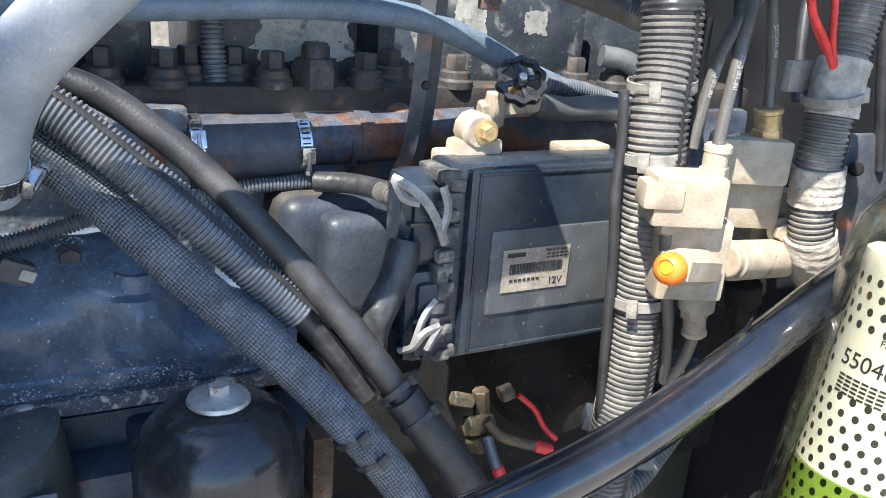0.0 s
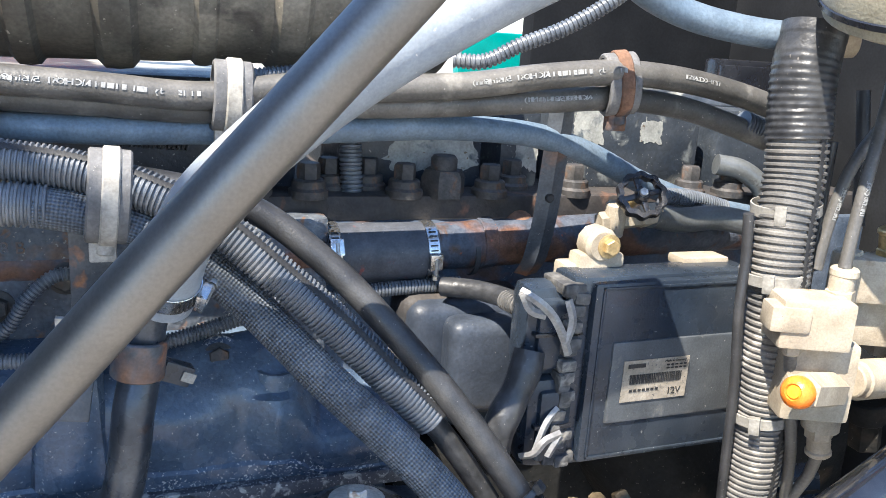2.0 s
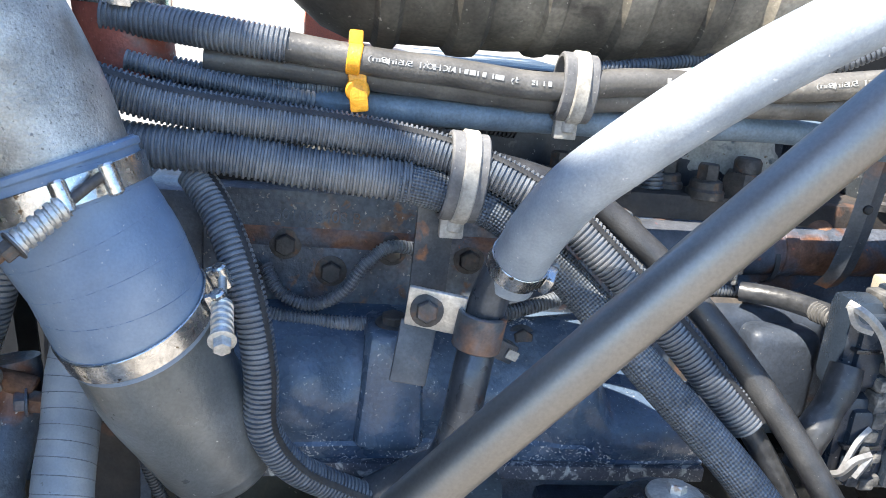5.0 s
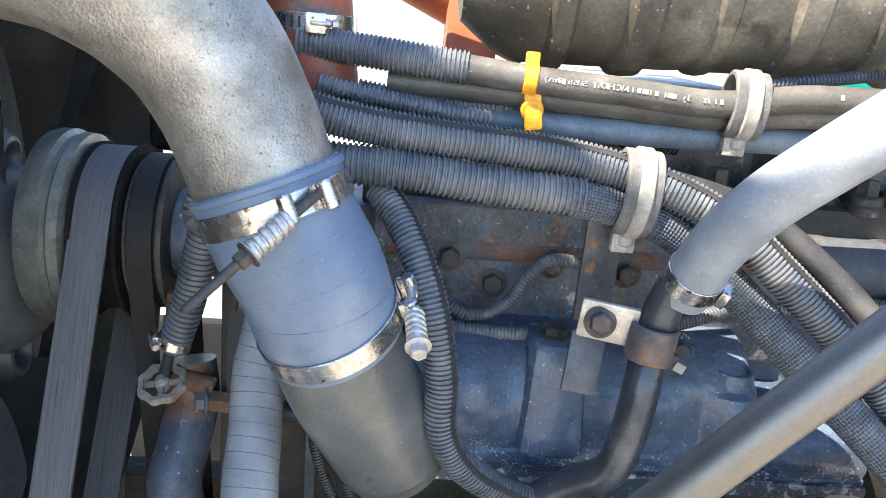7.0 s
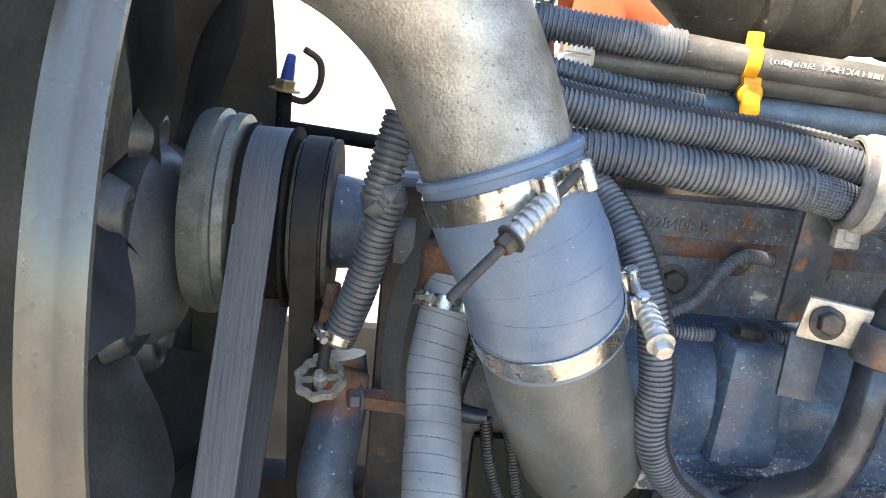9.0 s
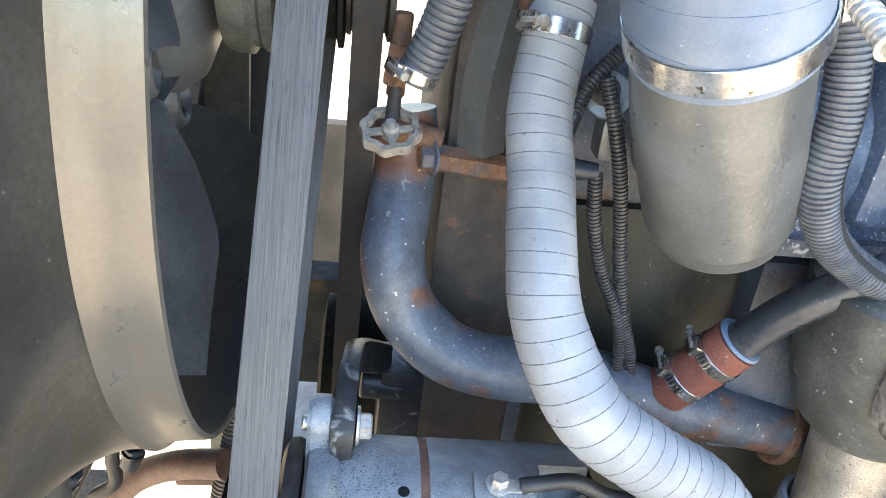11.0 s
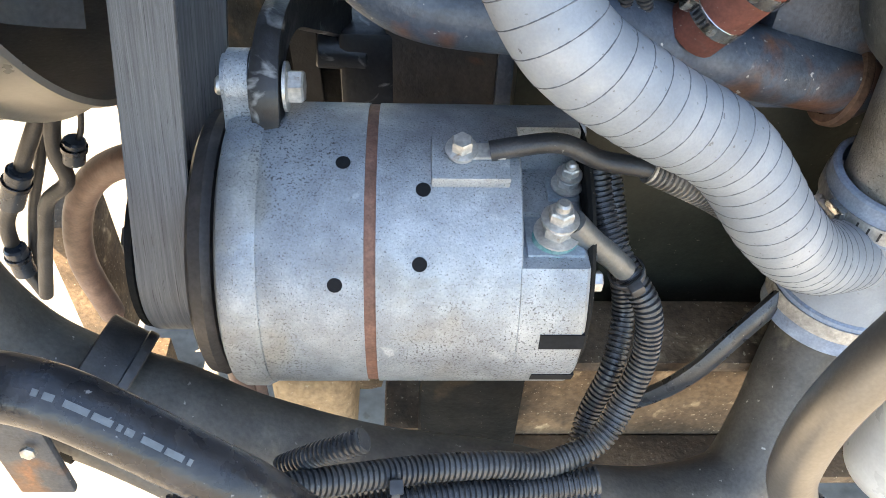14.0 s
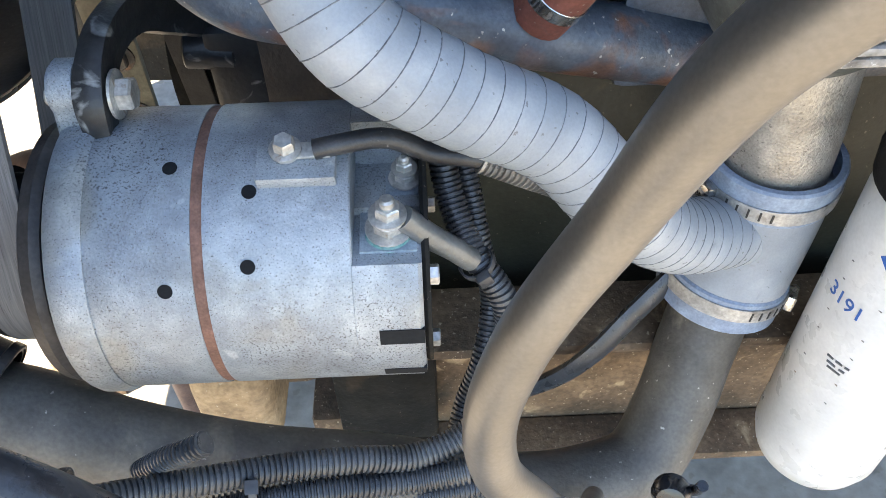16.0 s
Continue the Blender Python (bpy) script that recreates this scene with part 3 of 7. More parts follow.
def letters(text, size, depth=0.0003):
    cu = bpy.data.curves.new("text", "FONT")
    cu.body, cu.size, cu.extrude = text, size, depth
    cu.align_x, cu.align_y = "CENTER", "CENTER"
    ob = bpy.data.objects.new("text", cu)
    scene.collection.objects.link(ob)
    dg = bpy.context.evaluated_depsgraph_get()
    me = bpy.data.meshes.new_from_object(ob.evaluated_get(dg))
    bm = bmesh.new()
    bm.from_mesh(me)
    bpy.data.objects.remove(ob)
    bpy.data.curves.remove(cu)
    bpy.data.meshes.remove(me)
    return bm


def bars(spans, h):
    """Plain bars for writing: (start, end) pairs along x."""
    return join(*[box((a, -h / 2, -0.0002), (b, h / 2, 0.0003), 0) for a, b in spans])


def on_hose(bm, path, s0, r, face, flip=False):
    """Lay flat writing on a hose: its x runs along, its y round; face is the side that it shows on."""
    face = Vector(face)
    for v in bm.verts:
        sx = -v.co.x if flip else v.co.x
        p, t, x, y = path.at(s0 + sx)
        # finer place along the line
        k = (s0 + sx) - path.s[min(max(round((s0 + sx) / path.length * (len(path.p) - 1)), 0), len(path.p) - 1)]
        d = (face - t * face.dot(t)).normalized()
        w = t.cross(d)
        a = (v.co.y / r) * (-1 if flip else 1)
        v.co = p + t * k + (d * math.cos(a) + w * math.sin(a)) * (r + 0.0004 + v.co.z)
    return bm


def flat(bm, m):
    bm.transform(m)
    return bm


def pbox(a, b, depth, bev=0.002, turn=0.0):
    """A box with its front between two places, so deep towards +y."""
    lo = V(min(a[0], b[0]), a[1], min(a[2], b[2]))
    hi = V(max(a[0], b[0]), a[1] + depth, max(a[2], b[2]))
    c = (lo + hi) / 2
    return box(lo - c, hi - c, bev, pose(*c, 0, 0, turn))


# ---- the setting ----
def ground_sheet():
    bm = bmesh.new()
    bmesh.ops.create_grid(bm, x_segments=60, y_segments=60, size=1)
    for v in bm.verts:
        k = 60.0 * max(abs(v.co.x), abs(v.co.y)) ** 2 + 2
        v.co = V(v.co.x * k, v.co.y * k, noise.noise(v.co * 30) * 0.02)
    return bm


solo("ground", ground_sheet(), M_GROUND, "dry pale gravel ground under the vehicle", "ground", kind="structure")
solo("firewall", join(box((0.98, 0.3, 0.5), (1.03, 1.9, 2.1), 0.006), box((0.60, 1.22, 1.2), (0.99, 1.26, 2.1), 0.006)), M_PANEL, "dark grey cab bulkhead behind the engine", "bulkhead", kind="structure")
# Edge heights (y, z) chosen by which engine parts get sun or shade.
BLOCKER_EDGE = [(-0.70, 4.14), (-0.575, 4.04), (-0.454, 3.90), (-0.42, 3.60), (-0.305, 3.52), (-0.246, 3.43), (-0.217, 3.38), (-0.155, 3.345), (-0.10, 3.28), (-0.073, 3.22), (0.03, 3.12), (0.075, 3.07), (0.115, 2.99), (0.46, 2.99)]


def sun_blocker_shell():
    """Unseen hood added ahead of the radiator to block sun, stepped to shape shade."""
    bm = bmesh.new()
    rows = []
    for i in range(13):
        z = i / 12
        row = []
        for j in range(81):
            yy = -0.70 + 1.16 * j / 80
            u = yy / (0.46 if yy > 0 else 0.70)
            for (y0, z0), (y1, z1) in zip(BLOCKER_EDGE, BLOCKER_EDGE[1:]):
                if y0 <= yy <= y1 + 1e-6:
                    top = z0 + (z1 - z0) * (yy - y0) / (y1 - y0)
            row.append(bm.verts.new((-1.06 - 0.10 * u * u - 0.05 * math.sin(i / 12 * 3.1), yy, 0.5 + (top - 0.5) * z)))
        rows.append(row)
    for p, q in zip(rows, rows[1:]):
        for j in range(80):
            bm.faces.new((p[j], p[j + 1], q[j + 1], q[j]))
    bmesh.ops.solidify(bm, geom=list(bm.faces), thickness=0.012)
    return bm


solo("sun_blocking_hood", sun_blocker_shell(), M_PANEL, "unseen raised hood panel added to block the sun", "hood", kind="structure")
solo("far_wall", box((-0.95, 2.2, 0.0), (2.2, 2.25, 0.53), 0.01), M_PANEL, "dark far fender side of the engine bay", "fender", kind="structure")

# ---- engine ----
engine = thing("engine", (0.3, 1.05, 0.32), "large dark blue painted diesel engine with rust and salt stains", "engine")
part("crankcase", box((-0.30, 0.845, 0.45), (0.95, 1.25, 1.205), 0.012), M_BLOCK, engine)
part("upper_side_wall", box((-0.235, 0.825, 1.065), (0.20, 0.86, 1.215), 0.006), M_WALL, engine)
part("front_cover", box((-0.395, 0.85, 0.55), (-0.29, 1.25, 1.20), 0.012), M_HEAD, engine, "rust-stained cast front cover")
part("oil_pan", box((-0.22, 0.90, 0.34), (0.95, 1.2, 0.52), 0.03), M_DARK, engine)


LUMPS = [(0.02, 1.035, 0.055, 0.035, 0.010), (0.215, 1.03, 0.05, 0.05, 0.009), (-0.135, 1.035, 0.05, 0.05, 0.016), (0.10, 1.005, 0.03, 0.03, -0.007), (-0.005, 0.992, 0.035, 0.02, -0.008), (0.055, 1.07, 0.03, 0.02, -0.010), (0.165, 1.075, 0.03, 0.02, -0.008), (-0.09, 1.07, 0.02, 0.03, -0.012)]


def housing_face(x, z):
    """How far the casting's face stands out, with soft bulges, hollows and a cast seam."""
    u = (z - 0.955) / 0.145
    y = 0.757 - 0.010 * math.sin(math.pi * min(1.0, max(0.0, u))) + 0.05 * max(0.0, (u - 0.72) / 0.28) ** 2
    for cx, cz, rx, rz, h in LUMPS:
        y -= h * math.exp(-((x - cx) / rx) ** 2 - ((z - cz) / rz) ** 2)
    d = math.hypot(x - 0.138, (z - 1.04) * 0.55)
    y -= 0.016 * max(0.0, 1 - d / 0.034) * (1 if z < 1.06 else 0.0)
    if z < 0.986:
        y -= 0.0035
    return y + 0.0012 * noise.noise(V(x * 60, 0, z * 60))


def side_housing():
    """The long cast housing: a rounded shelf over a bulging face."""
    bm = bmesh.new()
    cols = []
    for i in range(105):
        x = -0.195 + 0.48 * i / 104
        g = min(1.0, max(0.0, (x - 0.15) / 0.035))
        top = 0.145 - 0.065 * g * g * (3 - 2 * g)
        col = [bm.verts.new((x, housing_face(x, 0.955 + 0.145 * k / 40), 0.955 + top * k / 40)) for k in range(41)]
        col += [bm.verts.new((x, 0.83, 0.9575 + top)), bm.verts.new((x, 0.862, 0.957 + top))]
        cols.append([bm.verts.new((x, 0.862, 0.953))] + col)
    for p, q in zip(cols, cols[1:]):
        for k in range(len(p) - 1):
            bm.faces.new((p[k], p[k + 1], q[k + 1], q[k]))
    bm.faces.new(cols[0])
    bm.faces.new(list(reversed(cols[-1])))
    return bm


def tapered_pillar():
    """A cast pillar that widens to its foot, with rounded edges."""
    bm = bmesh.new()
    rows = []
    for k, z in enumerate((1.103, 1.101, 1.096, 1.07, 1.04, 1.01, 0.992, 0.985)):
        w = (0.022, 0.0255, 0.0275, 0.029, 0.0305, 0.0325, 0.0335, 0.030)[k]
        y0 = (0.742, 0.738, 0.7355, 0.7335, 0.732, 0.731, 0.731, 0.736)[k]
        x0 = -0.046
        rows.append([bm.verts.new(p) for p in ((x0 - w, 0.80, z), (x0 - w, y0 + 0.012, z), (x0 - w + 0.004, y0 + 0.003, z), (x0 - w + 0.012, y0, z), (x0 + w - 0.012, y0, z), (x0 + w - 0.004, y0 + 0.003, z), (x0 + w, y0 + 0.012, z), (x0 + w, 0.80, z))])
    for p, q in zip(rows, rows[1:]):
        for j in range(7):
            bm.faces.new((p[j], p[j + 1], q[j + 1], q[j]))
    bm.faces.new(rows[0])
    bm.faces.new(list(reversed(rows[-1])))
    return bm


part("side_housing", side_housing(), M_COVER, engine, "blue cooler housing with white salt along its foot")
part("foot_flange", box((-0.196, 0.7405, 0.9515), (0.286, 0.80, 0.968), 0.003), M_SALT, engine, "salt-crusted foot flange")
part("boss", lathe([(0, -0.01), (0.021, -0.01), (0.021, 0.03), (0.019, 0.034), (0.015, 0.034), (0.015, 0.03), (0, 0.03)], aim((0.138, 0.772, 1.045), (0, -0.1, 1)), 28), M_COVER, engine)
part("box_boss", tapered_pillar(), M_COVER, engine)
part("boss_bolt", hexhead((-0.048, 0.768, 1.1025), (0, -0.1, 1), 0.012, 0.008, 0.003), M_BOLT, engine)
part("pump_cover", box((0.318, 0.756, 1.011), (0.399, 0.82, 1.116), 0.017, None, 5), M_PUMP, engine, "rounded dark pump cover")
part("pump_flange", box((0.282, 0.786, 0.991), (0.421, 0.87, 1.128), 0.022, None, 4), M_PUMP, engine, "scuffed flange round the pump cover")
part("pump_rim", box((0.276, 0.800, 0.985), (0.427, 0.87, 1.134), 0.024, None, 3), M_HEAD, engine, "dark rusty joint behind the pump cover")
part("lower_tray", box((0.065, 0.742, 0.835), (0.215, 0.80, 0.882), 0.006), M_BLOCK, engine)
part("lower_skirt", box((-0.10, 0.80, 0.70), (0.27, 0.86, 0.918), 0.01), M_BLOCK, engine)
# Same skirt carried on in darker material: its shade is put into the colour.
part("shaded_rear_skirt", box((0.275, 0.80, 0.70), (0.95, 0.86, 0.955), 0.01), M_DARK, engine)
part("cylinder_head", box((-0.25, 0.855, 1.20), (0.95, 1.22, 1.232), 0.006), M_HEAD, engine, "rusty dark cylinder head deck")
for x0, x1 in ((0.235, 0.40), (0.42, 0.475), (0.50, 0.705), (0.73, 0.9), (-0.2, 0.18)):
    part("valve_cover", join(box((x0, 0.905, 1.225), (x1, 1.2, 1.336), 0.014), box((x0 + 0.015, 0.93, 1.33), (x1 - 0.015, 1.18, 1.346), 0.008)), M_PEEL, engine, "grey valve cover with peeling pale paint")


def peel_patch(x0, x1, z0, z1, y, n, seed):
    """A thin flake of old paint with a ragged edge, lying on a cover's front."""
    rnd = random.Random(seed)
    bm = bmesh.new()
    ring = []
    waves = [(j, rnd.uniform(0.012, 0.05) * (7 / j) ** 0.35, rnd.uniform(0, 6.28)) for j in (3, 5, 7, 11, 17, 23, 31)]
    for k in range(n):
        a = 2 * math.pi * k / n
        c, d = math.cos(a), math.sin(a)
        reach = (1 / max(abs(c), abs(d))) ** 0.8 * 0.92
        rag = 1.9 if d < -0.35 else 0.7
        reach *= 1 + rag * sum(h * math.sin(j * a + f) for j, h, f in waves)
        ring.append(bm.verts.new(((x0 + x1) / 2 + c * reach * (x1 - x0) / 2, y, (z0 + z1) / 2 + d * reach * (z1 - z0) / 2)))
    face = bm.faces.new(ring)
    up = bmesh.ops.extrude_face_region(bm, geom=[face])
    bmesh.ops.translate(bm, vec=(0, -0.0009, 0), verts=[g for g in up["geom"] if isinstance(g, bmesh.types.BMVert)])
    bmesh.ops.recalc_face_normals(bm, faces=bm.faces)
    return bm


for k, (x0, x1, z0, z1) in enumerate(((0.281, 0.393, 1.246, 1.312), (0.44, 0.472, 1.252, 1.30), (0.515, 0.56, 1.285, 1.33), (0.61, 0.645, 1.288, 1.318))):
    part("paint_flake", peel_patch(x0, x1, z0, z1, 0.9054, 120, 11 + k), M_FLAKE, engine, "pale flaking paint")
for px, py in ((-0.109, 1.135), (-0.155, 1.161), (-0.19, 1.13), (-0.05, 1.16), (0.03, 1.155)):
    part("bolt", hexhead((px, 0.826, py), (0, -1, 0), 0.011, 0.009, 0.003), M_BOLT, engine)
for i in range(3):
    part("cover_bolt", hexhead((0.005 + 0.13 * i, 0.79 - 0.002 * i, 1.072), (0, -0.9, 0.3), 0.009, 0.008, 0.003), M_BOLT, engine)
cast = letters("501028408 B", 0.016, 0.0012)
cast.transform(pose(-0.125, 0.8245, 1.19, 90, 0, 0))
part("cast_number", cast, M_BLOCK, engine, "raised cast part number")

HEADBOLTS = [(0.185, 0.865, 1.227), (0.214, 0.900, 1.231), (0.291, 0.865, 1.227), (0.258, 0.900, 1.232), (0.393, 0.865, 1.229), (0.436, 0.900, 1.227), (0.504, 0.870, 1.245), (0.669, 0.870, 1.247), (0.725, 0.865, 1.234), (0.127, 0.870, 1.230)]
for p in HEADBOLTS:
    b = thing("head_bolt", (p[0], p[1], 1.23), "dusty hex head bolt with flange on the cylinder head", "bolt", "head bolts")
    part("collar", lathe([(0, 0), (0.021, 0), (0.021, 0.008), (0.018, 0.011), (0.0175, 0.018), (0.015, 0.02), (0, 0.02)], Matrix.Translation((p[0], p[1], 1.229)), 24), M_BOLT, b)
    part("hex", lathe([(0.0125, 0), (0.0125, 0.016), (0.011, 0.019), (0, 0.019)], Matrix.Translation((p[0], p[1], 1.247)), 6), M_BOLT, b)
big = (0.338, 0.870, 1.231)
b = thing("injector_cap", (big[0], 0.87, 1.23), "large grey hex cap on the cylinder head", "bolt")
part("cap", join(lathe([(0, 0), (0.026, 0), (0.026, 0.022), (0.022, 0.03), (0, 0.03)], Matrix.Translation((big[0], 0.87, 1.229)), 6), lathe([(0.015, 0), (0.015, 0.014), (0.012, 0.018), (0, 0.018)], Matrix.Translation((big[0], 0.87, 1.257)), 20)), M_BOLT, b)

# ---- water rail along the head ----
rail = thing("water_rail", (0.35, 0.845, 1.14), "rusty blue steel water rail along the cylinder head", "pipe")
part("pipe", sweep(Path([(-0.22, 0.85, 1.168), (0.1, 0.85, 1.170), (0.4, 0.85, 1.178), (0.62, 0.85, 1.186), (0.85, 0.85, 1.19)], 0.01), 0.027, 28), M_RAIL, rail)
part("tie_band", tube_ring((0.368, 0.850, 1.170), (1, 0, 0.03), 0.0272, 0.0016, 0.006), M_BLKTAPE, rail, "black cable tie")
part("weld_collar", tube_ring((0.385, 0.85, 1.178), (1, 0, 0.03), 0.026, 0.0028, 0.016), M_RAIL, rail)
for x in (0.36, 0.5, 0.05, -0.1):
    part("outlet_neck", rod((x + 0.07, 0.845, 1.178), (x + 0.07, 0.89, 1.215), 0.022, 20), M_RUSTY, rail)
coup = [(0.198, 0.845, 1.172), (0.258, 0.845, 1.172), (0.321, 0.845, 1.172)]
hose("rail_coupling_hose", coup, 0.0325, M_COUPL, "dark hose coupling with flaking red print", group="")
for i, p in enumerate((coup[0], coup[2])):
    worm_clamp(Vector(p) + V(0.008 - 0.016 * i, 0, 0), (1, 0, 0.03), 0.0328, (0.0, -1, -0.1 if i else 0.4), width=0.013)

# ---- tubes along the top ----
LT = [(-0.317, 0.790, 1.303), (-0.183, 0.785, 1.306), (-0.086, 0.775, 1.308), (-0.011, 0.770, 1.307), (0.083, 0.770, 1.309), (0.151, 0.770, 1.310), (0.234, 0.770, 1.315), (0.322, 0.770, 1.317), (0.410, 0.775, 1.309), (0.469, 0.785, 1.292), (0.548, 0.800, 1.259), (0.646, 0.820, 1.228), (0.759, 0.840, 1.206)]
hose("fuel_tube", LT, 0.0128, M_LIGHTTUBE, "faded light blue steel tube along the engine top", "pipe")
A = [(-0.160, 0.755, 1.354), (-0.103, 0.750, 1.349), (-0.017, 0.748, 1.345), (0.073, 0.745, 1.341), (0.144, 0.745, 1.351), (0.221, 0.740, 1.354), (0.302, 0.735, 1.360), (0.384, 0.725, 1.373), (0.454, 0.720, 1.380), (0.525, 0.720, 1.377), (0.596, 0.720, 1.366), (0.672, 0.720, 1.347)]
B = [(-0.228, 0.775, 1.337), (-0.159, 0.770, 1.336), (-0.102, 0.765, 1.334), (-0.014, 0.762, 1.331), (0.078, 0.758, 1.328), (0.147, 0.758, 1.335), (0.227, 0.755, 1.337), (0.310, 0.748, 1.342), (0.395, 0.740, 1.349), (0.468, 0.735, 1.354), (0.542, 0.735, 1.348), (0.616, 0.735, 1.330), (0.697, 0.735, 1.305)]
pathA = Path(A, 0.004)
pathB = Path(B, 0.004)
ac_a = thing("ac_hose", A[5], "black rubber air-conditioning hose with white print", "hose", "air-conditioning hoses")
part("hose", sweep(pathA, 0.0125, 24), M_ACHOSE, ac_a)
ac_b = thing("ac_hose", B[5], "black rubber air-conditioning hose under the upper one", "hose", "air-conditioning hoses")
part("hose", sweep(pathB, 0.0118, 24), M_ACHOSE, ac_b)
conduit("corrugated_conduit", [(-0.310, 0.770, 1.366), (-0.253, 0.765, 1.362), (-0.203, 0.757, 1.358), (-0.159, 0.755, 1.354)], 0.0150, "black corrugated conduit over the end of a hose")
conduit("corrugated_conduit", [(0.623, 0.735, 1.335), (0.671, 0.735, 1.318), (0.730, 0.735, 1.292)], 0.0135, "black corrugated conduit over the end of a hose")

# ---- strap bracket with rust ----
st = thing("strap_bracket", (0.43, 0.80, 1.17), "dark flat strap bracket with rusty ends", "bracket")
part("strap", sweep(Path([(0.425, 0.768, 1.343), (0.425, 0.772, 1.310), (0.425, 0.777, 1.267), (0.425, 0.782, 1.230), (0.424, 0.788, 1.198), (0.423, 0.797, 1.170), (0.422, 0.812, 1.152)], 0.004, None, (1, 0, 0)), 0.0145, 8, lambda s, a: 1.0 if abs(math.sin(a)) < 0.5 else 0.32), M_STRAP, st)
part("hole", flat(rod((0, -0.0056, 0), (0, 0.0, 0), 0.005, 14), Matrix.Translation((0.424, 0.778, 1.245))), M_INK, st)

# ---- conduits and hoses that run down across the side ----
L1 = [(-0.349, 0.707, 1.327), (-0.248, 0.714, 1.303), (-0.164, 0.718, 1.295), (-0.091, 0.722, 1.289), (-0.029, 0.716, 1.281), (0.025, 0.699, 1.267), (0.084, 0.681, 1.237), (0.115, 0.671, 1.211), (0.156, 0.659, 1.175), (0.197, 0.647, 1.135), (0.227, 0.639, 1.104), (0.255, 0.632, 1.076)]
conduit("corrugated_conduit", L1, 0.0172, "thick grey corrugated conduit running down across the engine", slit=(0.1, -0.62, 0.78))
hose("taped_cable", [(0.249, 0.634, 1.082), (0.281, 0.632, 1.04), (0.313, 0.624, 0.992)], 0.0105, M_BLKTAPE, "black taped wire bundle out of the conduit", "wire")
L2 = [(-0.342, 0.717, 1.277), (-0.276, 0.714, 1.269), (-0.205, 0.711, 1.267), (-0.141, 0.713, 1.260), (-0.050, 0.711, 1.254)]
conduit("corrugated_conduit", L2, 0.0182, "thick dark corrugated conduit ending at a clamp", pitch=0.005)
BR = [(-0.06, 0.712, 1.254), (-0.02, 0.71, 1.247), (0.02, 0.707, 1.236), (0.055, 0.703, 1.214), (0.083, 0.696, 1.191), (0.165, 0.645, 1.113), (0.24, 0.601, 1.042), (0.325, 0.558, 0.934), (0.362, 0.56, 0.861)]
hose("braided_hose", BR, 0.0172, M_BRAID, "grey woven-sleeve hose running down across the engine", step=0.005, seg=24)
BD = [(-0.064, 0.735, 1.275), (0.005, 0.732, 1.272), (0.062, 0.725, 1.263), (0.108, 0.715, 1.249), (0.162, 0.69, 1.212), (0.225, 0.65, 1.149), (0.278, 0.617, 1.085), (0.33, 0.585, 1.01), (0.384, 0.555, 0.93), (0.426, 0.552, 0.846)]
hose("black_hose", BD, 0.0122, M_RUBBER, "smooth black rubber hose running down across the engine")
slv = [(0.33, 0.585, 1.01), (0.384, 0.555, 0.93), (0.426, 0.552, 0.846)]
hose("hose_sleeve", slv, 0.0172, M_RUBBER, "split black rubber sleeve around the hose")
for q, q2 in (((0.285, 0.577, 0.988), (0.326, 0.588, 1.016)), ((0.3, 0.569, 0.969), (0.344, 0.577, 0.99))):
    tie(q, (0.52, -0.2, -0.83), 0.0180, (0, -1, 0.3), "black cable tie around the braided hose", M_BLKTAPE, 0.006)
    tie(q2, (0.52, -0.45, -0.72), 0.0178, (0.6, -0.6, 0.3), "black cable tie around the sleeve", M_BLKTAPE, 0.006)
conduit("corrugated_conduit", [(-0.228, 0.720, 1.246), (-0.213, 0.705, 1.231), (-0.196, 0.685, 1.206), (-0.177, 0.666, 1.161), (-0.164, 0.658, 1.100), (-0.160, 0.660, 1.048), (-0.138, 0.672, 1.008), (-0.098, 0.690, 0.975), (-0.050, 0.700, 0.950)], 0.0145, "dark corrugated conduit bending down beside the pipe", slit=(0.75, -0.65, 0.1))
conduit("corrugated_conduit", [(-0.173, 0.815, 1.140), (-0.156, 0.800, 1.118), (-0.129, 0.795, 1.109), (-0.097, 0.790, 1.126), (-0.077, 0.790, 1.155), (-0.057, 0.795, 1.171), (-0.023, 0.805, 1.168)], 0.0068, "thin corrugated conduit looping over the engine side", pitch=0.0036, seg=12)
conduit("corrugated_conduit", [(-0.192, 0.800, 1.102), (-0.155, 0.795, 1.095), (-0.101, 0.790, 1.093), (-0.041, 0.790, 1.094), (0.042, 0.790, 1.105), (0.101, 0.800, 1.118), (0.159, 0.820, 1.132), (0.153, 0.825, 1.126), (0.263, 0.820, 1.137), (0.346, 0.815, 1.142)], 0.0080, "thin corrugated conduit along the engine side", pitch=0.0036, seg=12)
conduit("corrugated_conduit", [(0.234, 0.890, 1.301), (0.235, 0.885, 1.257), (0.237, 0.880, 1.212), (0.236, 0.880, 1.183)], 0.0125, "black corrugated conduit standing on the head", pitch=0.0048)
conduit("corrugated_conduit", [(-0.255, 0.775, 1.327), (-0.192, 0.775, 1.320), (-0.111, 0.780, 1.320), (-0.031, 0.790, 1.324)], 0.0095, "black corrugated conduit behind the tubes")
conduit("corrugated_conduit", [(-0.330, 0.800, 1.318), (-0.240, 0.800, 1.312), (-0.140, 0.805, 1.308), (-0.040, 0.812, 1.302), (0.060, 0.820, 1.295)], 0.0125, "dark corrugated conduit low behind the tubes", M_LOOMBLK)
conduit("corrugated_conduit", [(-0.287, 0.745, 1.332), (-0.232, 0.745, 1.323), (-0.166, 0.750, 1.314), (-0.134, 0.755, 1.310)], 0.0085, "black corrugated conduit along the thick one")

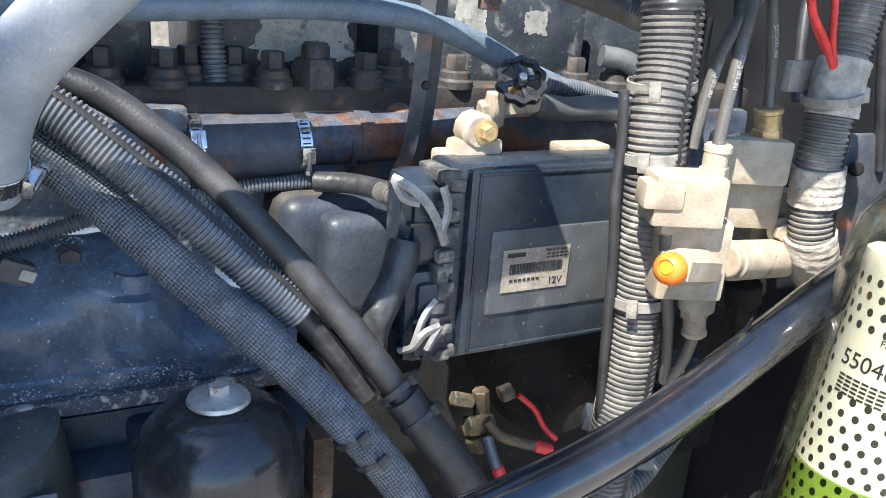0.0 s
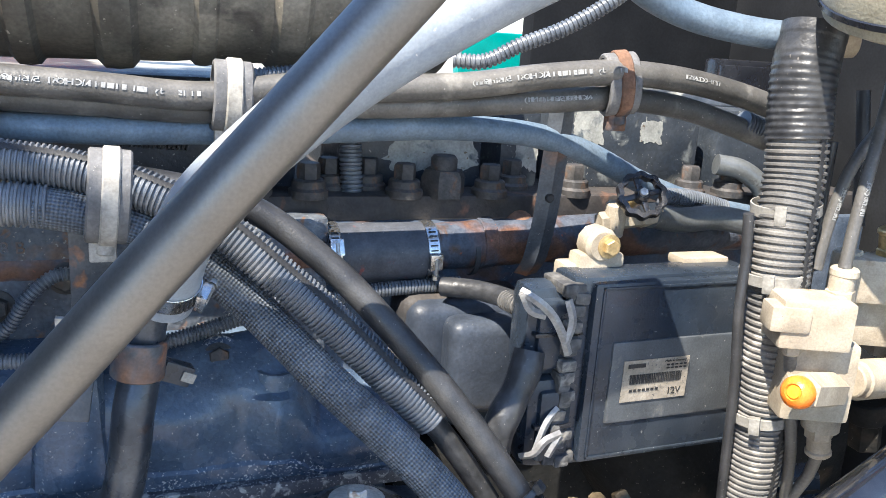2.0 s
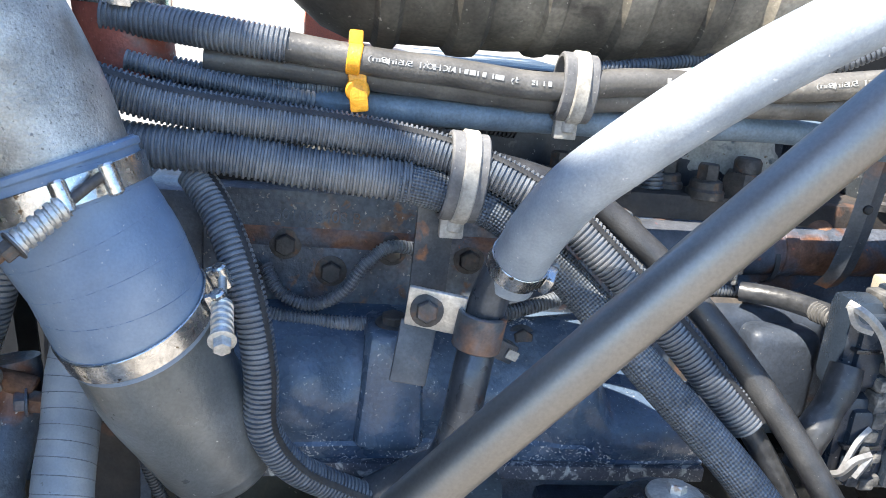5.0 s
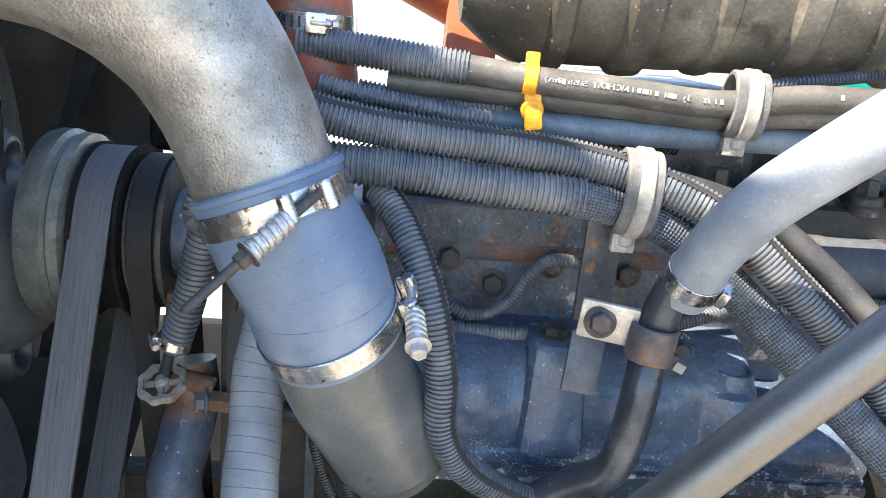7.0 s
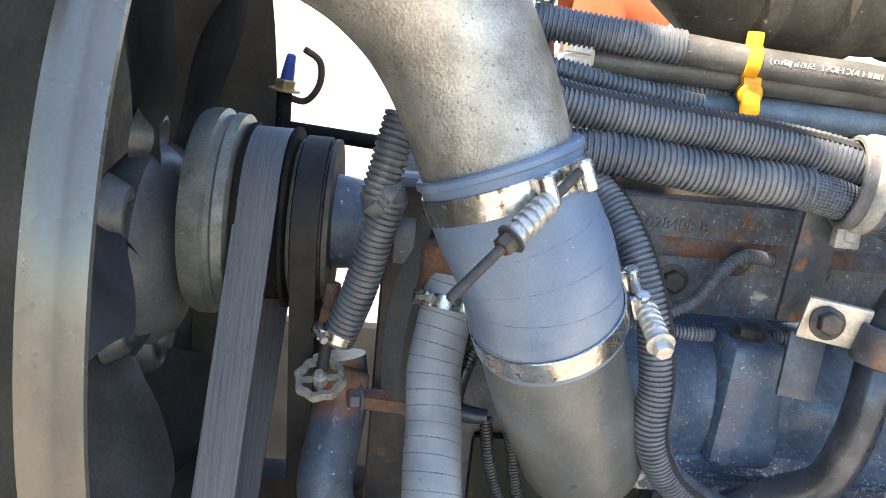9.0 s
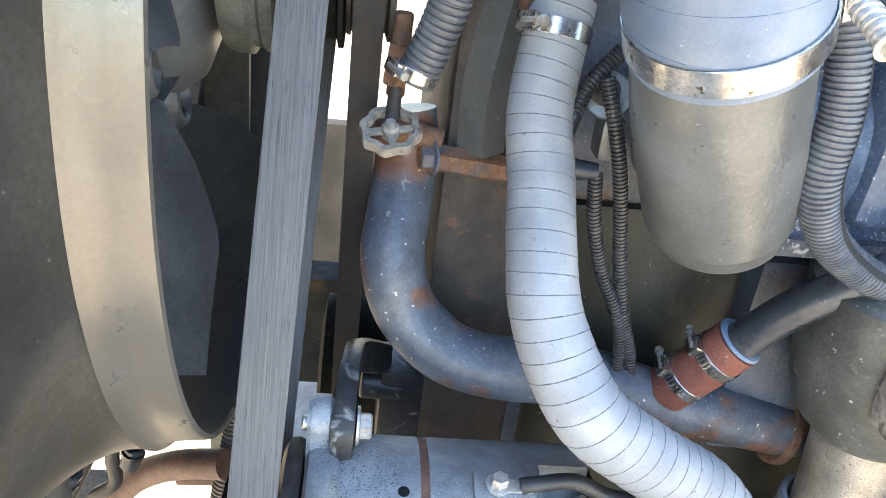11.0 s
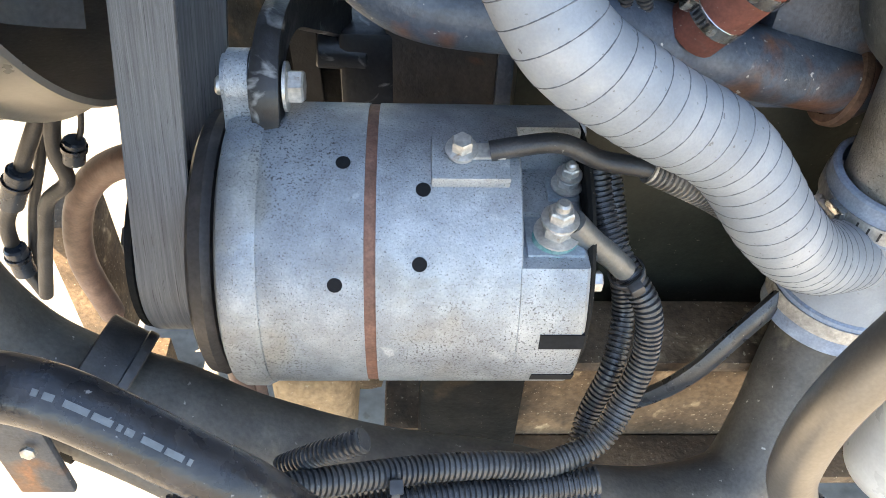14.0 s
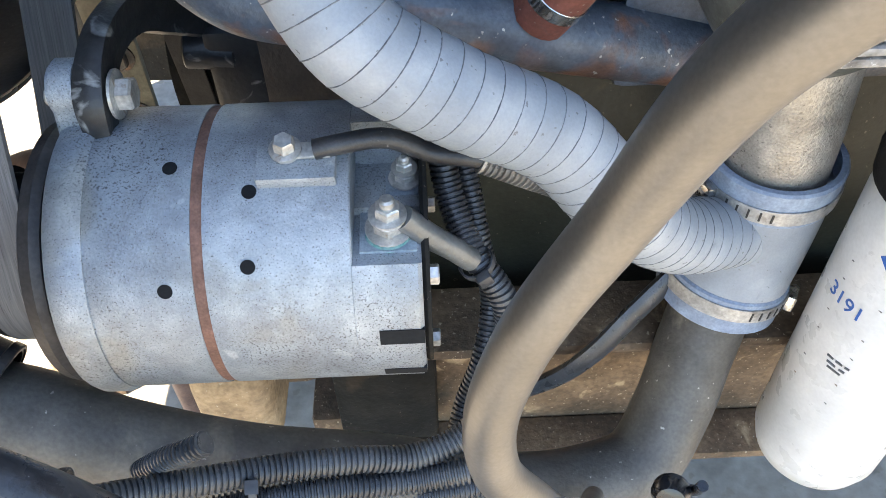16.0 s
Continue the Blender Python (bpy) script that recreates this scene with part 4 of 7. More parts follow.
# ---- big coolant hose, its pipe and the red coupling ----
CH = [(0.033, 0.665, 1.187), (0.037, 0.655, 1.204), (0.044, 0.630, 1.240), (0.062, 0.600, 1.282), (0.089, 0.580, 1.315), (0.148, 0.555, 1.371), (0.229, 0.540, 1.426), (0.331, 0.530, 1.481)]
hose("coolant_hose", CH, 0.0235, M_GREYRUB, "thick dusty blue-grey rubber coolant hose", seg=32)
worm_clamp(CH[1], Vector(CH[2]) - Vector(CH[0]), 0.0238, (1, -0.1, -0.7), "bright steel clamp on the coolant hose", 0.016)
CP = [(0.031, 0.653, 1.212), (0.019, 0.667, 1.165), (0.015, 0.667, 1.130), (0.009, 0.658, 1.099), (0.004, 0.658, 1.056), (-0.006, 0.668, 1.013), (-0.028, 0.688, 0.989), (-0.071, 0.710, 0.947), (-0.103, 0.729, 0.910), (-0.132, 0.751, 0.855)]
hose("coolant_pipe", CP, 0.0165, M_DKPIPE, "dark painted steel coolant pipe with rusty bends", "pipe", seg=28)
RH = [(-0.128, 0.752, 0.860), (-0.146, 0.764, 0.826), (-0.166, 0.780, 0.786)]
hose("red_coupling", RH, 0.0232, M_REDDIRT, "dirty orange-red silicone coupling with a blue rim")
ax = Vector(RH[2]) - Vector(RH[0])
solo("coupling_rim", tube_ring(Vector(RH[0]) - ax.normalized() * 0.003, ax, 0.017, 0.0062, 0.004), M_SILI, "blue rim of the silicone coupling", "hose")
worm_clamp(Vector(RH[0]).lerp(Vector(RH[2]), 0.28), ax, 0.0235, (-0.4, -0.3, 1), width=0.011)
worm_clamp(Vector(RH[0]).lerp(Vector(RH[2]), 0.72), ax, 0.0235, (-0.4, -0.3, 1), width=0.011)

# ---- pipe clamp bracket ----
pb = thing("pipe_bracket", (-0.02, 0.70, 1.09), "steel pipe bracket with a pale bent tab and rusty bolt", "bracket")
part("flat_bar", box((-0.017, -0.003, -0.075), (0.017, 0.003, 0.075), 0.001, pose(-0.022, 0.735, 1.205, 6, 0, 2)), M_STRAP, pb)
part("tab", box((-0.024, -0.0025, -0.018), (0.026, 0.0025, 0.02), 0.002, pose(-0.024, 0.676, 1.152, 12, 5, -14)), M_ZINC, pb)
part("leg", box((-0.016, -0.0025, -0.055), (0.016, 0.0025, 0.0), 0.002, pose(-0.034, 0.690, 1.137, -14, 8, 0)), M_STRAP, pb)
part("bolt", hexhead((-0.031, 0.672, 1.154), (-0.1, -1, 0.15), 0.0098, 0.009, 0.003), M_BOLT, pb)
part("loop", tube_ring((0.014, 0.665, 1.141), Vector(CP[2]) - Vector(CP[1]), 0.017, 0.004, 0.032), M_STRAP, pb)

# ---- grey strut that crosses the view ----
SR = [(0.36, 0.245, 1.725), (0.108, 0.292, 1.42), (0.0, 0.315, 1.29), (-0.10, 0.338, 1.165), (-0.152, 0.365, 1.078), (-0.190, 0.390, 1.009), (-0.203, 0.400, 0.964), (-0.224, 0.400, 0.915), (-0.233, 0.400, 0.872), (-0.230, 0.402, 0.833), (-0.212, 0.410, 0.787), (-0.168, 0.470, 0.642), (-0.118, 0.580, 0.431)]
hose("support_rod", SR, 0.0115, M_TUBE, "grey steel support rod bent at its lower end", "rod", seg=28, radii=[1, 1, 1, 1, 0.95, 0.85, 0.8, 0.8, 0.8, 0.8, 0.8, 0.8, 0.8])
hose("brace_tube", [(0.278, 0.400, 1.014), (0.441, 0.430, 1.030), (0.694, 0.470, 1.114), (0.966, 0.500, 1.210)], 0.0195, M_GLOSS, "glossy black painted brace tube with chips", "rod", step=0.02, seg=32)

# ---- control module ----
ecm = thing("control_module", (0.50, 0.69, 1.02), "dark grey engine control module with a worn label", "control unit")
TILTM = pose(0.50, 0.66, 1.115, 0, 0, 1.5)
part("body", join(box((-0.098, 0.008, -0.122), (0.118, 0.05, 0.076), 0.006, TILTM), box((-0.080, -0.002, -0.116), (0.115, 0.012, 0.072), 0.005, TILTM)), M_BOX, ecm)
part("raised_panel", box((-0.075, -0.005, -0.075), (0.09, 0.004, 0.012), 0.004, TILTM @ pose(0.02, 0, 0)), M_BOXLITDUST, ecm, "raised panel, paler with sunlight and dust")


def crusty(lo, hi, n):
    random.seed(5)
    out = []
    for i in range(n):
        z = lo[2] + (hi[2] - lo[2]) * (i + 0.5) / n
        w = random.uniform(0.006, 0.009)
        x = (lo[0] + hi[0]) / 2 + random.uniform(-0.002, 0.002)
        h = (hi[2] - lo[2]) / n * 0.7
        out.append(box((x - w, lo[1] + random.uniform(-0.002, 0.002), z - h), (x + w, hi[1], z + h), 0.003, TILTM @ pose(0, 0, 0, 0, random.uniform(-6, 6), 0)))
    return join(*out)


for lo, hi in (((-0.072, -0.0035, -0.112), (-0.069, 0.0, 0.068)), ((-0.072, -0.0035, 0.065), (0.112, 0.0, 0.068)), ((-0.072, -0.0035, -0.112), (0.112, 0.0, -0.109))):
    part("rim", box(lo, hi, 0.0008, TILTM), M_BOX, ecm)
part("crusted_edge", crusty((-0.106, 0.0, -0.124), (-0.092, 0.045, 0.078), 24), M_CRUST, ecm, "crusted flaking gasket edge")
lab = thing("module_label", (0.492, 0.653, 1.083), "worn cream label with bars and dark print", "label")
LM = TILTM @ pose(-0.002, -0.0056, -0.030, 90, 0, 0)


def on_label(bm, x, y):
    bm.transform(LM @ Matrix.Diagonal((0.85, 0.85, 1, 1)) @ Matrix.Translation((x, y, 0.0009)))
    return bm


part("paper", flat(box((-0.039, -0.022, 0), (0.039, 0.022, 0.0006), 0), LM), M_LABEL, lab)
part("maker_bar", on_label(bars([(-0.012, 0.012)], 0.005), -0.028, 0.019), M_INK, lab, "dark bar of print")
part("print_lines", on_label(join(*[flat(bars([(-0.012 + 0.006 * k, -0.008 + 0.006 * k) for k in range(5)], 0.0016), Matrix.Translation((0, dy, 0))) for dy in (0, -0.004)]), 0.026, 0.017), M_INK, lab)
random.seed(3)
code = []
cx = -0.036
while cx < 0.036:
    w = random.choice((0.0006, 0.001, 0.0016))
    code.append((cx, cx + w))
    cx += w + random.choice((0.0006, 0.001))
part("bar_code", on_label(bars(code, 0.012), 0, 0.002), M_INK, lab)
part("origin_print", on_label(letters("Made in Germany", 0.0042, 0.0002), 0.026, 0.022), M_INK, lab)
part("voltage", on_label(letters("12V", 0.0125, 0.0002), 0.028, -0.017), M_INK, lab, "printed 12V")
part("print_row", on_label(bars([(-0.035 + 0.006 * k, -0.031 + 0.006 * k) for k in range(7)], 0.003), 0, -0.012), M_INK, lab)

# ---- connectors beside the module ----
for k, (a, b2) in enumerate((((0.357, 0.672, 1.182), (0.416, 0.672, 1.088)), ((0.363, 0.665, 1.090), (0.410, 0.665, 0.993)))):
    c = thing("wiring_connector", (a[0], a[1], min(a[2], b2[2])), "dark plastic wiring connector with a grey locking lever", "connector", "module connectors")
    part("shell", join(pbox(a, b2, 0.04, 0.014), pbox((a[0] + 0.012, a[1] - 0.006, a[2] - 0.012), (b2[0], b2[1], b2[2] + 0.01), 0.02, 0.006)), M_BOX, c)
    part("seam", pbox((a[0] + 0.008, a[1] - 0.008, (a[2] + b2[2]) / 2 - 0.002), (b2[0], b2[1], (a[2] + b2[2]) / 2 + 0.002), 0.02, 0.001), M_CAN, c)
    strips = (((0.345, 0.665, 1.181), (0.355, 0.655, 1.176), (0.371, 0.652, 1.163), (0.388, 0.652, 1.137), (0.397, 0.655, 1.118)), ((0.391, 0.652, 1.130), (0.396, 0.652, 1.153), (0.391, 0.655, 1.173)), ((0.346, 0.662, 1.180), (0.357, 0.660, 1.162), (0.369, 0.655, 1.159))) if k == 0 else (((0.358, 0.660, 1.013), (0.367, 0.652, 1.018), (0.379, 0.648, 1.034), (0.395, 0.650, 1.038)), ((0.395, 0.650, 1.036), (0.388, 0.648, 1.027), (0.382, 0.648, 1.016)), ((0.370, 0.652, 1.021), (0.384, 0.655, 1.053), (0.394, 0.658, 1.061)))
    for q in strips:
        part("lever", sweep(Path(list(q), 0.003, None, (0, -1, 0)), 0.0042, 8, lambda s, a: 0.45 if abs(math.cos(a)) > 0.6 else 1.0), M_LEVER, c, "grey metal locking lever")
hose("taped_cable", [(0.328, 0.655, 1.024), (0.332, 0.655, 1.052), (0.346, 0.660, 1.077), (0.358, 0.665, 1.102), (0.363, 0.670, 1.119)], 0.0155, M_BLKTAPE, "black taped cable rising to the connector", "wire", rf=lambda s, a: 1.0 + 0.05 * math.sin(s * 900))
hose("taped_harness", [(0.319, 0.800, 1.144), (0.347, 0.775, 1.147), (0.365, 0.745, 1.148), (0.371, 0.700, 1.152)], 0.0105, M_BLKTAPE, "black taped harness leading to the connector", "wire")
conduit("corrugated_conduit", [(0.364, 0.735, 1.148), (0.369, 0.710, 1.149), (0.378, 0.690, 1.147)], 0.0105, "short pale corrugated conduit at the connector", M_LOOMDUST)
mb = thing("module_mount", (0.441, 0.700, 1.197), "dusty cast mounting ear with a bolt", "bracket")
ea = Vector((0.446, 0.700, 1.213))
part("ear", join(rod(ea + V(0, -0.006, 0), ea + V(0, 0.02, 0), 0.0185, 11, 0.004), box(ea + V(-0.024, -0.004, -0.045), ea + V(0.028, 0.022, -0.008), 0.006), box(ea + V(-0.035, 0.0, -0.05), ea + V(0.0, 0.03, -0.02), 0.005)), M_TAN, mb)
part("bolt", hexhead(ea + V(0.006, -0.006, 0.0), (0, -1, 0), 0.0085, 0.007, 0.002), M_BRASS, mb)
solo("module_mount_pad", pbox((0.548, 0.700, 1.196), (0.606, 0.700, 1.185), 0.03, 0.004), M_TAN, "dusty cast pad behind the module", "bracket")

# ---- black handwheel valve ----
def handwheel(at, axis, r, material, label, lobes):
    e = thing("valve_handwheel", at, label, "valve")
    m = aim(at, axis)
    n = lobes

    def rip(a):
        return 1 + 0.055 * math.cos(n * a)
    part("rim", lathe([(r * 0.74, -0.004), (r * 0.98, -0.005), (r, -0.001), (r * 0.96, 0.004), (r * 0.76, 0.004), (r * 0.72, 0.0), (r * 0.74, -0.004)], m, 64, rip), material, e)
    for k in range(4):
        a = k * math.pi / 2 + 0.3
        part("spoke", box((0, -r * 0.11, -0.0025), (r * 0.78, r * 0.11, 0.002), 0.001, m @ Matrix.Rotation(a, 4, "Z")), material, e)
    part("hub", lathe([(0, -0.006), (r * 0.3, -0.006), (r * 0.3, 0.004), (r * 0.22, 0.006), (0, 0.006)], m, 20), material, e)
    part("nut", lathe([(r * 0.17, 0.006), (r * 0.17, 0.010), (0, 0.0105)], m, 6), M_ZINC, e)
    return e


bw = Vector((0.510, 0.735, 1.256))
handwheel(bw, (-0.25, -0.75, 0.55), 0.0265, M_CAN, "black ribbed handwheel on a brass valve", 10)
vb = thing("brass_valve", bw + V(0, 0.02, -0.05), "dusty brass valve body under the handwheel", "valve")
part("stem", rod(bw, bw + V(0.0, 0.03, -0.02), 0.005, 12), M_BRASS, vb)
part("body", join(rod(bw + V(-0.012, 0.025, -0.014), bw + V(-0.012, 0.03, -0.05), 0.012, 20), rod(bw + V(-0.03, 0.03, -0.035), bw + V(0.03, 0.03, -0.03), 0.011, 6), rod(bw + V(0.02, 0.03, -0.03), bw + V(0.045, 0.03, -0.026), 0.013, 6)), M_TAN, vb)
hose("heater_hose", [bw + V(0.035, 0.03, -0.028), (0.598, 0.780, 1.218), (0.644, 0.780, 1.220), (0.681, 0.775, 1.215), (0.739, 0.770, 1.199)], 0.0145, M_GREYPIPE, "grey rubber heater hose from the valve")
conduit("corrugated_conduit", [(0.574, 0.790, 1.244), (0.620, 0.800, 1.239), (0.679, 0.810, 1.225)], 0.010, "short corrugated conduit behind the valve")
hose("return_hose", [(0.698, 0.860, 1.270), (0.729, 0.850, 1.265), (0.755, 0.840, 1.246), (0.772, 0.840, 1.209)], 0.013, M_GREYPIPE, "grey rubber hose curving behind the conduit")

# ---- thick conduit column and its ties ----
K1 = [(0.582, 0.610, 1.433), (0.574, 0.605, 1.394), (0.573, 0.600, 1.349), (0.573, 0.595, 1.304), (0.565, 0.587, 1.253), (0.565, 0.583, 1.201), (0.569, 0.583, 1.133), (0.578, 0.590, 1.047), (0.582, 0.595, 0.967), (0.582, 0.600, 0.905), (0.584, 0.605, 0.846)]
conduit("corrugated_conduit", K1[1:], 0.0272, "thick dusty corrugated conduit standing before the module", M_LOOMDUST, 0.0062, (0.15, -1, 0), 28)
hose("taped_conduit_top", [K1[0], K1[1], K1[2], (0.573, 0.598, 1.335)], 0.0283, M_BLKTAPE, "black taped top of the thick conduit", "wire conduit", step=0.0014, seg=40, rf=lambda s, a: 1 + (0.018 if s < 0.012 else 0.0) + 0.020 * math.sin(s * 1014) * min(1.0, max(0.0, (s - 0.02) / 0.02)) + 0.010 * math.sin(a * 4 + s * 90))
for q, r2 in (((0.570, 0.595, 1.273), 0.0295), ((0.562, 0.587, 1.213), 0.0295), ((0.575, 0.588, 1.074), 0.0295)):
    tie(q, (-0.12, 0, 1), r2, (-0.75, -0.65, 0), "grey cable tie around the thick conduit", M_CLIP, 0.0105)
for q in (((0.616, 0.600, 1.333), (0.616, 0.600, 1.273), (0.610, 0.595, 1.200), (0.614, 0.590, 1.112), (0.622, 0.585, 0.997)), ((0.525, 0.590, 1.269), (0.530, 0.590, 1.225), (0.527, 0.585, 1.185), (0.535, 0.585, 1.115), (0.545, 0.590, 1.019), (0.559, 0.600, 0.936))):
    hose("black_cable", list(q), 0.0048, M_RUBBER, "thin black cable beside the thick conduit", "wire", group="black cables", seg=10)

# ---- second conduit column with worn tape ----
K2 = [(0.763, 0.560, 1.386), (0.759, 0.560, 1.342), (0.747, 0.555, 1.291), (0.738, 0.550, 1.241), (0.738, 0.550, 1.184), (0.750, 0.550, 1.125), (0.793, 0.560, 1.062)]
conduit("corrugated_conduit", K2, 0.0222, "dusty corrugated conduit wrapped with pale tape", M_LOOMDUST, 0.0055, (0.35, -0.9, 0), 26)


def wrinkled(s, a):
    """Overlapping turns of tape, with creases that run askew."""
    turn = (s + 0.004 * a / math.pi) % 0.0085 / 0.0085
    return 1 + 0.028 * turn + 0.016 * math.sin(a * 3 + s * 260) + 0.012 * math.sin(s * 900 + 2.3 * a) * math.sin(a * 2 + 1)


hose("tape_wrap", [(0.748, 0.556, 1.302), (0.742, 0.553, 1.277), (0.739, 0.551, 1.252)], 0.0238, M_TAPE, "pale worn tape round the conduit", "tape", step=0.0014, seg=40, rf=wrinkled)
hose("tape_wrap", [(0.736, 0.549, 1.204), (0.738, 0.549, 1.187), (0.741, 0.549, 1.168)], 0.0245, M_TAPE, "pale worn tape round the conduit", "tape", step=0.0014, seg=40, rf=wrinkled)
hose("tape_wrap", [(0.745, 0.549, 1.135), (0.755, 0.550, 1.113), (0.774, 0.555, 1.091)], 0.0245, M_TAPE, "pale worn tape round the conduit", "tape", step=0.0014, seg=40, rf=wrinkled)
tie((0.735, 0.551, 1.269), (-0.2, 0, 1), 0.0255, (0.9, -0.5, 0), "grey cable tie round the taped conduit", M_CLIP, 0.009)
hose("red_cable", [(0.617, 0.500, 1.370), (0.629, 0.500, 1.345), (0.654, 0.505, 1.324), (0.684, 0.515, 1.301)], 0.0032, M_RED, "thin red cable running into the conduit", "wire", group="red cables", seg=10)
hose("red_cable", [(0.659, 0.510, 1.372), (0.666, 0.510, 1.342), (0.673, 0.512, 1.321), (0.686, 0.516, 1.302)], 0.0032, M_RED, "thin red cable running into the conduit", "wire", group="red cables", seg=10)
cb = thing("wire_connector", (0.601, 0.480, 1.368), "black plastic plug with a pale tab", "connector")
part("body", pbox((0.581, 0.480, 1.365), (0.610, 0.480, 1.414), 0.03, 0.003), M_BOX, cb)
part("tab", pbox((0.588, 0.478, 1.374), (0.595, 0.478, 1.394), 0.006, 0.001), M_PALE, cb)
part("clip", pbox((0.573, 0.478, 1.399), (0.600, 0.478, 1.407), 0.006, 0.001), M_PALE, cb)
hose("red_cable", [(0.607, 0.490, 1.367), (0.629, 0.500, 1.344), (0.672, 0.515, 1.313)], 0.0035, M_RED, "thin red cable below the plug", "wire", group="red cables", seg=10)

# ---- dusty air fittings ----
va = thing("fitting_manifold", (0.585, 0.520, 1.070), "dust-covered brass air fitting manifold with an orange plug", "valve manifold")
part("tee", join(pbox((0.530, 0.515, 1.208), (0.592, 0.515, 1.165), 0.045, 0.003, -22), pbox((0.517, 0.522, 1.203), (0.552, 0.522, 1.180), 0.028, 0.004, -22)), M_TAN, va)
part("elbow_nut", join(rod((0.543, 0.535, 1.182), (0.546, 0.535, 1.156), 0.0085, 24), rod((0.545, 0.535, 1.168), (0.546, 0.535, 1.157), 0.0098, 6)), M_TAN, va)
part("body", join(pbox((0.552, 0.522, 1.167), (0.614, 0.522, 1.093), 0.045, 0.005, -22), rod((0.607, 0.545, 1.112), (0.607, 0.545, 1.073), 0.017, 28)), M_TAN, va)
part("port_nut", rod((0.588, 0.522, 1.124), (0.525, 0.497, 1.140), 0.0165, 6, 0.003), M_TAN, va)
pq = (Vector((0.528, 0.498, 1.138)), Vector((0.488, 0.482, 1.149)))
pd = (pq[1] - pq[0]).normalized()
pl = part("plug", lathe([(0, 0), (0.0125, 0), (0.0138, 0.005), (0.0135, 0.011), (0.0105, 0.0155), (0.007, 0.017), (0.006, 0.0155), (0, 0.015)], aim(pq[0], pd), 32), M_ORANGE, va, "bright orange push-in plug")
part("plug_face", lathe([(0, 0.0150), (0.0058, 0.0152), (0.005, 0.0170), (0, 0.0175)], aim(pq[0], pd), 20), M_YELLOW, pl)
part("side_cylinder", join(rod((0.647, 0.555, 1.114), (0.748, 0.575, 1.101), 0.0195, 32, 0.004), rod((0.641, 0.553, 1.115), (0.659, 0.556, 1.113), 0.0165, 24)), M_TAN, va)
part("lower_nipple", join(rod((0.603, 0.542, 1.079), (0.608, 0.542, 1.049), 0.0105, 24), rod((0.603, 0.542, 1.078), (0.605, 0.542, 1.066), 0.0128, 6), rod((0.607, 0.542, 1.054), (0.608, 0.542, 1.048), 0.0118, 24)), M_TAN, va)
part("upper_nipple", join(rod((0.594, 0.540, 1.196), (0.594, 0.540, 1.230), 0.0108, 24), rod((0.595, 0.540, 1.199), (0.594, 0.540, 1.212), 0.013, 6), rod((0.595, 0.540, 1.223), (0.595, 0.540, 1.231), 0.0122, 24)), M_TAN, va)
vc = thing("fitting_manifold", (0.713, 0.580, 1.085), "dust-covered brass fitting with hex nuts", "valve manifold")
part("upper_body", pbox((0.648, 0.568, 1.226), (0.719, 0.568, 1.182), 0.04, 0.005, -22), M_TAN, vc)
part("body", pbox((0.666, 0.580, 1.185), (0.732, 0.580, 1.133), 0.04, 0.008, -22), M_TAN, vc)
part("side_body", pbox((0.723, 0.590, 1.167), (0.769, 0.590, 1.113), 0.03, 0.006, -22), M_TAN, vc)
part("nut", rod((0.701, 0.585, 1.217), (0.698, 0.585, 1.235), 0.0145, 6), M_BRASS, vc)
part("collar", join(rod((0.699, 0.585, 1.233), (0.695, 0.585, 1.252), 0.0125, 24), rod((0.696, 0.585, 1.248), (0.695, 0.585, 1.254), 0.014, 24)), M_BRASS, vc)
part("side_bolt", hexhead((0.731, 0.575, 1.132), (-0.3, -1, 0), 0.0095, 0.008, 0.003), M_TAN, vc)
part("dark_nut", join(rod((0.702, 0.580, 1.077), (0.706, 0.580, 1.054), 0.0185, 28), rod((0.706, 0.580, 1.055), (0.710, 0.580, 1.024), 0.016, 6)), M_DARK, vc, "dark hex nut")
part("rear_nut", rod((0.662, 0.600, 1.209), (0.660, 0.600, 1.229), 0.014, 6), M_TAN, vc)
for q in (((0.594, 0.540, 1.230), (0.601, 0.545, 1.263), (0.610, 0.550, 1.302), (0.626, 0.560, 1.350), (0.640, 0.570, 1.399), (0.651, 0.580, 1.452)), ((0.695, 0.585, 1.253), (0.693, 0.590, 1.295), (0.685, 0.595, 1.348), (0.671, 0.600, 1.409), (0.657, 0.600, 1.457)), ((0.598, 0.575, 1.219), (0.609, 0.580, 1.265), (0.625, 0.580, 1.317), (0.654, 0.580, 1.356), (0.693, 0.590, 1.385)), ((0.608, 0.542, 1.049), (0.615, 0.555, 1.017), (0.616, 0.570, 0.984), (0.621, 0.580, 0.945)), ((0.546, 0.535, 1.157), (0.564, 0.545, 1.111), (0.592, 0.560, 1.049), (0.613, 0.575, 0.982))):
    line = thing("air_line", q[0], "black nylon air line with fine white print", "hose", "air lines")
    lane = Path(list(q), 0.003)
    part("line", sweep(lane, 0.0056, 16), M_ACHOSE, line)
    if q[0][2] > 1.2:
        part("print", on_hose(letters("1/4 .170 (.250)", 0.0052, 0.0002), lane, 0.062, 0.0056, (-0.25, -1, 0.2)), M_WHITEINK, line)
for q in (((0.687, 0.620, 1.248), (0.686, 0.630, 1.318), (0.683, 0.640, 1.379)), ((0.818, 0.660, 1.247), (0.828, 0.680, 1.317), (0.847, 0.700, 1.388)), ((0.924, 0.620, 1.176), (0.895, 0.620, 1.272), (0.864, 0.620, 1.375))):
    hose("black_cable", list(q), 0.0065, M_RUBBER, "black cable in the shade behind the fittings", "wire", group="black cables", seg=10)
bk = thing("side_bracket", (0.893, 0.600, 1.150), "dusty grey bracket with holes", "bracket")
